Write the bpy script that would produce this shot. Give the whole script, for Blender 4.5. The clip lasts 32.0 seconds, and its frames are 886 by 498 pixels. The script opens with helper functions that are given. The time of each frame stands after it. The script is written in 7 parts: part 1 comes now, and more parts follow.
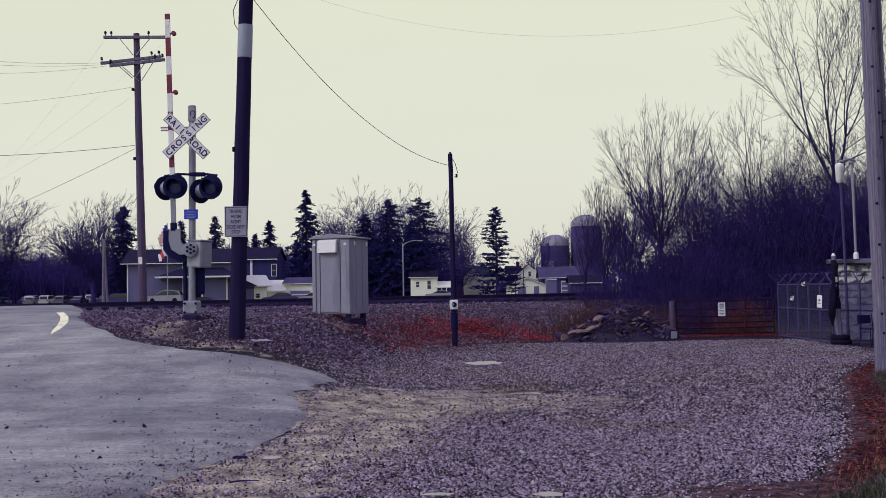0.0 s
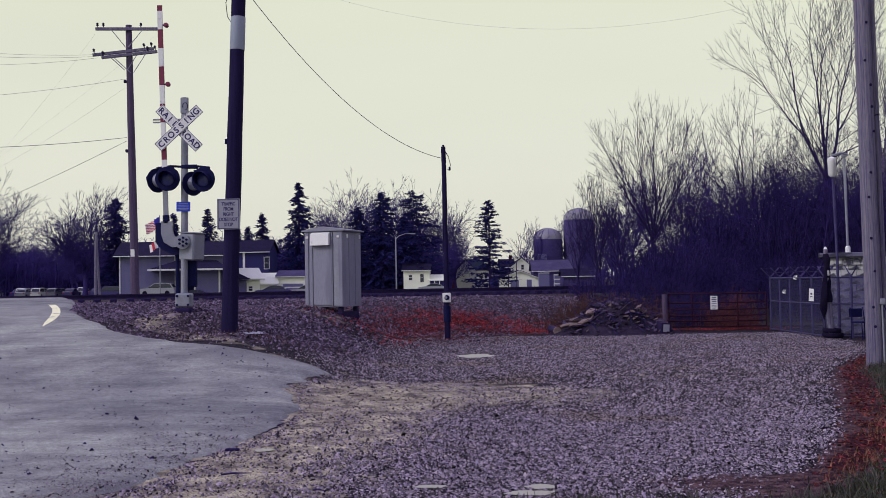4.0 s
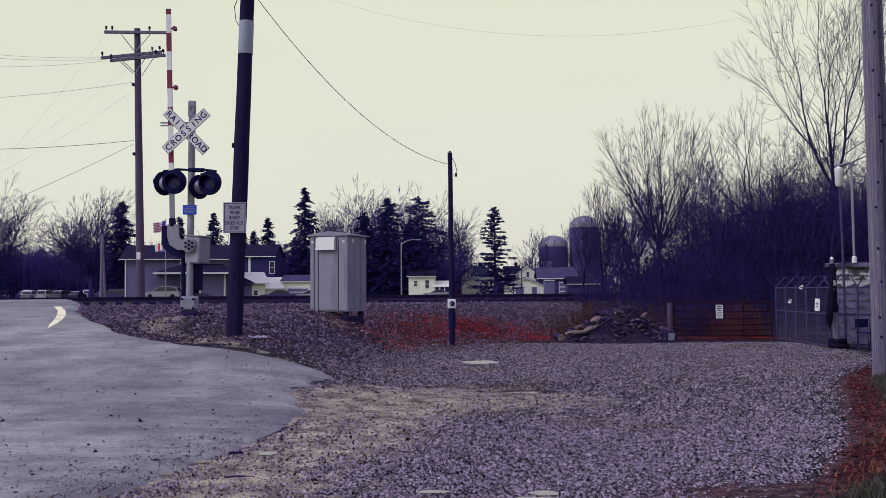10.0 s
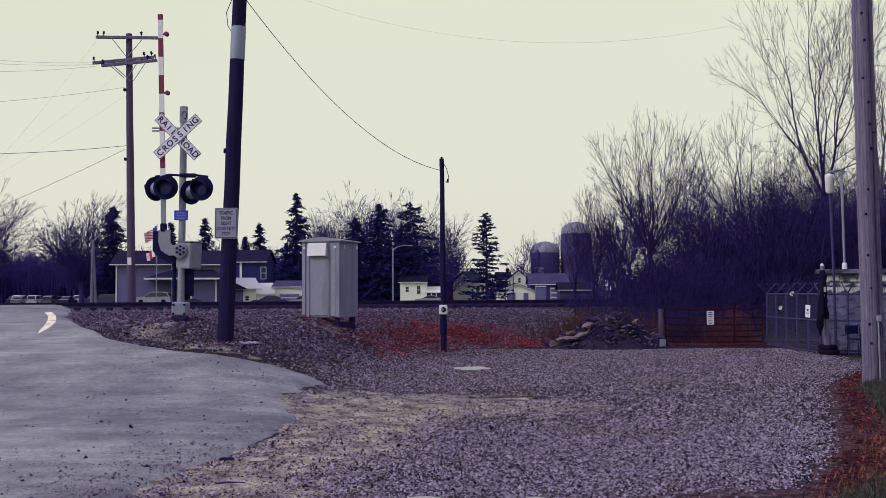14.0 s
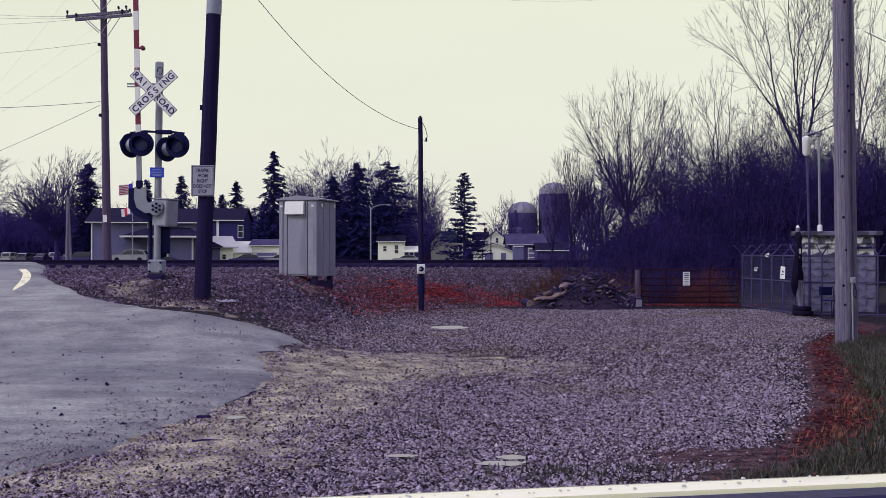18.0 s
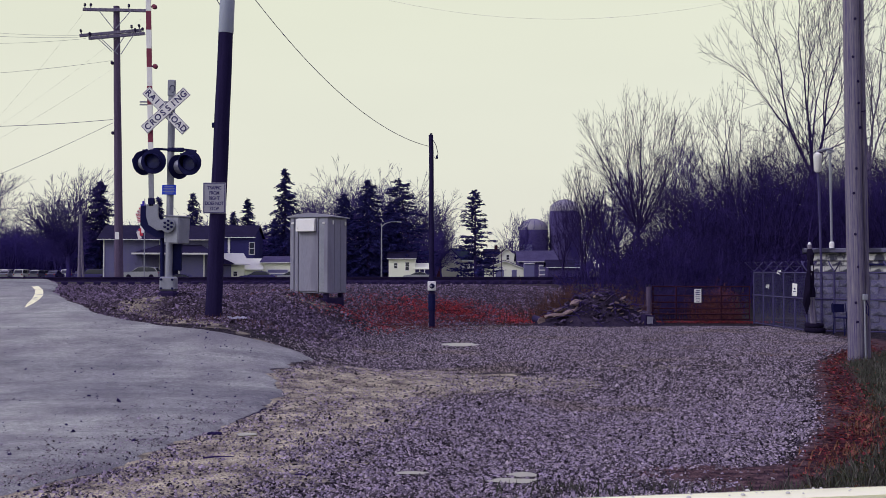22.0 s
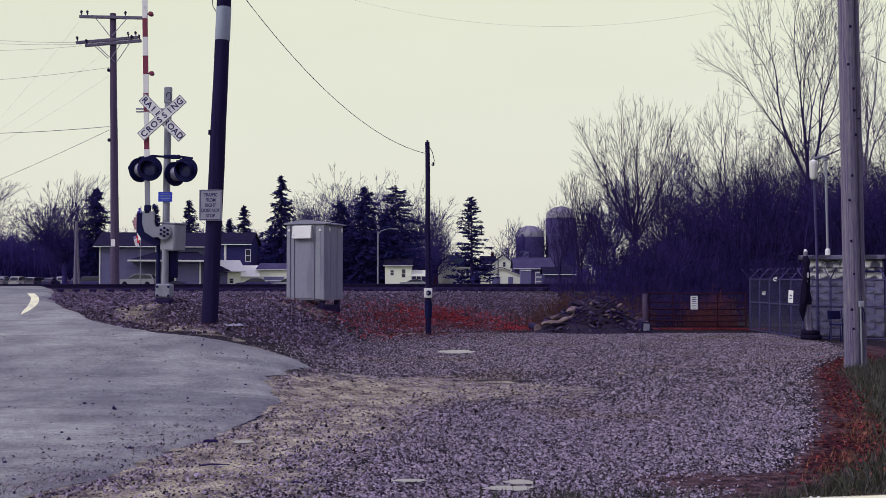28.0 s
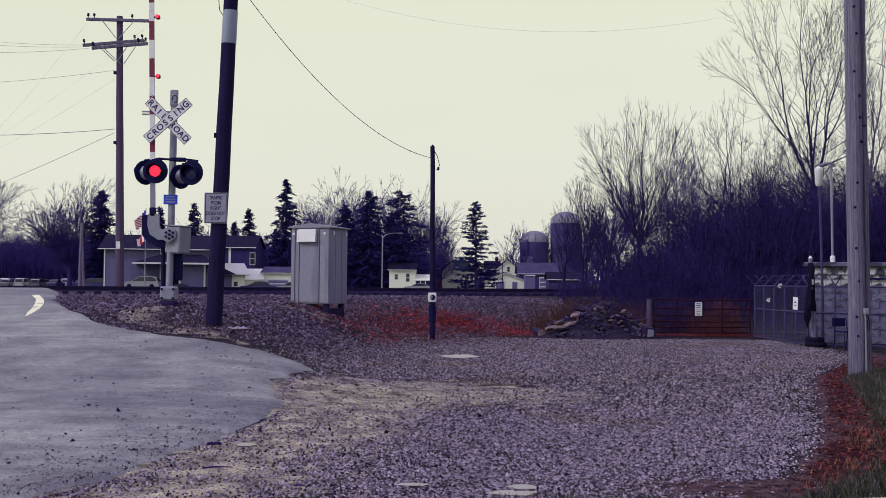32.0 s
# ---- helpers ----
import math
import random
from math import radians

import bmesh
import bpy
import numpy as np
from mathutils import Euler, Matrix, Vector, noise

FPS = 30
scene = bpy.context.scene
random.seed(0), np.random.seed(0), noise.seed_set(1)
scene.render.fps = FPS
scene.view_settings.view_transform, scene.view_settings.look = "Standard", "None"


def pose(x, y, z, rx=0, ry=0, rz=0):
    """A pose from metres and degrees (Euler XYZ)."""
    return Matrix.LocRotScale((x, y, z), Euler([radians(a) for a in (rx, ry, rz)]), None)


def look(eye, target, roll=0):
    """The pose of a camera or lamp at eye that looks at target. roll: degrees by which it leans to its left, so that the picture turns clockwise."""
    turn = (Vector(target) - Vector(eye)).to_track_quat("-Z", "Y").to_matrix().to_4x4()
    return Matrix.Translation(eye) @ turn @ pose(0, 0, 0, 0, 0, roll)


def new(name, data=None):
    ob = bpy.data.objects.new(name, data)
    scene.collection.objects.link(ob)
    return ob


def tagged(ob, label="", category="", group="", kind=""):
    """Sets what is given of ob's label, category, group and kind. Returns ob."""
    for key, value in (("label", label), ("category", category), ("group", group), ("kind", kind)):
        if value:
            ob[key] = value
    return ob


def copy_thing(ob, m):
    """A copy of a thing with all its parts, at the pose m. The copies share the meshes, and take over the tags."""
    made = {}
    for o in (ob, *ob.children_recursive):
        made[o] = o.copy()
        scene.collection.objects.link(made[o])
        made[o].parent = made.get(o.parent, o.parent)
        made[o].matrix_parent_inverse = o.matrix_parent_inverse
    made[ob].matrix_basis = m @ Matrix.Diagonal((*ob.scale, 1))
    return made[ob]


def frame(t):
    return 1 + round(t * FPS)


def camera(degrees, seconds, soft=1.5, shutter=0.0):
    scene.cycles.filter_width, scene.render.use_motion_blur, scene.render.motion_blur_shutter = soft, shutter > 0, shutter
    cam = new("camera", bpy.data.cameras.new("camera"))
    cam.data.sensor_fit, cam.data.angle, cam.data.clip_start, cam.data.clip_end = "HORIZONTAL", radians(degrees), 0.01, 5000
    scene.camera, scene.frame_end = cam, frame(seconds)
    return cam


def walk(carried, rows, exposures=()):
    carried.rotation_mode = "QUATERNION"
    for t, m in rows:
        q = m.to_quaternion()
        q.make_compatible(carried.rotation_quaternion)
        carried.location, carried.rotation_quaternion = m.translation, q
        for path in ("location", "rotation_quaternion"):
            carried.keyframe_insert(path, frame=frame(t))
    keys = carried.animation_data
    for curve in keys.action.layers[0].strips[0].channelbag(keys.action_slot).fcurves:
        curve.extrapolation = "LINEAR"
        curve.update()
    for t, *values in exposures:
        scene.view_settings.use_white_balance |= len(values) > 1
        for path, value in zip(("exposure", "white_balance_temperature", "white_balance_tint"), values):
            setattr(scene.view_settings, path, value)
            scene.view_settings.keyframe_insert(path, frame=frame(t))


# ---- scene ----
cam = camera(46.0, 32.0, soft=0.7)
# seconds, place of the eye in metres, turns in degrees
ROWS = [
    (0, 0.002, -0.013, 1.667, 92.165, 1.024, 1.406),
    (0.5, 0.001, -0.011, 1.667, 92.237, 1.033, 1.187),
    (1, 0.004, -0.01, 1.666, 92.252, 1.21, 1.13),
    (1.5, 0.001, -0.013, 1.666, 92.181, 1.365, 0.964),
    (2, 0.005, -0.01, 1.666, 92.096, 1.303, 0.773),
    (2.5, 0.011, -0.006, 1.662, 92.028, 1.396, 0.725),
    (3, 0.003, -0.007, 1.661, 91.78, 1.244, 0.696),
    (3.5, 0.003, -0.006, 1.662, 91.736, 1.036, 0.941),
    (5.5, 0.005, -0.008, 1.66, 92.14, 0.793, 1.04),
    (6, -0.002, -0.024, 1.658, 92.189, 0.714, 1.175),
    (6.5, 0.002, -0.023, 1.662, 92.141, 0.612, 1.372),
    (7, 0.001, -0.021, 1.657, 92.13, 0.517, 1.264),
    (7.5, 0.002, -0.023, 1.656, 92.249, 0.364, 1.407),
    (8, 0.002, -0.029, 1.654, 92.328, 0.329, 1.632),
    (8.5, -0.005, -0.032, 1.657, 92.329, 0.262, 1.76),
    (9, -0.006, -0.026, 1.653, 92.317, 0.315, 1.816),
    (9.5, -0.008, -0.019, 1.652, 92.185, 0.276, 1.726),
    (10, -0.001, 0.001, 1.65, 92.136, 0.324, 1.293),
    (10.5, -0.004, -0.008, 1.656, 92.129, 0.484, 0.991),
    (11, 0, -0.012, 1.656, 92.177, 0.453, 0.973),
    (11.5, 0.006, -0.01, 1.656, 92.19, 0.498, 0.945),
    (12, -0.003, -0.025, 1.654, 92.222, 0.389, 1.003),
    (12.5, 0.003, -0.021, 1.655, 92.278, 0.345, 1.015),
    (13, 0.001, -0.021, 1.654, 92.316, 0.258, 1.063),
    (13.5, 0.002, -0.014, 1.653, 92.338, 0.268, 1.017),
    (14, 0.001, -0.011, 1.653, 92.452, 0.246, 0.834),
    (14.5, 0.001, -0.012, 1.655, 92.471, 0.314, 0.613),
    (16.5, 0, -0.014, 1.653, 92.633, 0.424, -0.045),
    (17, -0.003, -0.006, 1.65, 92.781, 0.129, -0.236),
    (17.3, 0.007, 0.022, 1.647, 92.031, -0.08, -0.079),
    (17.5, 0.007, 0.048, 1.643, 90.833, 0.073, -0.546),
    (18, -0.004, 0.018, 1.648, 90.237, -0.101, -0.393),
    (18.5, -0.002, 0.001, 1.644, 90.671, -0.404, -0.211),
    (19, -0.001, 0.002, 1.647, 91.005, -0.418, -0.122),
    (19.5, -0.004, 0.009, 1.645, 91.034, -0.355, -0.058),
    (20, 0, 0.008, 1.647, 90.994, -0.177, -0.009),
    (20.5, 0, 0.008, 1.648, 91.029, -0, 0.088),
    (21, -0.002, 0.006, 1.65, 91.171, -0.058, 0.133),
    (21.5, -0.003, 0.005, 1.65, 91.186, -0.155, 0.182),
    (22, -0.003, 0, 1.647, 91.171, -0.097, 0.198),
    (22.5, -0.003, 0.012, 1.649, 91.131, -0.056, 0.086),
    (23, 0, 0, 1.65, 91.117, 0, 0.001),
    (23.5, -0.001, 0.009, 1.646, 91.177, -0, -0.049),
    (24, -0.002, 0.003, 1.646, 91.283, -0.058, -0.011),
    (24.5, 0.003, 0.014, 1.652, 91.265, 0.048, -0.03),
    (25, 0.002, 0.01, 1.649, 91.277, 0.086, 0.004),
    (25.5, -0.003, -0, 1.645, 91.326, 0.088, 0.048),
    (27.5, -0.005, -0.004, 1.645, 91.475, -0.046, 0.059),
    (28, -0.003, 0.002, 1.648, 91.555, -0.076, 0.002),
    (28.5, -0.003, -0, 1.648, 91.692, -0.211, 0.11),
    (29, -0.005, 0.002, 1.647, 91.666, -0.293, 0.02),
    (29.5, -0.002, -0.002, 1.648, 91.77, -0.271, -0.142),
    (30, -0.003, -0.007, 1.646, 91.907, -0.3, -0.136),
    (30.5, -0.002, -0.001, 1.647, 91.969, -0.367, -0.117),
    (31, -0.005, -0.006, 1.645, 91.936, -0.43, 0.002),
    (31.5, -0.004, 0.003, 1.644, 91.878, -0.405, 0.068),
    (32, -0.007, -0.004, 1.645, 91.803, -0.466, 0.229),
]
walk(cam, [(t, pose(x, y, z, rx, ry, rz)) for t, x, y, z, rx, ry, rz in ROWS],
     exposures=[(0.0, -0.02), (16.9, -0.02), (17.5, 0.05), (18.0, 0.10), (19.0, 0.06), (21.0, 0.03), (32.0, 0.02)])

# ---- overcast sky and a weak, very soft sun ----
world = bpy.data.worlds.new("overcast_sky")
scene.world = world
world.use_nodes = True
wn, wl = world.node_tree.nodes, world.node_tree.links
wn.clear()
w_out = wn.new("ShaderNodeOutputWorld")
w_add = wn.new("ShaderNodeAddShader")
w_cloud = wn.new("ShaderNodeBackground")
w_blue = wn.new("ShaderNodeBackground")
w_sky = wn.new("ShaderNodeTexSky")
w_sky.sky_type = "NISHITA"
w_sky.sun_disc = False
w_sky.sun_elevation, w_sky.sun_rotation = radians(37), radians(243)
w_blue.inputs["Strength"].default_value = 0.012
wl.new(w_sky.outputs[0], w_blue.inputs["Color"])
w_co = wn.new("ShaderNodeTexCoord")
w_sep = wn.new("ShaderNodeSeparateXYZ")
w_ramp = wn.new("ShaderNodeValToRGB")
els = w_ramp.color_ramp.elements
els[0].position, els[0].color = 0.0, (0.67, 0.655, 0.60, 1)
els[1].position, els[1].color = 1.0, (0.52, 0.43, 0.95, 1)
e = els.new(0.28)
e.color = (0.735, 0.75, 0.585, 1)
e = els.new(0.10)
e.color = (0.72, 0.715, 0.60, 1)
e = els.new(0.6)
e.color = (0.54, 0.47, 0.90, 1)
wl.new(w_co.outputs["Generated"], w_sep.inputs[0])
wl.new(w_sep.outputs["Z"], w_ramp.inputs[0])
w_noise = wn.new("ShaderNodeTexNoise")
w_noise.inputs["Scale"].default_value = 2.2
w_noise.inputs["Detail"].default_value = 4.0
w_map = wn.new("ShaderNodeMapping")
w_map.inputs["Scale"].default_value = (1, 1, 3.5)
wl.new(w_co.outputs["Generated"], w_map.inputs[0])
wl.new(w_map.outputs[0], w_noise.inputs["Vector"])
w_mr = wn.new("ShaderNodeMapRange")
w_mr.inputs["To Min"].default_value, w_mr.inputs["To Max"].default_value = 0.94, 1.06
wl.new(w_noise.outputs[0], w_mr.inputs[0])
w_mul = wn.new("ShaderNodeVectorMath")
w_mul.operation = "SCALE"
wl.new(w_ramp.outputs[0], w_mul.inputs[0])
wl.new(w_mr.outputs[0], w_mul.inputs["Scale"])
wl.new(w_mul.outputs[0], w_cloud.inputs["Color"])
w_cloud.inputs["Strength"].default_value = 1.0
wl.new(w_cloud.outputs[0], w_add.inputs[0])
wl.new(w_blue.outputs[0], w_add.inputs[1])
wl.new(w_add.outputs[0], w_out.inputs[0])
sun = new("sun", bpy.data.lights.new("sun", "SUN"))
sun.data.energy, sun.data.angle, sun.data.color = 1.7, radians(20), (1.0, 0.97, 0.98)
sun.matrix_world = look((-70, -20, 58), (0, 15, 0))


# ---- materials ----
def cool(c):
    """Shadow tint put into base colours: dark greys turn violet; reds and greens keep their hue."""
    lum = 0.3 * c[0] + 0.6 * c[1] + 0.1 * c[2]
    grey = max(0.0, 1 - 3.0 * (max(c[0], c[1]) - min(c[0], c[1])) / max(max(c), 1e-4))
    k = grey * max(0.0, min(1.0, (0.20 - lum) / 0.19))
    return (c[0] * (1 + 0.04 * k), c[1] * (1 - 0.24 * k), c[2] * (1 + 2.1 * k))


def material(name, dark, light, rough=0.8, metal=0.0, scale=8.0, fine=90.0, bump=0.3, stretch=(1, 1, 1), spec=0.4, vary=0.0, island=False, wear=None, coat=0.0, skew=None):
    """Two-scale noise between two colours, fine relief, and optional stains of a third colour."""
    m = bpy.data.materials.new(name)
    m.use_nodes = True
    n, l = m.node_tree.nodes, m.node_tree.links
    b = n["Principled BSDF"]
    dark, light = cool(dark), cool(light)
    co = n.new("ShaderNodeTexCoord")
    mp = n.new("ShaderNodeMapping")
    mp.inputs["Scale"].default_value = stretch
    l.new(co.outputs["Object"], mp.inputs[0])
    big, small = n.new("ShaderNodeTexNoise"), n.new("ShaderNodeTexNoise")
    for t, s, d in ((big, scale, 5.0), (small, fine, 3.0)):
        t.inputs["Scale"].default_value, t.inputs["Detail"].default_value = s, d
        l.new(mp.outputs[0], t.inputs["Vector"])
    mix = n.new("ShaderNodeMath")
    mix.operation = "MULTIPLY_ADD"
    mix.inputs[1].default_value = 0.55
    l.new(small.outputs[0], mix.inputs[0])
    half = n.new("ShaderNodeMath")
    half.operation = "MULTIPLY"
    half.inputs[1].default_value = 0.45
    l.new(big.outputs[0], half.inputs[0])
    l.new(half.outputs[0], mix.inputs[2])
    ramp = n.new("ShaderNodeValToRGB")
    ramp.color_ramp.elements[0].position, ramp.color_ramp.elements[0].color = 0.34, (*dark, 1)
    ramp.color_ramp.elements[1].position, ramp.color_ramp.elements[1].color = 0.66, (*light, 1)
    l.new(mix.outputs[0], ramp.inputs[0])
    col = ramp.outputs[0]
    if wear:
        wn_ = n.new("ShaderNodeTexNoise")
        wn_.inputs["Scale"].default_value, wn_.inputs["Detail"].default_value = wear[1], 6.0
        l.new(mp.outputs[0], wn_.inputs["Vector"])
        wr = n.new("ShaderNodeMapRange")
        wr.inputs["From Min"].default_value, wr.inputs["From Max"].default_value = wear[2], wear[2] + 0.08
        l.new(wn_.outputs[0], wr.inputs[0])
        wm = n.new("ShaderNodeMixRGB")
        wm.inputs[2].default_value = (*wear[0], 1)
        l.new(wr.outputs[0], wm.inputs[0])
        l.new(col, wm.inputs[1])
        col = wm.outputs[0]
    if vary:
        src = n.new("ShaderNodeNewGeometry").outputs["Random Per Island"] if island else n.new("ShaderNodeObjectInfo").outputs["Random"]
        vr = n.new("ShaderNodeMapRange")
        vr.inputs["To Min"].default_value, vr.inputs["To Max"].default_value = 1 - vary, 1 + vary
        l.new(src, vr.inputs[0])
        if skew:
            # many dark pieces, few light ones
            pw = n.new("ShaderNodeMath")
            pw.operation = "POWER"
            pw.inputs[1].default_value = skew[2]
            l.new(src, pw.inputs[0])
            l.new(pw.outputs[0], vr.inputs[0])
            vr.inputs["To Min"].default_value, vr.inputs["To Max"].default_value = skew[0], skew[1]
        vm = n.new("ShaderNodeVectorMath")
        vm.operation = "SCALE"
        l.new(col, vm.inputs[0])
        l.new(vr.outputs[0], vm.inputs["Scale"])
        col = vm.outputs[0]
    l.new(col, b.inputs["Base Color"])
    b.inputs["Roughness"].default_value, b.inputs["Metallic"].default_value = rough, metal
    b.inputs["Specular IOR Level"].default_value = spec if rough < 0.7 else min(spec, 0.04)
    b.inputs["Coat Weight"].default_value = coat
    if bump:
        bp = n.new("ShaderNodeBump")
        bp.inputs["Strength"].default_value, bp.inputs["Distance"].default_value = bump, 0.01
        l.new(small.outputs[0], bp.inputs["Height"])
        l.new(bp.outputs[0], b.inputs["Normal"])
    return m


def glow(name, color, strength):
    m = bpy.data.materials.new(name)
    m.use_nodes = True
    b = m.node_tree.nodes["Principled BSDF"]
    b.inputs["Base Color"].default_value = (*color, 1)
    b.inputs["Emission Color"].default_value = (*color, 1)
    b.inputs["Emission Strength"].default_value = strength
    b.inputs["Roughness"].default_value = 0.3
    return m


def glass(name, color=(0.03, 0.035, 0.05)):
    m = bpy.data.materials.new(name)
    m.use_nodes = True
    b = m.node_tree.nodes["Principled BSDF"]
    b.inputs["Base Color"].default_value = (*color, 1)
    b.inputs["Roughness"].default_value = 0.06
    b.inputs["Specular IOR Level"].default_value = 0.7
    return m


def asphalt_material():
    """Old grey asphalt: aggregate grain, damp patches, faint tyre streaks and a few dark seams."""
    m = bpy.data.materials.new("asphalt")
    m.use_nodes = True
    n, l = m.node_tree.nodes, m.node_tree.links
    b = n["Principled BSDF"]
    co = n.new("ShaderNodeTexCoord")

    def noise_tex(scale, detail, stretch=(1, 1, 1), turn=0.0, rough=0.5):
        mp = n.new("ShaderNodeMapping")
        mp.inputs["Scale"].default_value = stretch
        mp.inputs["Rotation"].default_value = (0, 0, turn)
        l.new(co.outputs["Object"], mp.inputs[0])
        t = n.new("ShaderNodeTexNoise")
        t.inputs["Scale"].default_value, t.inputs["Detail"].default_value, t.inputs["Roughness"].default_value = scale, detail, rough
        l.new(mp.outputs[0], t.inputs["Vector"])
        return t.outputs[0]

    def ramp(src, a, c, p0, p1):
        r = n.new("ShaderNodeValToRGB")
        r.color_ramp.elements[0].position, r.color_ramp.elements[0].color = p0, (*a, 1)
        r.color_ramp.elements[1].position, r.color_ramp.elements[1].color = p1, (*c, 1)
        l.new(src, r.inputs[0])
        return r.outputs[0]

    def blend(kind, fac, a, c):
        x = n.new("ShaderNodeMixRGB")
        x.blend_type = kind
        if isinstance(fac, float):
            x.inputs[0].default_value = fac
        else:
            l.new(fac, x.inputs[0])
        l.new(a, x.inputs[1])
        l.new(c, x.inputs[2])
        return x.outputs[0]

    tone = ramp(noise_tex(0.35, 6.0), (0.205, 0.211, 0.219), (0.328, 0.342, 0.318), 0.38, 0.62)
    patch = ramp(noise_tex(1.1, 8.0, rough=0.65), (0.72, 0.70, 0.73), (1.10, 1.11, 1.05), 0.38, 0.58)
    streak = ramp(noise_tex(1.0, 6.0, (0.35, 3.2, 1), 0.42, 0.6), (0.89, 0.89, 0.90), (1.10, 1.10, 1.08), 0.40, 0.60)
    grain = ramp(noise_tex(85.0, 3.0), (0.55, 0.55, 0.56), (1.42, 1.42, 1.40), 0.34, 0.68)
    grit = ramp(noise_tex(16.0, 4.0, rough=0.7), (0.78, 0.78, 0.79), (1.2, 1.2, 1.19), 0.36, 0.66)
    col = tone
    for layer in (patch, streak, grain, grit):
        col = blend("MULTIPLY", 1.0, col, layer)
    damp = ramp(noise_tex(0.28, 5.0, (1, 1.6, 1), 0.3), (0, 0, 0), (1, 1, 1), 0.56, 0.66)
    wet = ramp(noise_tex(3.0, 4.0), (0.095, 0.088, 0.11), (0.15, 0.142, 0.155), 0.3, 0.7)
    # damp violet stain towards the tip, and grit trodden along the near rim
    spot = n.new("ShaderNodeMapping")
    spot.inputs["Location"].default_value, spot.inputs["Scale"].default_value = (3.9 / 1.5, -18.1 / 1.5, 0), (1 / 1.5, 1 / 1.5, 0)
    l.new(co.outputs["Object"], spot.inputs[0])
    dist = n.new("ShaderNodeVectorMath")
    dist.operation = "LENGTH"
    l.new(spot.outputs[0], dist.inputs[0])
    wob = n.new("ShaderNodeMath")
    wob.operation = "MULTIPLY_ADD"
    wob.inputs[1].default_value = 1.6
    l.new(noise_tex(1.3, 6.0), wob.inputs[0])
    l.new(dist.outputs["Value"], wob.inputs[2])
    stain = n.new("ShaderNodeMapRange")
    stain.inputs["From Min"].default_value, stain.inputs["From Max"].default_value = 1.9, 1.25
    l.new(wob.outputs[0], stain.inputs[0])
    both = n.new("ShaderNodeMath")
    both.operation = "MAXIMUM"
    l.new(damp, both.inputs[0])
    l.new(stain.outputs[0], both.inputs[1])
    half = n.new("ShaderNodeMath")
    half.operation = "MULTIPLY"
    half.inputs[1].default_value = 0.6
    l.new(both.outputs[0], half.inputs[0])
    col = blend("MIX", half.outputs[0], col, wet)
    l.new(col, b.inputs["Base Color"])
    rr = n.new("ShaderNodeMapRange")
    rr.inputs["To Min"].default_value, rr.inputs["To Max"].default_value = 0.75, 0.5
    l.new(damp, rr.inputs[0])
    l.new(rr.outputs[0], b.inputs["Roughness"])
    b.inputs["Specular IOR Level"].default_value = 0.16
    bp = n.new("ShaderNodeBump")
    bp.inputs["Strength"].default_value, bp.inputs["Distance"].default_value = 0.6, 0.01
    l.new(grain, bp.inputs["Height"])
    l.new(bp.outputs[0], b.inputs["Normal"])
    return m


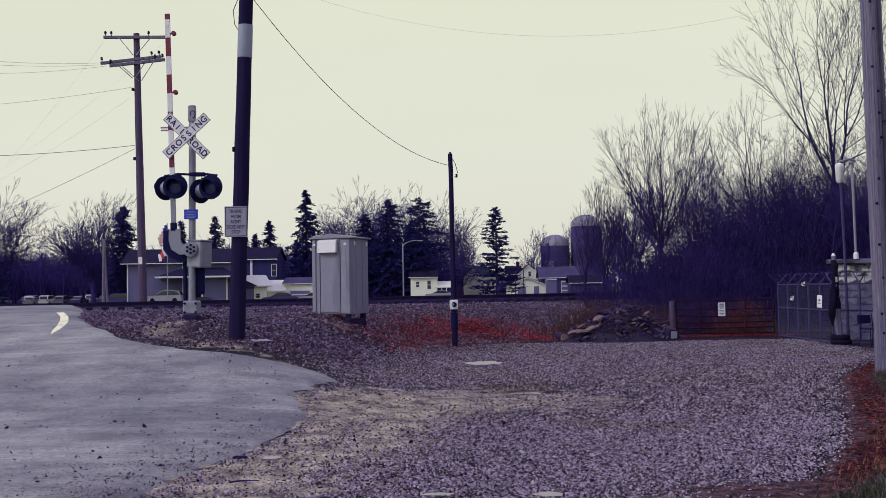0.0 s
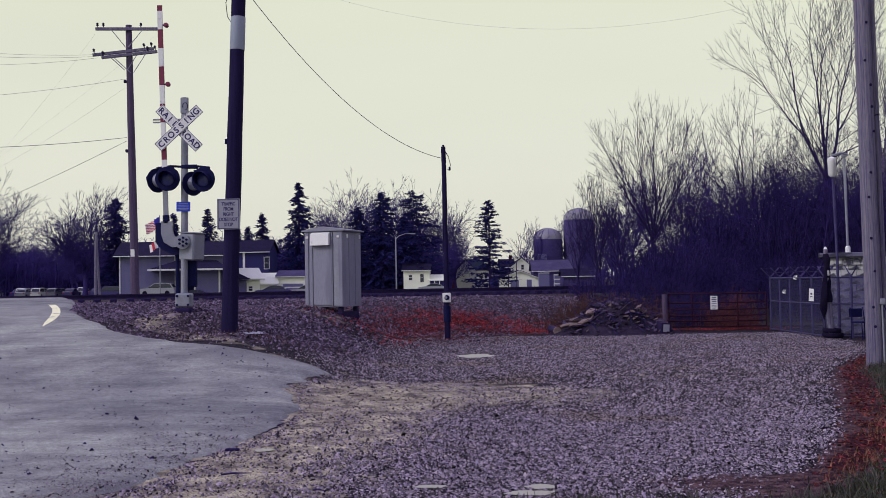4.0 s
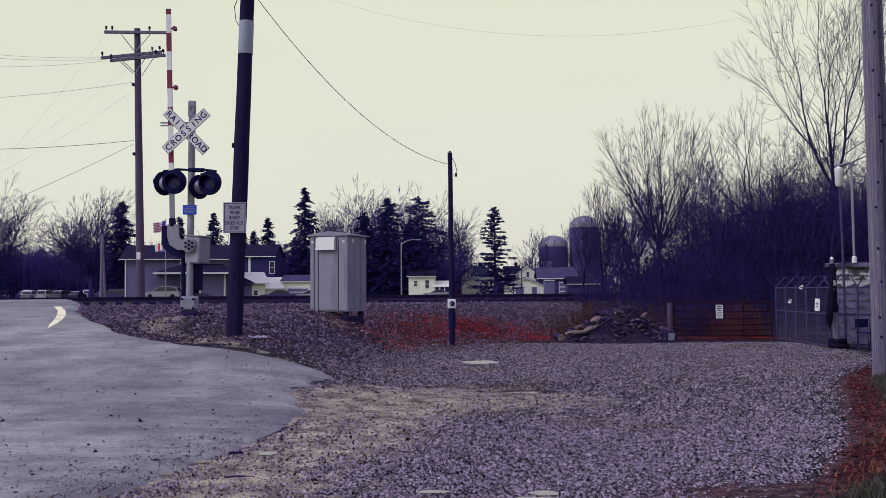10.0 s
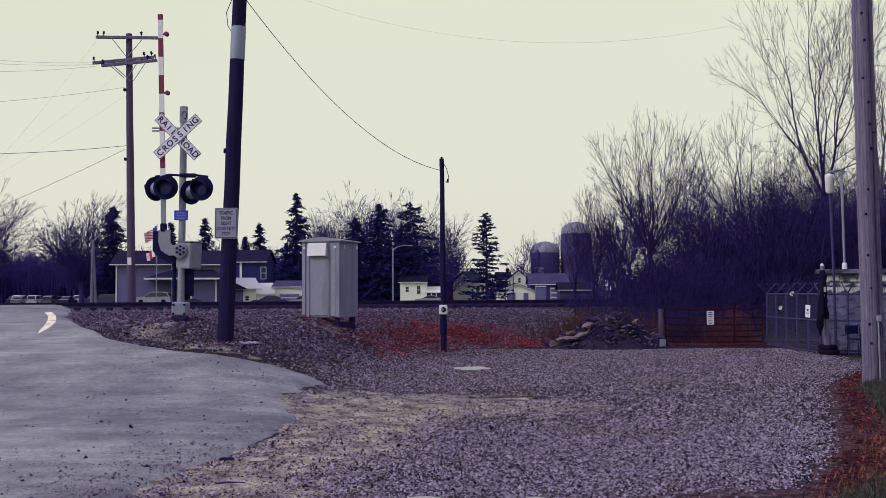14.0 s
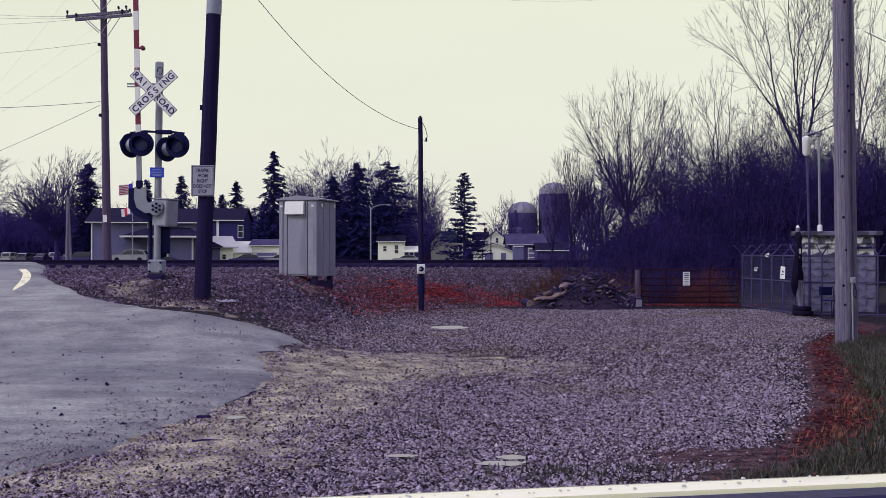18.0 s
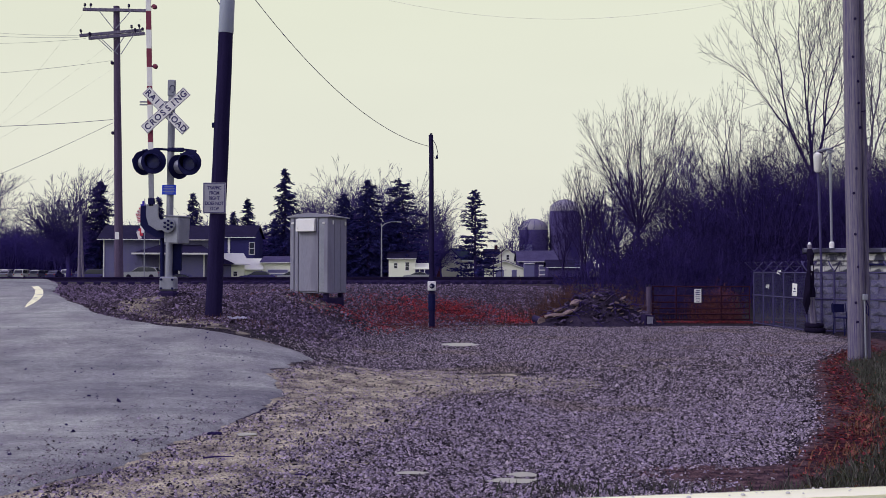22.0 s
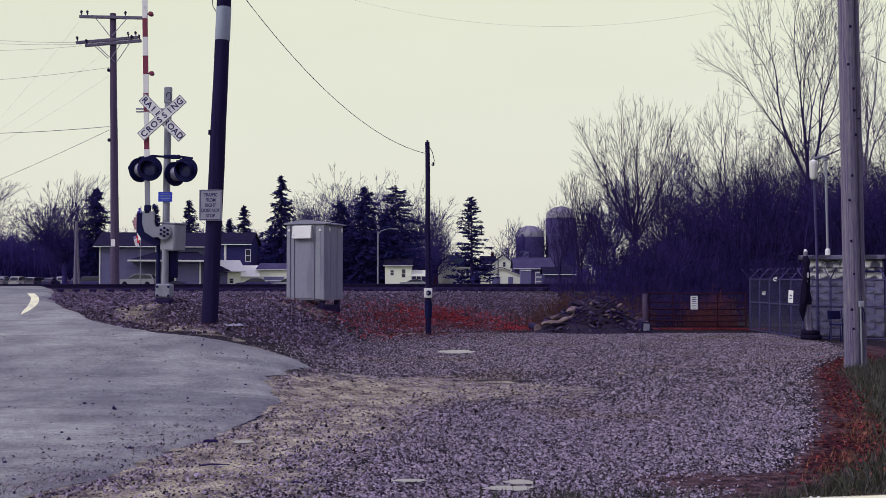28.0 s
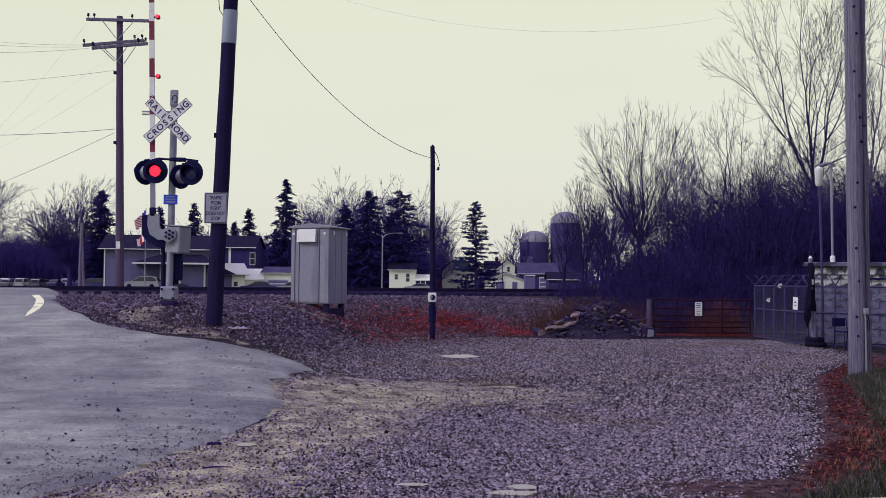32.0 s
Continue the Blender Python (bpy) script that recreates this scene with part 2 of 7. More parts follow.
M = {
    "asphalt": asphalt_material(),
    "gravel": material("gravel_stone", (0.098, 0.083, 0.087), (0.285, 0.250, 0.246), 0.9, scale=20, fine=120, bump=0.3, vary=0.97, island=True, wear=((0.16, 0.132, 0.13), 0.45, 0.58), skew=(0.05, 2.2, 1.45)),
    "gravel_far": material("trodden_gravel_stone", (0.115, 0.097, 0.101), (0.32, 0.28, 0.275), 0.9, scale=20, fine=120, bump=0.3, vary=0.97, island=True, wear=((0.19, 0.157, 0.152), 0.45, 0.55), skew=(0.06, 2.0, 1.4)),
    "ballast": material("ballast_stone", (0.050, 0.038, 0.052), (0.18, 0.146, 0.150), 0.9, scale=20, fine=120, bump=0.3, vary=0.97, island=True, skew=(0.22, 2.3, 1.8)),
    "leaf_red": material("fallen_leaf", (0.065, 0.015, 0.024), (0.25, 0.047, 0.048), 0.75, scale=6, fine=60, bump=0.2, vary=0.6, island=True),
    "grass": material("grass_blade", (0.026, 0.042, 0.020), (0.10, 0.10, 0.042), 0.8, scale=4, fine=30, bump=0, vary=0.5, island=True),
    "straw": material("dry_grass", (0.035, 0.019, 0.022), (0.11, 0.056, 0.046), 0.9, scale=4, fine=30, bump=0, vary=0.5, island=True),
    "bark": material("bark", (0.016, 0.012, 0.026), (0.044, 0.034, 0.060), 0.95, scale=4, fine=40, bump=0.4, stretch=(1, 1, 0.2)),
    "brush_bark": material("brush_bark", (0.010, 0.008, 0.021), (0.041, 0.032, 0.060), 0.95, scale=0.5, fine=20, bump=0, vary=0.7, island=True),
    "bark_pale": material("pale_bark", (0.07, 0.062, 0.075), (0.17, 0.15, 0.16), 0.9, scale=3, fine=30, bump=0.3, stretch=(1, 1, 0.3)),
    # distance haze put into the far bark's colour: lifted and bluer
    "bark_far_hazed": material("bark_far_hazed", (0.030, 0.026, 0.050), (0.064, 0.056, 0.094), 0.95, scale=4, fine=40, bump=0),
    # far conifers only: haze lifts this needle colour
    "needle": material("hazed_needles", (0.014, 0.017, 0.032), (0.034, 0.040, 0.066), 0.9, scale=3, fine=20, bump=0, vary=0.35, island=True),
    "pole_dark": material("creosoted_pole_wood", (0.009, 0.009, 0.0105), (0.023, 0.0225, 0.0225), 0.8, scale=3, fine=60, bump=0.5, stretch=(6, 6, 0.25)),
    "pole_grey": material("weathered_pole_wood", (0.055, 0.05, 0.065), (0.27, 0.25, 0.275), 0.9, scale=5, fine=34, bump=0.9, stretch=(7, 7, 0.12)),
    "pole_far": material("utility_pole_wood", (0.060, 0.046, 0.054), (0.122, 0.099, 0.110), 0.9, scale=3, fine=40, bump=0.3, stretch=(5, 5, 0.2)),
    "band": material("pale_band", (0.20, 0.23, 0.30), (0.27, 0.30, 0.37), 0.6, scale=3, fine=60, bump=0.1),
    "alu": material("dull_aluminium", (0.20, 0.20, 0.27), (0.255, 0.255, 0.335), 0.55, metal=0.15, scale=1.2, fine=25, bump=0.02, stretch=(1, 1, 0.25), wear=((0.175, 0.172, 0.24), 1.2, 0.58)),
    "galv": material("galvanised_steel", (0.20, 0.21, 0.27), (0.28, 0.29, 0.35), 0.55, metal=0.3, scale=8, fine=60, bump=0.06),
    "white": material("white_sheet", (0.66, 0.66, 0.66), (0.78, 0.78, 0.76), 0.6, scale=4, fine=70, bump=0.04, wear=((0.50, 0.49, 0.50), 6.0, 0.62)),
    "sign_face": material("dull_sign_sheet", (0.23, 0.23, 0.29), (0.30, 0.30, 0.36), 0.5, scale=4, fine=70, bump=0.03),
    "black": material("black_paint", (0.008, 0.010, 0.018), (0.014, 0.018, 0.031), 0.75, scale=8, fine=60, bump=0.05),
    "ink": material("black_lettering", (0.015, 0.015, 0.03), (0.025, 0.025, 0.04), 0.6, scale=8, fine=60, bump=0.0),
    "red": material("red_stripe", (0.13, 0.012, 0.045), (0.20, 0.02, 0.062), 0.5, scale=6, fine=60, bump=0.04),
    "blue": material("blue_sign", (0.005, 0.042, 0.27), (0.008, 0.058, 0.34), 0.5, scale=6, fine=60, bump=0.02),
    "rail": material("rail_steel", (0.014, 0.011, 0.020), (0.035, 0.027, 0.04), 0.7, metal=0.0, scale=4, fine=60, bump=0.2),
    "tie": material("sleeper_wood", (0.014, 0.011, 0.02), (0.035, 0.028, 0.04), 0.95, scale=4, fine=50, bump=0.5, stretch=(0.3, 4, 4)),
    "rust": material("rusty_red_tube", (0.016, 0.006, 0.014), (0.046, 0.014, 0.030), 0.8, scale=8, fine=60, bump=0.2),
    "block": material("painted_block", (0.065, 0.065, 0.085), (0.23, 0.23, 0.26), 0.9, scale=3, fine=50, bump=0.4, vary=0.15, wear=((0.06, 0.06, 0.09), 2.6, 0.54)),
    "siding": material("grey_siding", (0.125, 0.128, 0.172), (0.175, 0.178, 0.225), 0.8, scale=0.6, fine=10, bump=0.0),
    "siding_dark": material("dark_blue_siding", (0.026, 0.030, 0.042), (0.038, 0.042, 0.056), 0.8, scale=0.6, fine=10, bump=0.0),
    "siding_white": material("white_siding", (0.78, 0.80, 0.66), (0.86, 0.88, 0.74), 0.8, scale=0.6, fine=10, bump=0.0),
    "roof_green": material("dark_green_shingle", (0.020, 0.030, 0.034), (0.036, 0.050, 0.052), 0.95, scale=1, fine=12, bump=0.2, spec=0.1),
    "roof_grey": material("grey_metal_roof", (0.036, 0.038, 0.030), (0.080, 0.083, 0.066), 0.8, scale=0.6, fine=12, bump=0.1),
    "roof": material("dark_shingle", (0.011, 0.012, 0.010), (0.020, 0.021, 0.018), 0.95, scale=1, fine=12, bump=0.2, spec=0.1),
    "roof_pale": material("pale_metal_roof", (0.70, 0.74, 0.56), (0.80, 0.83, 0.66), 0.6, scale=1, fine=12, bump=0.1),
    "trim": material("white_trim", (0.6, 0.6, 0.6), (0.72, 0.72, 0.7), 0.6, scale=2, fine=20, bump=0),
    "silo": material("silo_concrete", (0.040, 0.038, 0.048), (0.088, 0.082, 0.092), 0.9, scale=0.3, fine=5, bump=0.2),
    "dome": material("silo_dome_metal", (0.15, 0.15, 0.15), (0.27, 0.265, 0.26), 0.6, metal=0.2, scale=0.5, fine=6, bump=0.1),
    "glass": glass("dark_glass"),
    "tyre": material("tyre_rubber", (0.007, 0.007, 0.006), (0.015, 0.014, 0.012), 0.85, scale=8, fine=60, bump=0.1),
    "line": material("worn_road_paint", (0.80, 0.80, 0.48), (0.92, 0.92, 0.58), 0.8, scale=3, fine=40, bump=0.1, wear=((0.25, 0.25, 0.27), 3.5, 0.6)),
    "concrete": material("concrete_footing", (0.12, 0.115, 0.13), (0.20, 0.19, 0.205), 0.95, scale=4, fine=60, bump=0.4),
    "rock": material("broken_rock", (0.018, 0.013, 0.022), (0.115, 0.095, 0.10), 0.95, scale=3, fine=30, bump=0.6, vary=0.6),
    "car_paint": material("white_car_paint", (0.90, 0.91, 0.55), (0.94, 0.95, 0.62), 0.25, scale=3, fine=60, bump=0.0, coat=0.6),
    "mirror_black": material("black_plastic", (0.006, 0.006, 0.010), (0.012, 0.012, 0.018), 0.6, scale=6, fine=90, bump=0.1),
    "wire": material("cable_black", (0.01, 0.01, 0.015), (0.02, 0.02, 0.03), 0.7, scale=6, fine=40, bump=0),
    "wire_grey": material("cable_grey", (0.10, 0.10, 0.095), (0.16, 0.16, 0.15), 0.7, scale=6, fine=40, bump=0),
    "wire_pale": material("cable_pale", (0.62, 0.62, 0.56), (0.72, 0.72, 0.66), 0.6, scale=6, fine=40, bump=0),
    "flag_red": material("flag_red", (0.42, 0.03, 0.06), (0.50, 0.05, 0.08), 0.8, scale=6, fine=40, bump=0),
    "flag_white": material("flag_white", (0.70, 0.66, 0.68), (0.78, 0.74, 0.74), 0.8, scale=6, fine=40, bump=0),
    "flag_blue": material("flag_blue", (0.03, 0.03, 0.10), (0.05, 0.05, 0.14), 0.8, scale=6, fine=40, bump=0),
    # bluish reflection on the unlit lens is put into its colour
    "lens_dark": material("blue_sheen_lens", (0.012, 0.018, 0.046), (0.026, 0.036, 0.085), 0.32, spec=0.5, scale=30, fine=90, bump=0.3),
    "lens_lit": glow("lit_red_lens", (1.0, 0.02, 0.05), 1.6),
    "tail_red": material("tail_lamp", (0.2, 0.01, 0.02), (0.3, 0.02, 0.03), 0.3, scale=6, fine=40, bump=0),
}


# ---- mesh helpers ----
class Solid:
    """Collects points and faces of one mesh."""

    def __init__(self):
        self.v, self.f = [], []

    def add(self, pts, faces, m=None):
        k = len(self.v)
        self.v += [tuple(m @ Vector(p)) for p in pts] if m else [tuple(p) for p in pts]
        self.f += [tuple(i + k for i in f) for f in faces]
        return self

    def box(self, x, y, z, sx, sy, sz, m=None, c=0.0):
        """A box centred at x, y, z; c chamfers its edges."""
        hx, hy, hz = sx / 2, sy / 2, sz / 2
        c = min(c, hx * 0.9, hy * 0.9, hz * 0.9)
        if c <= 0:
            pts = [(x + a * hx, y + b * hy, z + d * hz) for a in (-1, 1) for b in (-1, 1) for d in (-1, 1)]
            return self.add(pts, [(0, 1, 3, 2), (4, 6, 7, 5), (0, 4, 5, 1), (2, 3, 7, 6), (0, 2, 6, 4), (1, 5, 7, 3)], m)
        pts, idx = [], {}
        for a in (-1, 1):
            for b in (-1, 1):
                for d in (-1, 1):
                    for ax in range(3):
                        q = [hx - c, hy - c, hz - c]
                        q[ax] += c
                        idx[a, b, d, ax] = len(pts)
                        pts.append((x + a * q[0], y + b * q[1], z + d * q[2]))
        fs = []
        for s in (-1, 1):
            fs.append([idx[s, b, d, 0] for b, d in ((-1, -1), (1, -1), (1, 1), (-1, 1))][::s])
            fs.append([idx[a, s, d, 1] for a, d in ((-1, -1), (-1, 1), (1, 1), (1, -1))][::s])
            fs.append([idx[a, b, s, 2] for a, b in ((-1, -1), (1, -1), (1, 1), (-1, 1))][::s])
        for p in (-1, 1):
            for q in (-1, 1):
                w = p * q
                fs.append([idx[p, q, -1, 0], idx[p, q, -1, 1], idx[p, q, 1, 1], idx[p, q, 1, 0]][::w])
                fs.append([idx[p, -1, q, 2], idx[p, -1, q, 0], idx[p, 1, q, 0], idx[p, 1, q, 2]][::w])
                fs.append([idx[-1, p, q, 1], idx[-1, p, q, 2], idx[1, p, q, 2], idx[1, p, q, 1]][::w])
                for r in (-1, 1):
                    fs.append([idx[p, q, r, 0], idx[p, q, r, 1], idx[p, q, r, 2]][::w * r])
        return self.add(pts, fs, m)

    def tube(self, path, radii, n=8, caps=True, m=None):
        """A round bar along a path of points."""
        path = [Vector(p) for p in path]
        if not hasattr(radii, "__len__"):
            radii = [radii] * len(path)
        pts, fs = [], []
        side = None
        for i, p in enumerate(path):
            d = (path[min(i + 1, len(path) - 1)] - path[max(i - 1, 0)])
            d = d.normalized() if d.length > 1e-9 else Vector((0, 0, 1))
            if side is None:
                side = d.orthogonal().normalized()
            side = (side - d * side.dot(d))
            side = side.normalized() if side.length > 1e-6 else d.orthogonal().normalized()
            up = d.cross(side)
            for k in range(n):
                a = 2 * math.pi * k / n
                pts.append(p + (side * math.cos(a) + up * math.sin(a)) * radii[i])
        for i in range(len(path) - 1):
            for k in range(n):
                a, b = i * n + k, i * n + (k + 1) % n
                fs.append((a, b, b + n, a + n))
        if caps:
            fs.append(tuple(range(n))[::-1])
            fs.append(tuple(range((len(path) - 1) * n, len(path) * n)))
        return self.add(pts, fs, m)

    def lathe(self, profile, n=24, m=None):
        """Turns (radius, height) pairs round z."""
        pts, fs = [], []
        for r, z in profile:
            for k in range(n):
                a = 2 * math.pi * k / n
                pts.append((r * math.cos(a), r * math.sin(a), z))
        for i in range(len(profile) - 1):
            for k in range(n):
                a, b = i * n + k, i * n + (k + 1) % n
                fs.append((a, b, b + n, a + n))
        if profile[0][0] > 1e-6:
            fs.append(tuple(range(n))[::-1])
        if profile[-1][0] > 1e-6:
            fs.append(tuple(range((len(profile) - 1) * n, len(profile) * n)))
        return self.add(pts, fs, m)

    def prism(self, outline, y0, y1, m=None):
        """Extrudes an outline of (x, z) pairs, given anticlockwise as seen from -y, from y0 to y1."""
        n = len(outline)
        pts = [(x, y0, z) for x, z in outline] + [(x, y1, z) for x, z in outline]
        fs = [tuple(range(n)), tuple(range(n, 2 * n))[::-1]]
        fs += [((i + 1) % n, i, i + n, (i + 1) % n + n) for i in range(n)]
        return self.add(pts, fs, m)

    def mesh(self, name, mat, smooth=False):
        me = bpy.data.meshes.new(name)
        me.from_pydata(self.v, [], self.f)
        me.materials.append(mat)
        if smooth:
            me.shade_smooth()
            me.set_sharp_from_angle(angle=radians(40))
        return me


def part(name, solid, mat, parent, label="", smooth=False, m=None):
    ob = new(name, solid.mesh(name, mat, smooth) if isinstance(solid, Solid) else solid)
    ob.parent = parent
    if m is not None:
        ob.matrix_basis = m
    return tagged(ob, label)


def thing(name, m, label, category, group="", kind=""):
    ob = new(name)
    ob.empty_display_size = 0.2
    ob.matrix_basis = m
    return tagged(ob, label, category, group, kind)


def whole(name, solid, mat, m, label, category, group="", kind="", smooth=False):
    ob = new(name, solid.mesh(name, mat, smooth))
    ob.matrix_basis = m
    return tagged(ob, label, category, group, kind)


def cloud(name, v, f, mat):
    """A mesh from arrays: points n x 3 and faces m x 3 or m x 4."""
    me = bpy.data.meshes.new(name)
    k = f.shape[1]
    me.vertices.add(len(v))
    me.vertices.foreach_set("co", np.ascontiguousarray(v, dtype=np.float32).ravel())
    me.loops.add(f.size)
    me.loops.foreach_set("vertex_index", np.ascontiguousarray(f, dtype=np.int32).ravel())
    me.polygons.add(len(f))
    me.polygons.foreach_set("loop_start", np.arange(0, f.size, k, dtype=np.int32))
    me.update(calc_edges=True)
    me.validate()
    me.materials.append(mat)
    return me


def lettering(name, text, size, mat, parent, m):
    cu = bpy.data.curves.new(name, "FONT")
    cu.body, cu.size, cu.align_x, cu.align_y = text, size, "CENTER", "CENTER"
    cu.extrude, cu.offset = 0.001, 0.0024 * size / 0.1
    cu.materials.append(mat)
    ob = new(name, cu)
    ob.parent = parent
    ob.matrix_basis = m
    return ob


# ---- the lie of the land ----
ROAD_Z = ((-50, 0), (11, 0), (14, 0.1), (16, 0.3), (18, 0.52), (20, 0.66), (21, 0.73), (22, 0.86), (25, 1.06), (29.6, 1.24), (38, 1.30), (46, 0.9), (60, 0.3), (90, 0.0), (5000, 0.0))


def smooth01(a, b, x):
    t = np.clip((x - a) / (b - a), 0, 1)
    return t * t * (3 - 2 * t)


# rim of the asphalt
EDGE_Y = [-6, 5.0, 7.56, 8.04, 8.7, 9.84, 11.1, 12.4, 13.3, 14.4, 15.6, 16.5, 17.4, 17.9, 18.35, 19.0, 19.75, 20.86, 22.0, 23.6, 26.0, 29.6, 38.0, 60.0, 120.0]
EDGE_X = [-4.2, -3.6, -3.15, -3.05, -2.68, -2.62, -2.30, -2.12, -2.10, -2.32, -2.60, -2.42, -2.20, -2.6, -3.9, -5.0, -5.8, -6.95, -7.7, -8.6, -9.8, -11.0, -14.5, -24.5, -51.0]

TRACK_SLOPE = 0.351
TRACK_TURN = math.atan(TRACK_SLOPE)


def track_dist(x, y):
    """Metres on the near side of the track's middle."""
    return (37.0 + (x + 13.3) * TRACK_SLOPE - y) * math.cos(TRACK_TURN)


def land(x, y):
    """Height of the ground; x and y may be arrays."""
    x, y = np.asarray(x, float), np.asarray(y, float)
    zr = np.interp(y, [p[0] for p in ROAD_Z], [p[1] for p in ROAD_Z])
    s = track_dist(x, y)
    bank = 1.10 * (1 - smooth01(3.0, 8.5, s)) * (1 - smooth01(3.0, 12.0, -s))
    on_road = smooth01(0.5, -0.1, x - np.interp(y, EDGE_Y, EDGE_X))
    left = np.maximum(zr * on_road + np.minimum(zr, 0.94) * (1 - on_road), bank)
    w = smooth01(-0.6 - 0.09 * (y - 16), -4.4 - 0.03 * (y - 16), x)
    z = bank + (left - bank) * w
    mound = 0.22 * np.exp(-(((x + 6.0) / 1.5) ** 2 + ((y - 22.9) / 1.6) ** 2))
    mound = mound + 0.44 * np.exp(-(((x + 3.1) / 1.4) ** 2 + ((y - 26.9) / 1.7) ** 2))
    # added rise behind the thicket, so no sky shows between its stems
    backing_hill = 5.0 * smooth01(46, 72, y) * smooth01(8, 17, x - 0.12 * (y - 46)) * smooth01(400, 200, y)
    return z + mound + backing_hill


def on(x, y, turn=0.0, up=0.0):
    """A pose standing on the ground."""
    return pose(x, y, float(land(x, y)) + up, 0, 0, turn)


# ---- ground ----
def ground_material():
    m = bpy.data.materials.new("ground_cover")
    m.use_nodes = True
    n, l = m.node_tree.nodes, m.node_tree.links
    b = n["Principled BSDF"]
    b.inputs["Roughness"].default_value = 0.9
    b.inputs["Specular IOR Level"].default_value = 0.03
    co = n.new("ShaderNodeTexCoord")

    def tex(scale, detail=5.0):
        t = n.new("ShaderNodeTexNoise")
        t.inputs["Scale"].default_value, t.inputs["Detail"].default_value = scale, detail
        l.new(co.outputs["Object"], t.inputs["Vector"])
        return t.outputs[0]

    def ramp(src, a, b_, p0=0.35, p1=0.65):
        r = n.new("ShaderNodeValToRGB")
        r.color_ramp.elements[0].position, r.color_ramp.elements[0].color = p0, (*a, 1)
        r.color_ramp.elements[1].position, r.color_ramp.elements[1].color = p1, (*b_, 1)
        l.new(src, r.inputs[0])
        return r.outputs[0]

    def mix(f, a, b_):
        x = n.new("ShaderNodeMixRGB")
        l.new(f, x.inputs[0])
        l.new(a, x.inputs[1])
        l.new(b_, x.inputs[2])
        return x.outputs[0]

    vor = n.new("ShaderNodeTexVoronoi")
    vor.inputs["Scale"].default_value = 38.0
    l.new(co.outputs["Object"], vor.inputs["Vector"])
    # dark pebble base: shade in the gaps between stones, as colour
    pebble = ramp(vor.outputs["Color"], (0.010, 0.008, 0.015), (0.085, 0.072, 0.082), 0.3, 0.95)
    dirt = ramp(tex(6.0, 9.0), (0.045, 0.036, 0.044), (0.17, 0.142, 0.148))
    base = mix(ramp(tex(0.45, 7.0), (0, 0, 0), (1, 1, 1), 0.58, 0.72), pebble, dirt)
    smp = n.new("ShaderNodeMapping")
    smp.inputs["Scale"].default_value = (1.0, 0.8, 1.0)
    l.new(co.outputs["Object"], smp.inputs[0])
    stx = n.new("ShaderNodeTexNoise")
    stx.inputs["Scale"].default_value, stx.inputs["Detail"].default_value, stx.inputs["Roughness"].default_value = 2.4, 12.0, 0.74
    l.new(smp.outputs[0], stx.inputs["Vector"])
    streak = stx.outputs[0]
    # named areas of cover, painted as vertex weights by the plan
    for layer, col in (("ballast", ramp(vor.outputs["Color"], (0.022, 0.016, 0.026), (0.115, 0.090, 0.102), 0.3, 0.95)),
                       ("sand", ramp(streak, (0.12, 0.100, 0.098), (0.64, 0.585, 0.40), 0.38, 0.63)),
                       ("soil", ramp(tex(9.0, 9.0), (0.035, 0.020, 0.030), (0.15, 0.090, 0.095))),
                       ("litter", ramp(tex(9.0), (0.025, 0.012, 0.020), (0.12, 0.034, 0.036), 0.4, 0.7)),
                       ("turf", ramp(tex(5.0), (0.016, 0.02, 0.012), (0.065, 0.055, 0.026))),
                       ("field", ramp(tex(0.2), (0.05, 0.05, 0.05), (0.09, 0.08, 0.07)))):
        at = n.new("ShaderNodeAttribute")
        at.attribute_name = layer
        edge = n.new("ShaderNodeMath")
        edge.operation = "ADD"
        l.new(at.outputs["Fac"], edge.inputs[0])
        nz = n.new("ShaderNodeMath")
        nz.operation = "MULTIPLY_ADD"
        nz.inputs[1].default_value, nz.inputs[2].default_value = 1.2, -0.6
        l.new(tex(2.2, 8.0), nz.inputs[0])
        l.new(nz.outputs[0], edge.inputs[1])
        sharp = n.new("ShaderNodeMapRange")
        sharp.inputs["From Min"].default_value, sharp.inputs["From Max"].default_value = 0.38, 0.62
        l.new(edge.outputs[0], sharp.inputs[0])
        base = mix(sharp.outputs[0], base, col)
    l.new(base, b.inputs["Base Color"])
    bp = n.new("ShaderNodeBump")
    bp.inputs["Strength"].default_value, bp.inputs["Distance"].default_value = 1.0, 0.04
    l.new(vor.outputs["Distance"], bp.inputs["Height"])
    l.new(bp.outputs[0], b.inputs["Normal"])
    return m


def spread(lo, hi, step, far):
    """Even steps from lo to hi, then growing steps out to far on both sides."""
    a = list(np.arange(lo, hi + 1e-6, step))
    up, dn, d = [hi], [lo], step
    while up[-1] < far:
        d *= 1.35
        up.append(up[-1] + d)
        dn.append(dn[-1] - d)
    return np.array(dn[:0:-1] + a + up[1:])


def blob(x, y, cx, cy, rx, ry, turn=0.0):
    c, s = math.cos(turn), math.sin(turn)
    dx, dy = x - cx, y - cy
    return np.exp(-(((dx * c + dy * s) / rx) ** 2 + ((dy * c - dx * s) / ry) ** 2) * 0.7)


def verge_edge(y):
    """x of the rim of the verge beside the lot."""
    return np.interp(y, [4, 7.56, 7.96, 8.4, 9.43, 11.16, 13.67, 16.65, 18.7, 21.0, 24.0, 28.0, 33.0], [0.2, 1.8, 2.35, 2.66, 3.27, 4.05, 4.97, 5.96, 6.7, 8.0, 9.6, 10.0, 10.0])


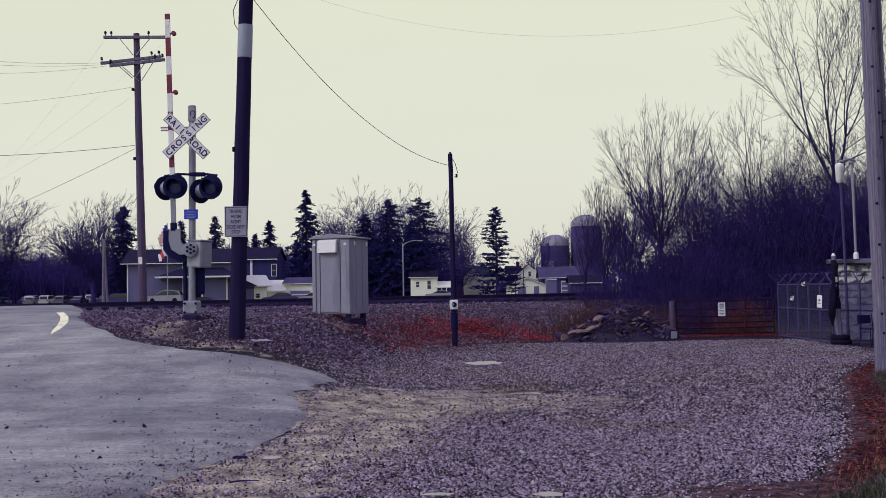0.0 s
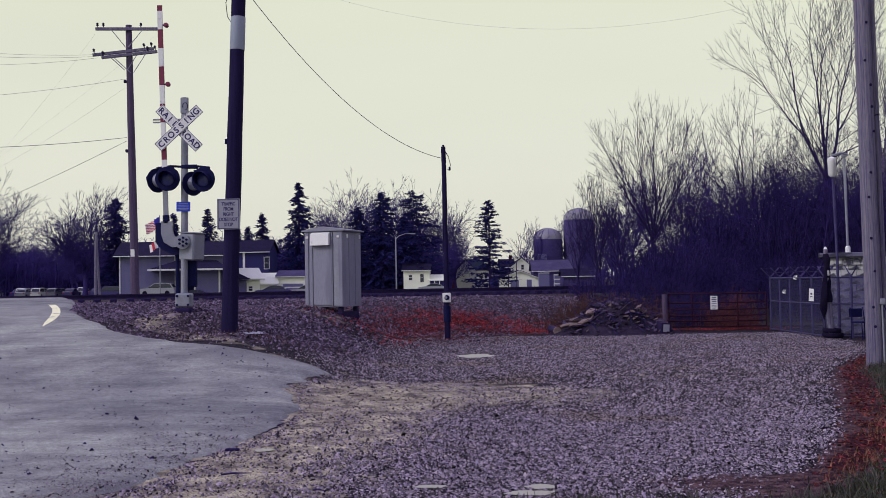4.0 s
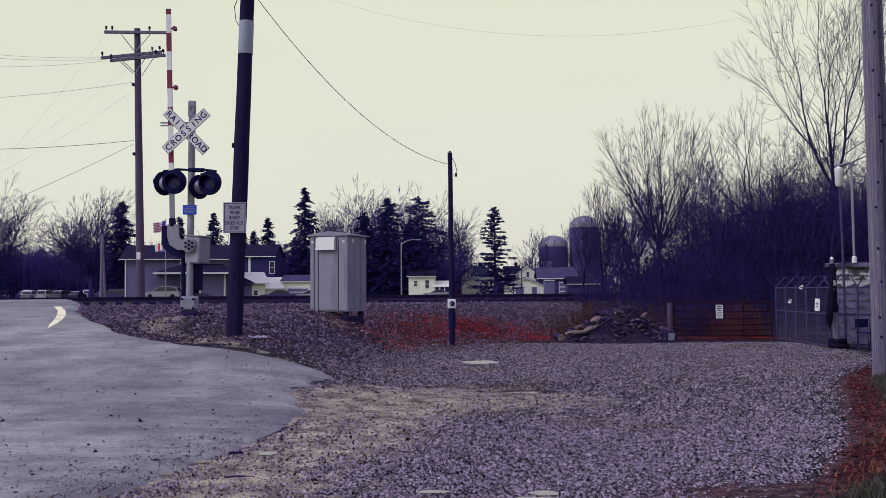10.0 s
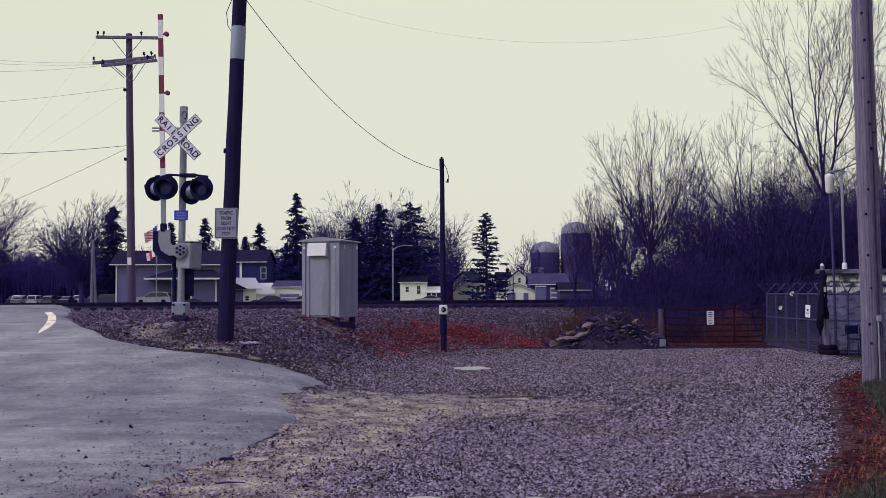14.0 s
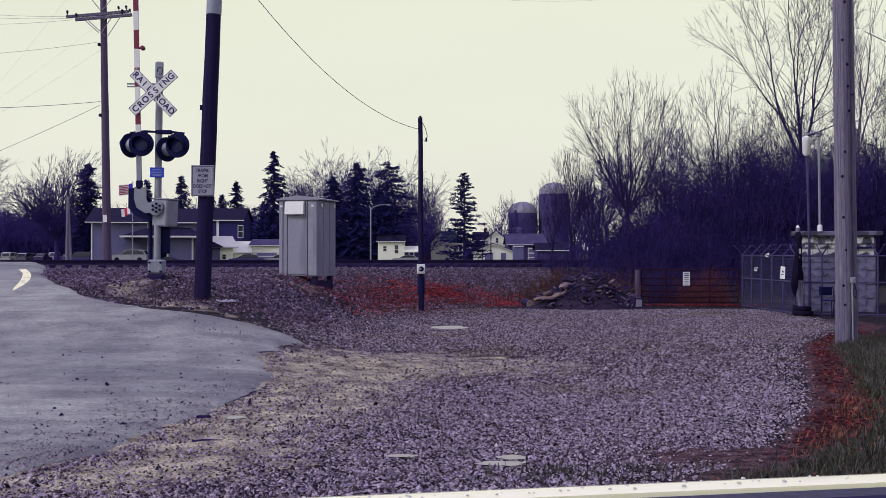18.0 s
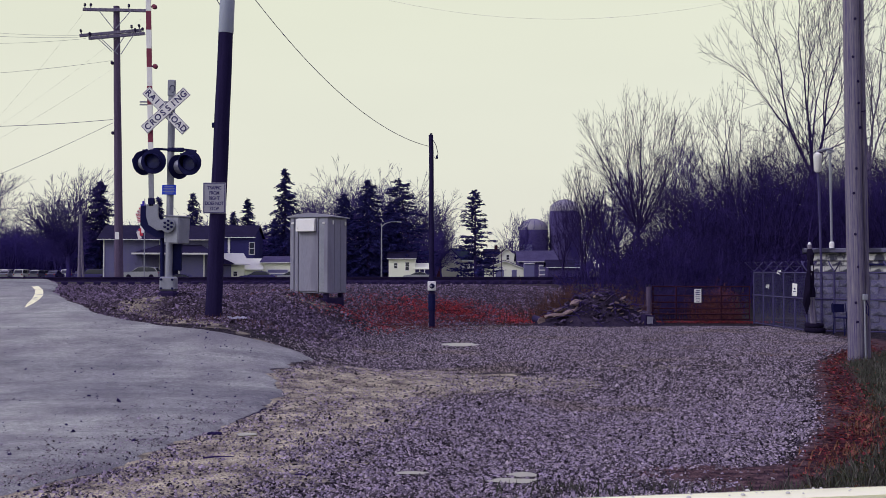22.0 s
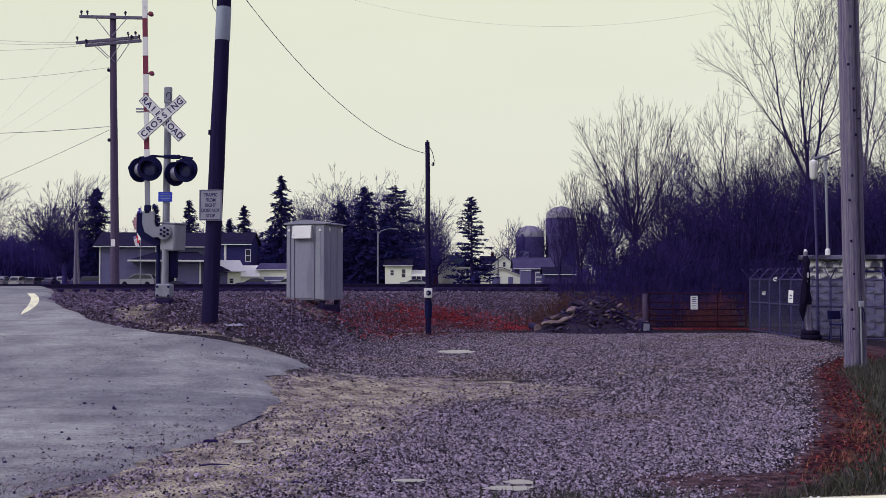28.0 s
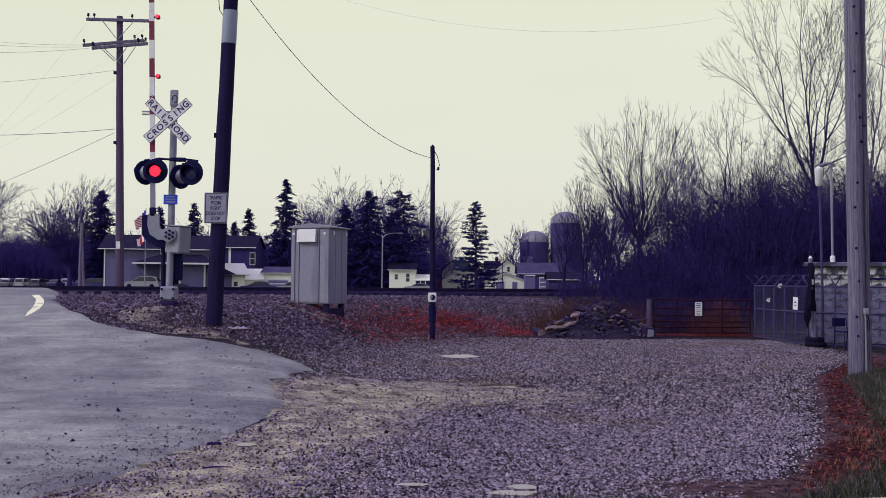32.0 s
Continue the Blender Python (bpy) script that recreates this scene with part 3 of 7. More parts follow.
def turf_edge(y):
    """x of the rim of the grass behind the dirt of the verge."""
    return np.interp(y, [4, 7.4, 8.18, 8.89, 10.06, 11.6, 13.67, 18.7, 24.0, 33.0], [0.4, 1.9, 2.73, 3.30, 4.1, 4.66, 5.36, 7.05, 10.2, 11.0])


def patchy(x, y):
    """A smooth uneven pattern between 0 and 1."""
    v = np.sin(2.3 * x + 1.1 * y) + np.sin(3.9 * x - 2.7 * y + 1.3) + np.sin(1.1 * x + 4.3 * y + 2.1) + np.sin(6.1 * x + 5.3 * y) * 0.6
    return np.clip(0.5 + v / 5.5, 0, 1)


def cover(x, y):
    """How much of each kind of cover lies at a place, 0 to 1."""
    s = track_dist(x, y)
    far = 1 - smooth01(-8, -3, s)
    out = {}
    out["ballast"] = np.clip(smooth01(10.5, 8.0, s) * smooth01(-7, -4, s) + 0.9 * smooth01(-0.6 - 0.09 * (y - 16), -3.4 - 0.03 * (y - 16), x) * smooth01(18.5, 21, y) * smooth01(-7, -4, s), 0, 1)
    rim, grass = x - verge_edge(y), x - turf_edge(y)
    out["litter"] = np.clip(0.95 * blob(x, y, 0.0, 34.2, 1.5, 1.2) + 0.9 * blob(x, y, 2.7, 32.6, 1.0, 0.9) + 0.95 * blob(x, y, -2.4, 30.5, 2.6, 3.0)
                            + 0.75 * blob(x, y, 8.3, 32.9, 2.2, 0.6) + 0.7 * smooth01(-0.15, 0.15, rim) * smooth01(0.35, -0.1, grass) * smooth01(7.5, 9, y) * smooth01(26, 20, y)
                            + 0.9 * blob(x, y, 9.6, 20.6, 1.6, 0.9) + 0.6 * blob(x, y, 5.1, 11.2, 0.5, 0.9), 0, 1)
    out["litter"] = out["litter"] * np.clip(0.15 + 1.5 * patchy(x, y), 0, 1.15)
    out["turf"] = smooth01(-0.1, 0.3, grass) * smooth01(24, 20, y) * (1 - 0.8 * out["litter"])
    out["soil"] = smooth01(-0.35, 0.1, rim) * smooth01(0.4, 0.0, grass) * smooth01(30, 22, y)
    out["soil"] = np.clip(out["soil"] + 1.1 * blob(x, y, 2.15, 8.5, 0.7, 0.4), 0, 1)
    out["sand"] = np.clip(1.2 * blob(x, y, -1.35, 12.9, 0.85, 2.5, 0.15) + 0.95 * blob(x, y, -2.05, 9.7, 0.65, 1.6) + 0.70 * blob(x, y, -0.5, 15.6, 1.5, 1.9) + 0.42 * blob(x, y, 1.5, 15.2, 1.3, 1.4) + 0.6 * blob(x, y, -5.1, 20.0, 2.4, 0.4, -0.69) + 0.5 * blob(x, y, -6.3, 22.0, 1.2, 0.5, -0.5) + 0.45 * blob(x, y, -3.3, 25.7, 1.0, 0.5) + 0.4 * blob(x, y, -2.4, 22.5, 1.6, 0.5, -0.3)
                          + 0.7 * blob(x, y, -3.0, 7.6, 2.0, 0.7, 0.4) + 0.5 * blob(x, y, 3.6, 18.0, 1.6, 0.7), 0, 1)
    out["field"] = np.clip(far + smooth01(60, 90, np.abs(x)) + smooth01(34.5, 36.5, y) * smooth01(4.2, 5.5, x), 0, 1)
    return out


gx, gy = spread(-14, 14, 0.2, 3500), spread(-2, 46, 0.2, 3500)
X, Y = np.meshgrid(gx, gy)
Z = land(X, Y)
rng = np.random.default_rng(5)
near_mask = (np.abs(X) < 14.1) & (Y > -2.1) & (Y < 46.1)
Z = Z + np.where(near_mask, rng.normal(0, 0.003, X.shape), 0)
nx, ny = len(gx), len(gy)
q = (np.arange(ny - 1)[:, None] * nx + np.arange(nx - 1)[None, :]).ravel()
ground = new("ground", cloud("ground", np.c_[X.ravel(), Y.ravel(), Z.ravel()], np.c_[q, q + 1, q + 1 + nx, q + nx], ground_material()))
ground.data.shade_smooth()
tagged(ground, "gravel lot with dirt, fallen leaves and a stony railway bank", "ground", kind="structure")
for layer, vals in cover(X.ravel(), Y.ravel()).items():
    ground.data.attributes.new(layer, "FLOAT", "POINT").data.foreach_set("value", np.ascontiguousarray(vals, dtype=np.float32))

# ---- asphalt road with a broken edge ----


def road_edge(y):
    rough = 0.10 * noise.noise((y * 1.4, 3.1, 0)) + 0.12 * noise.noise((y * 4.3, 7.7, 0)) + 0.06 * noise.noise((y * 13.0, 1.7, 0))
    return float(np.interp(y, EDGE_Y, EDGE_X)) + rough * (1.0 if y < 19 else 0.5)


ys = np.r_[np.arange(-6, 24, 0.08), np.arange(24, 42, 0.5), np.arange(42, 121, 4.0)]
cols = np.r_[0, 0.012, 0.04, 0.12, 0.3, 0.7, 1.4, 2.6, 4.5, 1.0]
rv = []
for y in ys:
    e = road_edge(y)
    width = 7.0 + max(0.0, 19.0 - y) * 1.2 if y < 30 else 7.6
    for k, c in enumerate(cols):
        x = e - (width if k == 9 else c)
        step = 0.003 + 0.048 * max(0.0, noise.noise((y * 0.9, 2.2, 0)) + 0.25 * noise.noise((y * 5.0, 4.2, 0))) * min(1.0, max(0.1, (17.6 - y) / 1.2)) * min(1.0, max(0.02, (y - 9.0) / 2))
        lift = 0.05 if k > 3 else (-0.05, step - 0.006, step, (step + 0.1) / 3)[k]
        rv.append((x, y, float(land(x, y)) + lift + 0.006 * noise.noise((x * 0.8, y * 0.8, 0))))
w = len(cols)
q = (np.arange(len(ys) - 1)[:, None] * w + np.arange(w - 1)[None, :]).ravel()
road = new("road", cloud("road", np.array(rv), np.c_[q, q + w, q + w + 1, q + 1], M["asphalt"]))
# broken asphalt, near-black: the lip's shade is part of its colour
M["asphalt_edge"] = material("dark_shaded_asphalt", (0.006, 0.005, 0.012), (0.035, 0.03, 0.042), 0.95, scale=9, fine=80, bump=0.8)
road.data.materials.append(M["asphalt_edge"])
for i in range(0, len(road.data.polygons), w - 1):
    road.data.polygons[i].material_index = 1
tagged(road, "worn grey asphalt road with a broken edge", "road", kind="structure")


# ---- railway track ----
def track():
    t = thing("railway_track", pose(-4.7, 40.0, 1.17, 0, 0, math.degrees(TRACK_TURN)), "single railway track of dark rails on timber sleepers", "railway track")
    for y, nm in ((-0.72, "rail"), (0.72, "rail")):
        s = Solid()
        prof = [(-0.07, 0), (0.07, 0), (0.07, 0.015), (0.012, 0.04), (0.012, 0.12), (0.035, 0.13), (0.035, 0.168), (-0.035, 0.168), (-0.035, 0.13), (-0.012, 0.12), (-0.012, 0.04), (-0.07, 0.015)]
        s.prism(prof, -32, 32, pose(0, y, 0.05, 0, 0, 90))
        part(nm, s, M["rail"], t)
    me = Solid().box(0, 0, 0, 0.23, 2.6, 0.17, c=0.02).mesh("sleeper", M["tie"])
    for k in range(-50, 51):
        part("sleeper", me, None, t, m=pose(k * 0.55 + random.uniform(-0.02, 0.02), random.uniform(-0.04, 0.04), -0.025, 0, 0, random.uniform(-1, 1)))
    plate = Solid().box(0, 0, 0, 0.19, 0.36, 0.02, c=0.004).mesh("tie_plate", M["rail"])
    for k in range(-24, 25):
        for y in (-0.72, 0.72):
            part("tie_plate", plate, None, t, m=pose(k * 0.55, y, 0.05))


track()

# ---- crossing signal ----
lamp_glows = []


def signal_lamp(parent, x, y, z, turn, lit=False):
    """A round hooded lamp that faces -y before its turn."""
    base = pose(x, y, z, 0, 0, turn)
    disc = Solid().lathe([(0.0, 0), (0.257, 0), (0.265, 0.012), (0.257, 0.02), (0.0, 0.02)], 40, pose(0, 0, 0, 90))
    face = part("background_disc", disc, M["black"], parent, "black round background of a flashing lamp", m=base)
    can = Solid().lathe([(0.155, 0), (0.15, 0.10), (0.12, 0.17), (0.05, 0.19), (0.0, 0.19)], 28, pose(0, 0.02, 0, -90))
    part("housing", can, M["galv"], face, "grey lamp housing", smooth=True)
    lens = Solid().lathe([(0.15, 0), (0.145, 0.012), (0.10, 0.026), (0.0, 0.034)], 32, pose(0, -0.02, 0, 90))
    part("lens", lens, M["lens_dark"], face, "dark lens with a bluish reflection in its colour", smooth=True)
    hood = Solid()
    pts, fs, n = [], [], 22
    for k in range(n + 1):
        a = radians(-35 + 250 * k / n)
        reach = 0.05 + 0.24 * max(0.0, math.sin(a) * 0.6 + 0.4)
        for r in (0.17, 0.162):
            pts += [(r * math.cos(a), -0.02, r * math.sin(a)), (r * 0.98 * math.cos(a), -0.02 - reach, r * 0.98 * math.sin(a) - 0.02)]
    for k in range(n):
        a, b = 4 * k, 4 * k + 4
        fs += [(a, a + 1, b + 1, b), (a + 2, b + 2, b + 3, a + 3), (a + 1, a + 3, b + 3, b + 1)]
    hood.add(pts, fs)
    part("hood", hood, M["black"], face, "black visor hood", smooth=True)
    if lit:
        g = part("lamp_glow", Solid().lathe([(0.118, 0), (0.113, 0.008), (0.08, 0.018), (0.0, 0.024)], 32, pose(0, 0, 0, 90)), M["lens_lit"], face, "glowing red flasher", smooth=True)
        lamp_glows.append(g)
    return face


def crossing_signal():
    base_z = 1.19
    t = thing("crossing_signal", pose(-6.0, 22.5, base_z, 0, 0.6, 0), "railroad crossing signal with crossbuck, flashing lamps and raised gate arm", "crossing signal")
    mast = part("mast", Solid().lathe([(0.075, 0.3), (0.075, 4.5), (0.08, 4.5), (0.08, 4.56), (0.0, 4.57)], 20), M["galv"], t, "grey steel mast", smooth=True)
    part("mast_cap", Solid().box(0, -0.02, 4.38, 0.15, 0.13, 0.34, c=0.01), M["galv"], mast)
    s = Solid()
    s.tube([(0.03 + 0.055 * math.cos(a), -0.088, 4.36 + 0.08 * math.sin(a)) for a in np.linspace(radians(-100), radians(200), 14)], 0.007, 6)
    part("bell_rim", s, M["black"], mast, "dark ring of the crossing bell")
    # crossbuck
    for name, ang, y, text in (("crossbuck_blade", 43, -0.22, "CROSSING"), ("crossbuck_blade", -45, -0.20, "")):
        m = pose(-0.07, y, 3.87, 0, -ang, 0)
        b = part(name, Solid().box(0, 0, 0, 1.24, 0.012, 0.225, c=0.004), M["white"], t, "white crossbuck blade with black letters", m=m)
        s = Solid()
        for z in (-0.103, 0.103):
            s.box(0, -0.0075, z, 1.22, 0.002, 0.008)
        for x in (-0.606, 0.606):
            s.box(x, -0.0075, 0, 0.008, 0.002, 0.20)
        part("border", s, M["ink"], b)
        front = pose(0, -0.0075, 0, 90)
        if text:
            for k, ch in enumerate(text):
                lettering("letter", ch, 0.182, M["ink"], b, Matrix.Translation((-0.51 + k * 0.146, 0, -0.004)) @ front)
        else:
            for k, ch in enumerate("RAIL"):
                lettering("letter", ch, 0.182, M["ink"], b, Matrix.Translation((-0.53 + k * 0.13 + (0.02 if ch == "L" else 0), 0, -0.004)) @ front)
            for k, ch in enumerate("ROAD"):
                lettering("letter", ch, 0.182, M["ink"], b, Matrix.Translation((0.13 + k * 0.137, 0, -0.004)) @ front)
    s = Solid()
    for z in (4.03, 4.09):
        s.box(-0.34, 0.02, z, 0.72, 0.02, 0.035, c=0.004)
    part("sign_bracket", s, M["galv"], t, "grey bars of the crossbuck bracket")
    # lamp arm and lamps
    s = Solid().tube([(-0.62, 0.03, 3.03), (-0.3, 0.0, 3.07), (0.0, -0.02, 3.05), (0.3, 0.0, 3.06), (0.55, 0.0, 3.03)], 0.025, 8)
    for x, z in ((-0.57, 2.98), (-0.28, 2.98), (0.49, 2.98), (0.21, 2.92)):
        s.tube([(x, 0.06, z + 0.07), (x, 0.06, z - 0.02)], 0.03, 8)
    arm = part("lamp_arm", s, M["black"], t, "dark bracket arm that carries the lamps")
    part("clamp", Solid().box(0.12, -0.04, 3.05, 0.36, 0.10, 0.09, c=0.02), M["black"], arm)
    signal_lamp(t, -0.285, -0.30, 2.765, 3, lit=True)
    signal_lamp(t, 0.485, -0.30, 2.745, -8, lit=True)
    signal_lamp(t, -0.60, 0.05, 2.765, 228)
    signal_lamp(t, 0.17, 0.05, 2.69, 228)
    # blue plate
    b = part("information_plate", Solid().box(0, -0.1, 2.18, 0.30, 0.012, 0.21, c=0.004), M["blue"], t, "small blue notice plate with pale lines")
    s = Solid()
    for k, (z, w_) in enumerate(((2.245, 0.2), (2.21, 0.24), (2.175, 0.22), (2.14, 0.24), (2.11, 0.18))):
        s.box(0, -0.108, z, w_, 0.003, 0.013)
    part("text_bars", s, M["band"], b)
    # gate mechanism
    turned = pose(0.14, 0.08, 1.31, 0, 2, -24)
    box = part("mechanism", Solid().box(0, 0, 0, 0.40, 0.40, 0.58, m=turned, c=0.03), M["galv"], t, "grey gate mechanism box")
    part("lid", Solid().box(0, 0, 0.305, 0.42, 0.42, 0.03, m=turned, c=0.01), M["galv"], box)
    part("eyelet", Solid().tube([(0.02 + 0.035 * math.cos(a), 0.0, 1.665 + 0.035 * math.sin(a)) for a in np.linspace(0, 6.28, 13)], 0.008, 6), M["black"], box)
    hub = part("hub", Solid().lathe([(0.16, 0), (0.16, 0.05), (0.06, 0.06), (0.0, 0.06)], 24, pose(0.0, -0.13, 1.42, 90)), M["galv"], box, smooth=True)
    bolt = Solid().lathe([(0.026, 0), (0.026, 0.03), (0.0, 0.034)], 8, pose(0, 0, 0, 90)).mesh("bolt", M["black"])
    for k in range(6):
        a = radians(60 * k + 30)
        part("bolt", bolt, None, box, m=pose(0.02 + 0.085 * math.cos(a), -0.19, 1.42 + 0.085 * math.sin(a)))
    part("bolt", bolt, None, box, m=pose(0.02, -0.19, 1.42))
    s = Solid()
    pts = [(-0.34, -0.38, 1.86), (-0.34, -0.38, 1.62), (-0.30, -0.38, 1.49), (-0.20, -0.38, 1.42), (0.0, -0.38, 1.42), (0.06, -0.38, 1.42)]
    ws = [0.24, 0.25, 0.26, 0.24, 0.19, 0.15]
    o, i_ = [], []
    for k, (p, w_) in enumerate(zip(pts, ws)):
        d = Vector(pts[min(k + 1, 5)]) - Vector(pts[max(k - 1, 0)])
        nrm = Vector((-d.z, 0, d.x)).normalized()
        o.append((p[0] + nrm.x * w_ / 2, p[2] + nrm.z * w_ / 2))
        i_.append((p[0] - nrm.x * w_ / 2, p[2] - nrm.z * w_ / 2))
    s.prism(i_ + o[::-1], -0.18, -0.10)
    part("gate_elbow", s, M["galv"], t, "pale cast elbow that holds the gate arm")
    part("counterweight", Solid().prism([(-0.63, 1.42), (-0.52, 1.28), (-0.28, 1.15), (-0.08, 1.15), (-0.08, 1.5), (-0.36, 1.86), (-0.63, 1.83)], -0.02, 0.08), M["black"], t, "dark curved counterweight plate")
    part("counterweight", Solid().box(0.14, 0.12, 0.78, 0.20, 0.12, 0.68, c=0.015), M["black"], t, "dark counterweight plate")
    part("strut", Solid().tube([(-0.19, 0.1, 1.35), (-0.18, 0.1, 0.9), (-0.17, 0.1, 0.3)], 0.045, 8), M["black"], t)
    # gate arm, raised upright
    m = pose(-0.36, -0.14, 1.84, 0, -1.9, 0)
    part("arm_joint", Solid().box(0, 0, 0.06, 0.14, 0.08, 0.2, c=0.02), M["black"], t, m=m)
    marks = [("pale_section", 0.1, 0.95)]
    z, red = 0.95, False
    while z < 4.7:
        marks.append(("red_stripe" if red else "white_stripe", z, min(z + 0.405, 4.72)))
        z, red = z + 0.405, not red
    for nm, a, b in marks:
        part(nm, Solid().box(0, 0, (a + b) / 2, 0.11, 0.035, b - a, c=0.004), M["red" if nm[0] == "r" else "white" if nm[0] == "w" else "galv"], t, "red band of the gate arm" if nm[0] == "r" else "", m=m)
    for z in (2.99, 4.28):
        mm = m @ pose(0.1, 0, z)
        b = part("arm_lamp", Solid().lathe([(0.0, -0.06), (0.045, -0.055), (0.055, 0.0), (0.045, 0.055), (0.0, 0.06)], 14, pose(0.03, 0, 0, 90)), M["red"], t, "small round lamp on the gate arm", smooth=True, m=mm)
        part("lamp_bracket", Solid().box(-0.04, 0, 0, 0.10, 0.03, 0.03), M["black"], b)
        g = part("lamp_glow", Solid().lathe([(0.0, -0.02), (0.038, -0.012), (0.04, 0), (0.038, 0.012), (0.0, 0.02)], 14, pose(0.03, 0, 0, 90)), M["lens_lit"], b, "glowing red arm lamp", smooth=True)
        lamp_glows.append(g)
    # foot
    foot = part("base_box", Solid().box(0.0, 0.0, 0.16, 0.33, 0.3, 0.30, c=0.03), M["galv"], t, "pale junction box at the foot")
    for x in (-0.12, 0.12):
        for z in (0.06, 0.25):
            part("bolt", bolt, None, foot, m=pose(x, -0.15, z))
    part("footing", Solid().box(0, 0.0, -0.15, 0.36, 0.36, 0.3, c=0.04), M["tie"], t, "dark footing sunk in the stones")
    return t


crossing_signal()


# ---- poles ----
def tapered_pole(h, r0, r1, n=20, bend=0.0, seed=1):
    rnd = random.Random(seed)
    path, rad = [], []
    for k in range(13):
        f = k / 12
        path.append((bend * math.sin(f * math.pi) + rnd.uniform(-0.006, 0.006), rnd.uniform(-0.006, 0.006), f * h))
        rad.append((r0 + (r1 - r0) * f) * rnd.uniform(0.985, 1.015))
    return Solid().tube(path, rad, n)


def traffic_sign_pole():
    m = pose(-4.66, 20.8, 0.45, 0, 2.2, 0)
    t = thing("utility_pole", m, "dark creosoted wooden utility pole with a pale band", "utility pole")
    part("pole", tapered_pole(10.2, 0.168, 0.125, bend=0.0, seed=3), M["pole_dark"], t, smooth=True)
    part("pale_band", Solid().lathe([(0.147, 5.94), (0.149, 5.95), (0.147, 6.6), (0.145, 6.61)], 24), M["band"], t, "pale grey wrap round the pole", smooth=True)
    part("ground_wire_staple", Solid().box(-0.16, -0.05, 4.08, 0.05, 0.06, 0.10, c=0.01), M["black"], t)
    part("wire_loop", Solid().tube([(-0.15, 0, 7.2), (-0.26, 0, 6.9), (-0.22, 0, 6.62), (-0.14, 0, 6.5)], 0.008, 5), M["wire"], t)
    sx, sz = 0.05, 2.62
    s = part("warning_sign", Solid().box(sx, -0.19, sz, 0.455, 0.008, 0.61, c=0.003), M["sign_face"], t, "white sign with black words about traffic", m=pose(0, 0, 0, 0, -2.0, 0))
    b = Solid()
    for x in (-0.205, 0.205):
        b.box(sx + x, -0.196, sz, 0.012, 0.004, 0.55)
    for z in (-0.285, 0.285):
        b.box(sx, -0.196, sz + z, 0.42, 0.004, 0.012)
    part("sign_border", b, M["ink"], s)
    for k, line in enumerate(("TRAFFIC", "FROM", "RIGHT", "DOES NOT", "STOP")):
        ob = lettering("sign_text", line, 0.096, M["ink"], s, pose(sx, -0.196, sz + 0.20 - k * 0.103, 90))
        ob.data.space_character = 0.92
        ob.scale = (0.82, 1, 1)
    part("sign_bolt", Solid().lathe([(0.014, 0), (0.0, 0.008)], 8, pose(sx, -0.196, sz + 0.27, 90)), M["galv"], s)


traffic_sign_pole()


def verge_pole():
    t = thing("utility_pole", pose(7.52, 19.2, -0.03, 0, -0.55, 0), "weathered grey wooden utility pole with a conduit", "utility pole")
    part("pole", tapered_pole(9.6, 0.155, 0.135, seed=8), M["pole_grey"], t, smooth=True)
    knot = Solid().lathe([(0.028, 0), (0.022, 0.012), (0.0, 0.016)], 8, pose(0, 0, 0, 90)).mesh("knot", M["pole_dark"])
    rnd = random.Random(4)
    for z in (0.75, 1.1, 1.75, 2.35, 3.1, 3.55, 4.3, 4.75, 5.15, 5.6, 6.3, 6.8):
        part("knot", knot, None, t, m=pose(rnd.uniform(-0.07, 0.09), -0.147 + 0.0012 * z, z))
    part("cable_guard", Solid().tube([(0.215, 0.02, 0), (0.20, 0.02, 3.0), (0.185, 0.02, 6.0), (0.17, 0.02, 9.3)], 0.055, 10), M["pole_grey"], t, "narrow wooden cable guard", smooth=True)
    part("conduit", Solid().tube([(0.10, -0.17, 0), (0.095, -0.165, 1.15)], 0.018, 8), M["galv"], t, "thin grey conduit")
    part("junction_box", Solid().box(0.10, -0.18, 1.2, 0.09, 0.06, 0.11, c=0.01), M["galv"], t)
    part("cable_loop", Solid().tube([(0.12, -0.18, 1.14), (0.17, -0.17, 1.0), (0.16, -0.16, 0.86), (0.12, -0.17, 0.92), (0.12, -0.18, 1.05)], 0.009, 6), M["wire"], t)
    part("step_bolt", Solid().tube([(0.13, -0.05, 4.6), (0.22, -0.08, 4.62)], 0.01, 6), M["rail"], t)
    part("insulator", Solid().lathe([(0.03, 0), (0.05, 0.03), (0.03, 0.05), (0.05, 0.08), (0.02, 0.1)], 12, pose(-0.15, -0.05, 7.4, 0, -90)), M["black"], t)


verge_pole()


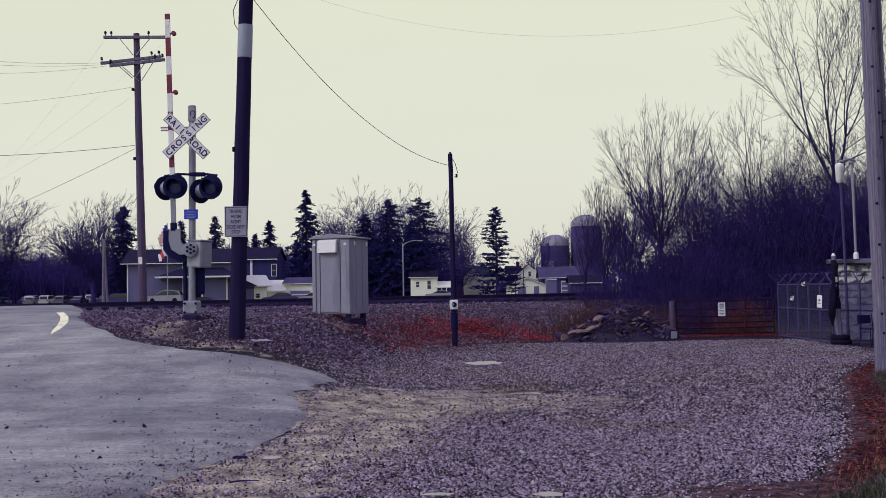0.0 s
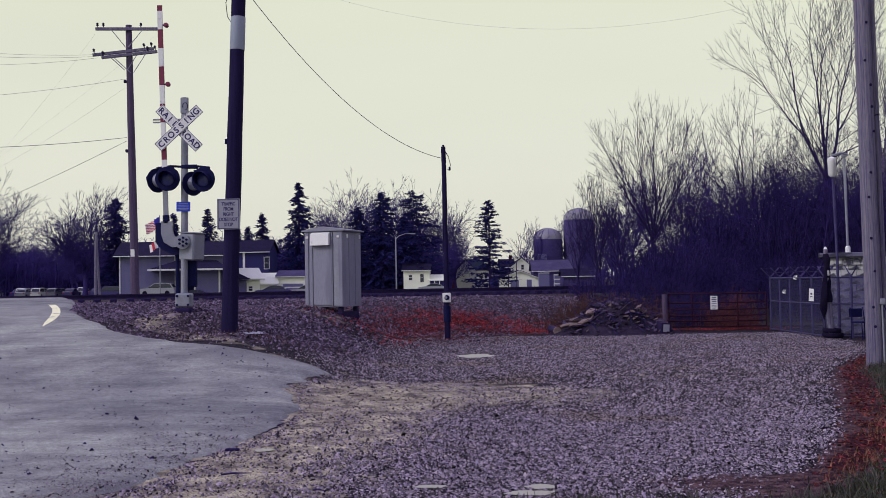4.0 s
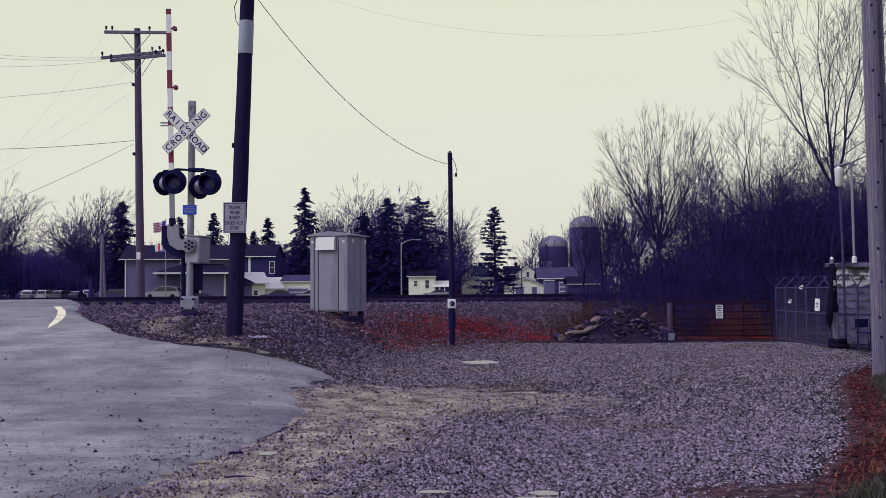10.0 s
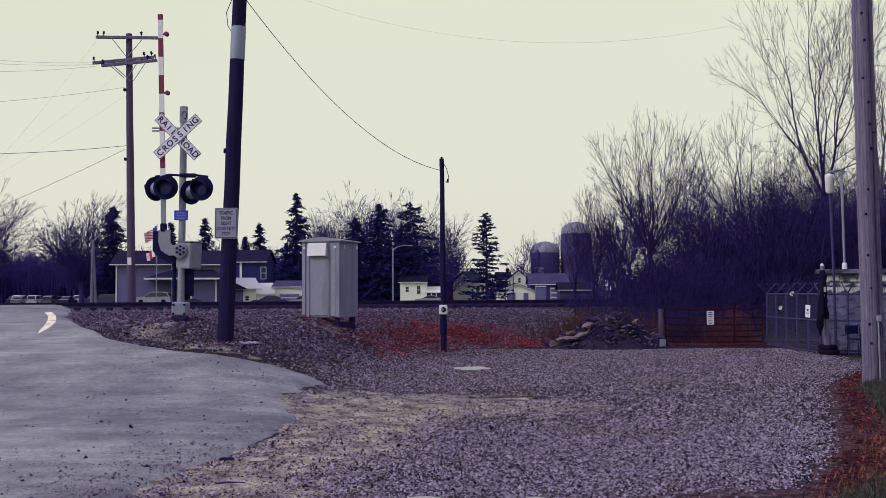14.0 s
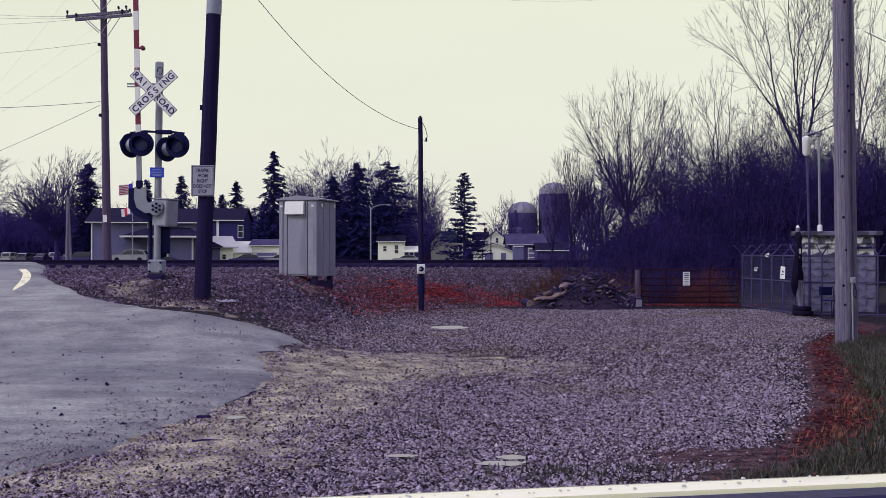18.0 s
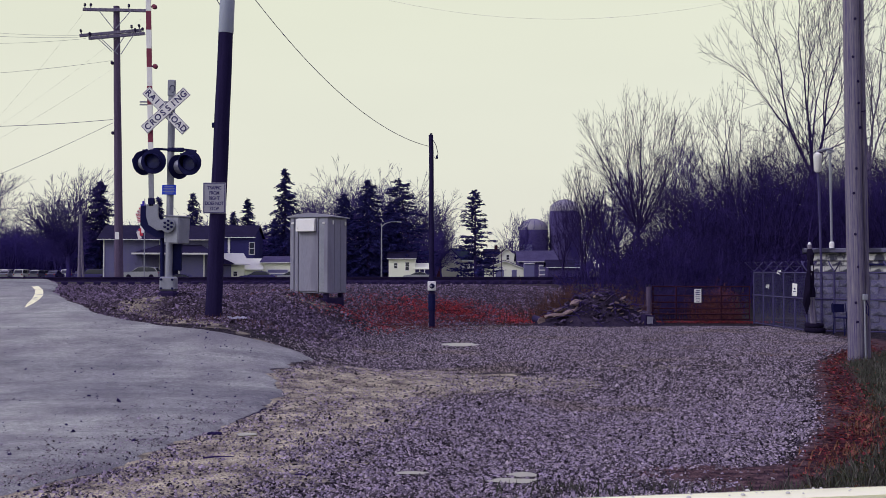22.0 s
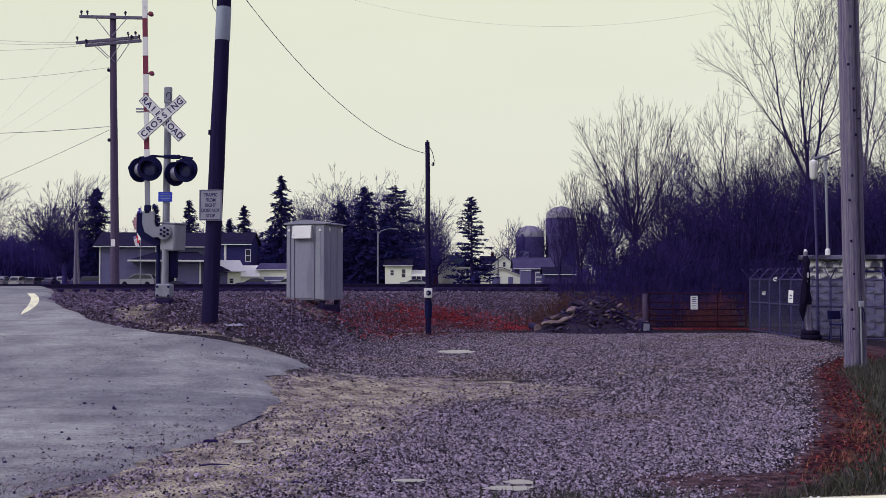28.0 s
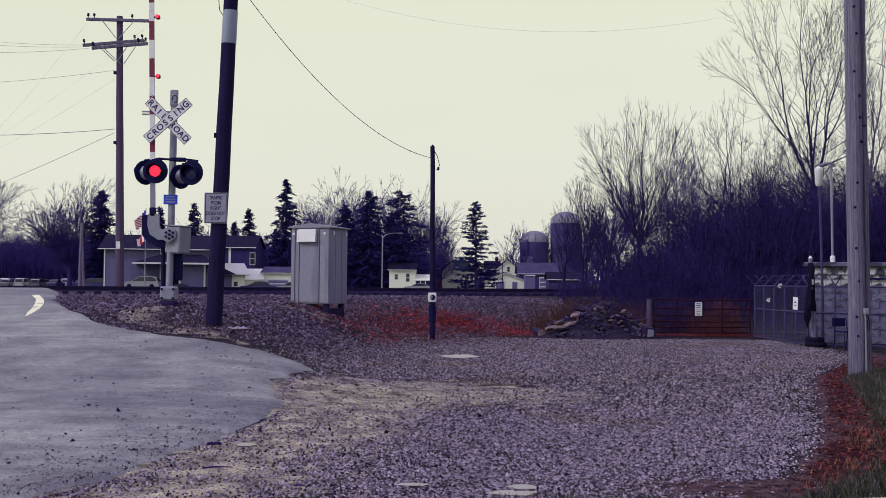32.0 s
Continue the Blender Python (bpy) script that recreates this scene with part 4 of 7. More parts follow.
def meter_pole():
    t = thing("service_pole", pose(-0.42, 30.0, -0.05, 0, -0.4, 0), "thin dark wooden pole with a small white meter box", "service pole")
    part("pole", tapered_pole(5.6, 0.085, 0.065, 14, seed=5), M["pole_dark"], t, smooth=True)
    part("sleeve", Solid().lathe([(0.10, 0.55), (0.105, 0.57), (0.105, 1.0), (0.10, 1.02)], 14), M["black"], t)
    b = part("meter_box", Solid().box(0.0, -0.13, 1.25, 0.235, 0.10, 0.27, c=0.012), M["white"], t, "small white box with a round dark gauge")
    part("dial", Solid().lathe([(0.075, 0), (0.07, 0.03), (0.0, 0.04)], 20, pose(0.01, -0.18, 1.25, 90)), M["black"], b)
    part("dial_rim", Solid().lathe([(0.04, 0.02), (0.03, 0.05), (0.0, 0.052)], 14, pose(-0.02, -0.19, 1.25, 90)), M["galv"], b)
    part("insulator", Solid().lathe([(0.02, 0), (0.04, 0.03), (0.02, 0.06), (0.04, 0.09), (0.0, 0.1)], 10, pose(0.0, -0.02, 5.55)), M["black"], t)
    part("drop_wire", Solid().tube([(0.03, -0.05, 5.5), (0.14, -0.06, 5.3), (0.20, -0.06, 5.05), (0.13, -0.06, 4.9), (0.10, -0.06, 4.95)], 0.010, 5), M["wire"], t)
    part("splice", Solid().box(0.17, -0.06, 4.95, 0.06, 0.05, 0.10, c=0.01), M["black"], t)


meter_pole()


def crossarm_pole():
    t = thing("utility_pole", pose(-12.56, 40.0, 1.0, 0, -1.0, 0), "tall brown utility pole with two crossarms and insulators", "utility pole")
    part("pole", tapered_pole(10.8, 0.17, 0.115, 16, seed=6), M["pole_far"], t, smooth=True)
    for nm, z, tilt, half, x0, yaw in (("crossarm", 10.62, 2.2, 1.24, 0.0, 0), ("crossarm", 9.74, -7.0, 1.15, -0.18, 12), ("crossarm", 9.62, -7.0, 1.05, 0.06, 12)):
        m = pose(x0, -0.16, z, 0, tilt, yaw)
        a = part(nm, Solid().box(0, 0, 0, 2 * half, 0.09, 0.115, c=0.01), M["pole_grey"], t, "weathered wooden crossarm", m=m)
        for x in (-half + 0.07, half * 0.42 if z > 10 else half - 0.07, half - 0.35 if z < 10 else -half + 0.3):
            part("insulator", Solid().lathe([(0.018, 0), (0.018, 0.08), (0.055, 0.085), (0.03, 0.13), (0.055, 0.14), (0.03, 0.19), (0.0, 0.2)], 10, pose(x, 0, 0.05)), M["rail"], a, smooth=True)
        for s_ in (-1, 1):
            part("brace", Solid().tube([(s_ * 0.62, -0.06, -0.03), (s_ * 0.05, -0.04, -0.72)], 0.016, 5), M["galv"], a)
    for z in (8.6, 5.9):
        part("wire_clamp", Solid().box(-0.16, -0.08, z, 0.1, 0.12, 0.12, c=0.02), M["rail"], t)
    part("tag", Solid().box(-0.01, -0.17, 1.95, 0.15, 0.01, 0.28), M["white"], t, "small white tag")


crossarm_pole()


def wire(name, a, b, sag, r, mat, label, n=28, a2=1.0):
    a, b = Vector(a), Vector(b)
    pts = [a.lerp(b, k / n) - Vector((0, 0, 4 * sag * (k / n) * (1 - k / n))) for k in range(n + 1)]
    whole(name, Solid().tube(pts, r, 5), M[mat], Matrix(), label, "overhead wire", "overhead wires", smooth=True)


wire("overhead_wire", (-4.40, 20.75, 7.8), (-0.46, 29.95, 5.2), 0.70, 0.008, "wire_grey", "grey cable sagging from the tall pole to the service pole")
for a, b, r, mt in (((-13.86, 39.8, 10.64), (-19.93, 39.8, 11.0), 0.006, "wire_grey"),
                    ((-13.86, 39.8, 10.57), (-19.93, 39.8, 10.83), 0.006, "wire_grey"),
                    ((-13.86, 39.8, 10.51), (-19.93, 39.8, 10.38), 0.006, "wire_grey"),
                    ((-12.8, 39.8, 9.67), (-20.99, 39.8, 8.98), 0.007, "wire_grey"),
                    ((-12.78, 39.8, 7.4), (-21.01, 39.8, 7.12), 0.013, "wire_grey"),
                    ((-12.78, 39.8, 7.27), (-21.01, 39.8, 3.74), 0.010, "wire_grey"),
                    ((-12.8, 39.8, 9.36), (-18.36, 39.8, 6.0), 0.004, "wire_pale"),
                    ((-13.98, 39.8, 11.45), (-17.78, 39.8, 6.8), 0.004, "wire_pale"),
                    ((-11.72, 39.8, 11.28), (-18.62, 39.8, 6.11), 0.003, "wire_pale")):
    wire("overhead_wire", a, b, 0.12, r * 0.8, mt, "thin overhead line running from the crossarm pole")
wire("overhead_wire", (7.40, 19.1, 7.2), (-4.36, 20.75, 8.1), 1.17, 0.0022, "wire_pale", "faint pale wire high across the sky between two poles")


# ---- signal cabinet ----
def cabinet():
    t = thing("equipment_cabinet", pose(-3.31, 27.0, 1.0, 0, 0, -20), "grey aluminium railway equipment cabinet on a stony bank", "cabinet")
    W, H = 1.07, 1.93
    body = part("body", Solid().box(0, 0, H / 2 + 0.06, W, W, H, c=0.012), M["alu"], t)
    part("door", Solid().box(-0.03, -W / 2 - 0.012, 0.06 + 0.88, 0.52, 0.03, 1.66, c=0.006), M["alu"], body, "raised door panel")
    for x in (-0.48, 0.48):
        part("corner_post", Solid().box(x, -W / 2 - 0.01, H / 2 + 0.06, 0.10, 0.03, H - 0.04, c=0.006), M["alu"], body)
    part("panel_strip", Solid().box(0.36, -W / 2 - 0.012, H / 2 + 0.06, 0.15, 0.03, H - 0.06, c=0.006), M["galv"], body, "paler strip beside the door panel")
    part("vent_hood", Solid().prism([(0.0, 0.0), (0.0, 0.34), (-0.10, 0.30), (-0.13, 0.0)], -0.26, 0.26, pose(-0.06, -W / 2 - 0.01, 1.63, 0, 0, 90)), M["white"], body, "white vent hood above the door")
    for x in (-0.315, 0.255):
        part("front_rib", Solid().box(x, -W / 2 - 0.02, H / 2 + 0.06, 0.035, 0.05, H - 0.04, c=0.008), M["alu"], body)
    for x in (-0.46, 0.42):
        part("lift_lug", Solid().box(x, -W / 2 - 0.03, 1.84, 0.07, 0.03, 0.06, c=0.01), M["white"], body)
    for y in (-0.3, 0.42):
        part("lift_lug", Solid().box(W / 2 + 0.02, y, 1.86, 0.03, 0.06, 0.10, c=0.01), M["white"], body)
    for y in (-0.18, 0.18):
        part("side_rib", Solid().box(W / 2 + 0.004, y, H / 2 + 0.06, 0.02, 0.02, H - 0.1), M["alu"], body)
    roof = Solid().prism([(-0.60, 0.0), (0.60, 0.0), (0.60, 0.03), (0.0, 0.12), (-0.60, 0.03)], -0.60, 0.60, pose(0, 0, H + 0.06))
    part("roof", roof, M["alu"], t, "low pitched metal roof")
    for x in (-0.42, 0.42):
        for y in (-0.42, 0.42):
            part("foot", Solid().box(x, y, 0.0, 0.12, 0.12, 0.16, c=0.01), M["rail"], t)
    # pad coloured near-black for the shade in the gap under the cabinet
    part("pad", Solid().box(0, 0, -0.2, 0.98, 0.98, 0.28, c=0.02), M["rail"], t, "dark pad standing in for the shaded gap below")


cabinet()


# ---- gate, fence, hut ----
def tube_gate():
    t = thing("farm_gate", pose(7.91, 32.5, 0.0, 0, 0, 0), "closed rusty red tube gate across a track", "gate")
    Wd = 3.0
    for k, z in enumerate((0.14, 0.31, 0.48, 0.67, 0.88, 1.16)):
        part("rail_tube", Solid().tube([(-Wd / 2, 0, z), (0, 0, z - 0.012), (Wd / 2, 0, z)], 0.021, 8), M["rust"], t)
    for x in (-Wd / 2, -0.78, 0.62, Wd / 2):
        part("upright", Solid().tube([(x, -0.02, 0.12), (x, -0.02, 1.17)], 0.023, 8), M["rust"], t)
    s = part("notice", Solid().box(-0.11, -0.035, 0.87, 0.22, 0.006, 0.42, c=0.002), M["white"], t, "white notice with small black lines")
    b = Solid()
    for k, (z, w_) in enumerate(((1.03, 0.13), (0.97, 0.15), (0.91, 0.12), (0.84, 0.15), (0.79, 0.12), (0.74, 0.15), (0.70, 0.1))):
        b.box(-0.11, -0.04, z, w_, 0.004, 0.03 if k < 3 else 0.015)
    part("text_bars", b, M["ink"], s)
    post = thing("gate_post", pose(6.27, 32.45, -0.1), "short weathered wooden gate post", "post")
    part("post", tapered_pole(1.25, 0.085, 0.08, 12, seed=2), M["pole_far"], post, smooth=True)
    for z in (0.45, 1.1):
        part("hinge", Solid().box(0.1, -0.03, z, 0.10, 0.04, 0.05, c=0.005), M["rail"], post)


tube_gate()


def chain_mesh_material():
    m = bpy.data.materials.new("chain_link")
    m.use_nodes = True
    n, l = m.node_tree.nodes, m.node_tree.links
    b = n["Principled BSDF"]
    b.inputs["Base Color"].default_value = (0.055, 0.055, 0.12, 1)
    b.inputs["Metallic"].default_value, b.inputs["Roughness"].default_value = 0.4, 0.6
    return m


M["mesh"] = chain_mesh_material()
M["galv_dark"] = material("weathered_steel", (0.026, 0.027, 0.030), (0.066, 0.067, 0.070), 0.6, metal=0.3, scale=6, fine=50, bump=0.1)


def fence_run(name, a, b, posts, label):
    """A chain-link run from a to b with posts, rails, woven wire and barbed arms."""
    a, b = Vector((*a, 0)), Vector((*b, 0))
    d = b - a
    L = d.length
    t = thing(name, pose(a.x, a.y, 0, 0, 0, math.degrees(math.atan2(d.y, d.x))), label, "fence", "chain-link fence runs")
    H = 1.62
    pm = Solid().lathe([(0.028, -0.1), (0.028, H + 0.04), (0.0, H + 0.06)], 10).mesh("post", M["galv_dark"])
    am = Solid().tube([(0, 0, H), (0.08, -0.17, H + 0.15), (0.14, -0.32, H + 0.29)], 0.017, 6)
    am.tube([(0, 0, H), (-0.08, 0.17, H + 0.15), (-0.14, 0.32, H + 0.29)], 0.017, 6)
    am = am.mesh("barbed_arm", M["galv_dark"])
    for k in range(posts + 1):
        p = part("post", pm, None, t, m=pose(L * k / posts, 0, 0))
        part("barbed_arm", am, None, p)
    for z in (H - 0.02, 0.9, 0.05):
        part("rail", Solid().tube([(0, 0, z), (L, 0, z)], 0.02, 8), M["galv_dark"], t)
    for y, z in ((-0.17, 0.15), (-0.31, 0.28), (0.17, 0.15), (0.31, 0.28)):
        part("barbed_wire", Solid().tube([(x, y, H + z - 0.01 * math.sin(x * 2)) for x in np.linspace(0, L, 14)], 0.0025, 4), M["galv_dark"], t)
    vs, fs, step, r = [], [], 0.075, 0.0028
    for sgn in (1, -1):
        x0 = -H
        while x0 < L + H:
            p, q_ = (x0, 0.05), (x0 + H - 0.05, H)
            if sgn < 0:
                p, q_ = (x0 + H - 0.05, 0.05), (x0, H)
            lo, hi = 0.0, 1.0
            dx = q_[0] - p[0]
            for lim in ((0 - p[0]) / dx, (L - p[0]) / dx):
                if (lim == (0 - p[0]) / dx) == (dx > 0):
                    lo = max(lo, lim)
                else:
                    hi = min(hi, lim)
            if hi > lo:
                A = (p[0] + dx * lo, p[1] + (q_[1] - p[1]) * lo)
                B = (p[0] + dx * hi, p[1] + (q_[1] - p[1]) * hi)
                k = len(vs)
                for (x, z) in (A, B):
                    vs += [(x, -r, z), (x + r, r, z), (x - r, r, z)]
                fs += [(k, k + 1, k + 4, k + 3), (k + 1, k + 2, k + 5, k + 4), (k + 2, k, k + 3, k + 5)]
            x0 += step
    ob = new("woven_wire", cloud("woven_wire", np.array(vs), np.array(fs), M["mesh"]))
    ob.parent = t
    tagged(ob, "grey woven chain-link wire", kind="stuff")
    return t


f1 = fence_run("chain_link_fence", (9.50, 32.3), (9.65, 28.0), 5, "grey chain-link fence with barbed wire beside the gate")
f2 = fence_run("chain_link_fence", (9.65, 28.0), (15.5, 26.0), 9, "grey chain-link fence with barbed wire before the block hut")
sgn = whole("fence_sign", Solid().box(0, 0, 0, 0.17, 0.008, 0.34, c=0.003), M["white"], pose(9.585, 28.8, 1.13, 0, 4, -60), "small white sign wired to the fence", "sign")
part("text_bars", Solid().box(0, -0.006, 0.03, 0.06, 0.003, 0.05).box(0, -0.006, -0.05, 0.09, 0.003, 0.02), M["ink"], sgn)
for x, y, z in ((9.54, 31.2, 1.2), (9.56, 30.2, 1.62)):
    whole("plastic_scrap", Solid().add([(0, 0, 0), (0.12, -0.02, 0.06), (0.10, -0.05, -0.08), (-0.02, -0.03, -0.04), (0.03, -0.06, 0.05)], [(0, 3, 2), (0, 2, 1), (0, 1, 4), (0, 4, 3)]), M["white"], pose(x, y - 0.03, z, 0, 0, -50), "white plastic scrap caught on the fence", "litter", "plastic scraps")


def block_hut():
    t = thing("block_hut", pose(10.4, 30.0, 0, 0, 0, -19), "small hut of pale concrete blocks with a flat slab roof", "hut")
    W, D, H = 2.1, 2.6, 2.16
    core = part("wall_core", Solid().box(W / 2, D / 2, H / 2, W - 0.02, D - 0.02, H), M["concrete"], t, "mortar behind the blocks")
    bl = Solid().box(0, 0, 0, 0.40, 0.06, 0.192, c=0.006).mesh("block", M["block"])
    half = Solid().box(0, 0, 0, 0.195, 0.06, 0.192, c=0.006).mesh("block", M["block"])
    M["peel"] = material("peeling_white_paint", (0.40, 0.40, 0.42), (0.58, 0.58, 0.56), 0.85, scale=4, fine=50, bump=0.3, vary=0.15, wear=((0.06, 0.06, 0.09), 3.0, 0.50))
    pale = Solid().box(0, 0, 0, 0.40, 0.06, 0.192, c=0.006).mesh("block", M["peel"])
    for row in range(11):
        z = 0.1 + row * 0.2
        for k in range(6):
            x = (k + 0.5) * 0.41 - (0.205 if row % 2 else 0)
            if 0.15 < x < W - 0.15:
                part("block", pale if row > 7 else bl, None, t, m=pose(x, random.uniform(-0.004, 0.004), z - 0.002))
            elif x < 0.15 and row % 2:
                part("block", half, None, t, m=pose(0.10, 0.0, z - 0.002))
        for k in range(6):
            part("block", bl, None, t, m=pose(random.uniform(-0.003, 0.003), 0.24 + k * 0.41, z - 0.002, 0, 0, 90))
    r = part("roof_slab", Solid().box(W / 2, D / 2, H + 0.07, W + 0.36, D + 0.4, 0.13, c=0.015), M["block"], t, "flat concrete roof slab")
    part("fascia_board", Solid().box(W / 2, -0.07, H - 0.12, W - 0.1, 0.03, 0.2, c=0.01), M["peel"], t, "peeling white fascia board")
    # black strip in place of the shade below the fascia
    part("shadow_board", Solid().box(W * 0.74, -0.10, H - 0.33, W * 0.5, 0.03, 0.06, c=0.01), M["black"], t)


block_hut()


def service_masts():
    a = thing("mast_light", pose(10.55, 29.4, 0.0), "grey steel mast with a white lamp on a short arm", "mast light")
    part("pole", Solid().tube([(0, 0, 0), (-0.02, 0, 2.2), (-0.08, 0, 4.55)], [0.042, 0.038, 0.034], 10), M["galv_dark"], a, smooth=True)
    part("lamp_body", Solid().lathe([(0.05, 0), (0.10, 0.06), (0.11, 0.42), (0.12, 0.44), (0.10, 0.52), (0.03, 0.56), (0.0, 0.57)], 16, pose(-0.12, -0.05, 4.42)), M["white"], a, "white cylindrical lamp", smooth=True)
    part("arm", Solid().tube([(-0.1, 0, 5.02), (0.2, 0.1, 5.1), (0.42, 0.15, 5.05)], 0.03, 8), M["galv"], a)
    b = thing("vent_pipe", pose(11.02, 29.9, 2.29), "slim pale vent pipe rising from the hut roof", "pipe")
    part("pipe", Solid().tube([(0, 0, 0), (-0.02, 0, 1.5), (-0.04, 0, 2.8)], 0.035, 10), M["galv"], b, smooth=True)
    part("collar", Solid().lathe([(0.07, 0), (0.07, 0.16), (0.04, 0.2)], 12), M["white"], b)
    part("cap", Solid().lathe([(0.03, 0), (0.09, 0.02), (0.09, 0.1), (0.0, 0.15)], 12, pose(-0.04, 0, 2.72)), M["galv"], b)


service_masts()


def wrapped_post():
    t = thing("fence_corner_post", pose(9.72, 27.7, 0.0, 0, -2.5, 0), "leaning corner post wrapped in torn black sheeting", "post")
    part("post", tapered_pole(2.35, 0.08, 0.06, 12, seed=12), M["pole_grey"], t, smooth=True)
    s = Solid().tube([(0.01 * math.sin(k * 2.1), -0.02 * math.cos(k), 0.95 + k * 0.16) for k in range(9)], [0.085 + 0.02 * math.sin(k * 3) for k in range(9)], 9)
    part("black_wrap", s, M["tyre"], t, "torn black plastic wrap")
    s = Solid()
    for k in range(5):
        s.tube([(-0.05 - 0.03 * k, -0.12, 1.9 - 0.1 * k), (-0.11 - 0.04 * k, -0.15, 1.2 - 0.1 * k), (-0.12 - 0.02 * k, -0.13, 0.75 - 0.06 * k)], [0.02, 0.035, 0.015], 6)
    part("loose_strip", s, M["tyre"], t)
    part("pale_patch", Solid().box(-0.01, -0.10, 1.72, 0.07, 0.02, 0.14, c=0.008), M["white"], t)
    part("cap", Solid().lathe([(0.05, 2.3), (0.055, 2.34), (0.03, 2.40), (0.0, 2.42)], 10), M["white"], t)
    for k, (r, z) in enumerate(((0.27, 0.09), (0.24, 0.21))):
        tyre = whole("old_tyre", Solid().lathe([(r - 0.10, -0.055), (r - 0.02, -0.06), (r, -0.035), (r, 0.035), (r - 0.02, 0.06), (r - 0.10, 0.055), (r - 0.12, 0.0), (r - 0.10, -0.055)], 28), M["tyre"], pose(9.75 - 0.02 * k, 27.7, z, 2, 1, 30 * k), "worn black tyre stacked round the corner post", "tyre", "tyre stack", smooth=True)


wrapped_post()


def metal_chair():
    t = thing("metal_chair", pose(10.25, 26.9, 0.0, 0, 0, 20), "old dark metal chair standing by the fence", "chair")
    for x in (-0.2, 0.2):
        part("leg", Solid().tube([(x, -0.2, 0), (x, -0.18, 0.45)], 0.014, 6), M["black"], t)
        part("back_leg", Solid().tube([(x, 0.22, 0), (x, 0.18, 0.45), (x, 0.24, 0.82)], 0.014, 6), M["black"], t)
    part("seat", Solid().box(0, 0, 0.45, 0.44, 0.42, 0.03, c=0.01), M["black"], t)
    part("backrest", Solid().box(0, 0.225, 0.70, 0.42, 0.02, 0.22, c=0.01, m=pose(0, 0, 0, -4)), M["black"], t)


metal_chair()


# ---- houses beyond the track ----
def window(parent, x, z, w_, h, y=-0.02, m=None):
    f = part("window", Solid().box(x, y, z, w_ + 0.16, 0.06, h + 0.16, c=0.01), M["trim"], parent, m=m)
    part("pane", Solid().box(x, y - 0.02, z, w_, 0.05, h), M["glass"], f)
    part("glazing_bar", Solid().box(x, y - 0.05, z, w_, 0.02, 0.05), M["trim"], f)


def house(name, x, y, turn, W, D, eave, ridge, wall, roof, label, gable_front=False, over=0.35, windows=(), doors=(), chimney=None, boards=True):
    """A house with its front on -y; eave and ridge are heights over its floor."""
    z0 = float(land(x, y)) - 0.1
    t = thing(name, pose(x, y, z0, 0, 0, turn), label, "house" if "house" in name else name.replace("_", " "))
    s = Solid()
    if gable_front:
        s.prism([(-W / 2, 0), (W / 2, 0), (W / 2, eave), (0, ridge), (-W / 2, eave)], 0, D)
    else:
        s.prism([(0, 0), (0, eave), (-D / 2, ridge), (-D, eave), (-D, 0)][::-1], -W / 2, W / 2, pose(0, 0, 0, 0, 0, -90))
    part("wall", s, wall, t)
    th = 0.16
    if gable_front:
        k = (ridge - eave) / (W / 2)
        for sg in (-1, 1):
            e = (sg * (W / 2 + over), eave - over * k)
            o = [(0, ridge + 0.01), e, (e[0], e[1] + th), (0, ridge + th)]
            part("roof_slope", Solid().prism(o if sg < 0 else o[::-1], -over, D + over), roof, t)
            part("barge_board", Solid().prism([(p[0], p[1] - 0.1) for p in (o if sg < 0 else o[::-1])], -over - 0.04, -over), M["trim"], t)
    else:
        k = (ridge - eave) / (D / 2)
        for sg in (-1, 1):
            m = pose(0, D / 2, 0, 0, 0, 90)
            e = (sg * (D / 2 + over), eave - over * k)
            o = [(0, ridge + 0.01), e, (e[0], e[1] + th), (0, ridge + th)]
            part("roof_slope", Solid().prism(o if sg < 0 else o[::-1], -W / 2 - over, W / 2 + over, m), roof, t)
        part("gutter", Solid().box(0, -over - 0.05, eave - over * k + 0.03, W + 2 * over, 0.10, 0.12, c=0.02), M["trim"], t)
    for wx, wz, ww, wh in windows:
        window(t, wx, wz, ww, wh)
    for dx, dw, dh in doors:
        d = part("door", Solid().box(dx, -0.02, dh / 2, dw, 0.06, dh, c=0.01), M["trim"], t)
        for r in range(3):
            part("panel", Solid().box(dx, -0.06, dh * (0.2 + 0.3 * r), dw * 0.85, 0.02, dh * 0.22, c=0.005), M["siding"], d)
    if chimney:
        part("chimney", Solid().box(chimney, D / 2, ridge + 0.2, 0.6, 0.6, 1.4, c=0.02), M["rust"], t)
    if boards:
        me = Solid().box(0, -0.008, 0, W - 0.02, 0.016, 0.25, c=0.006).mesh("siding_board", wall)
        for i in range(int(eave / 0.3)):
            part("siding_board", me, None, t, m=pose(0, 0, 0.15 + i * 0.3))
    return t


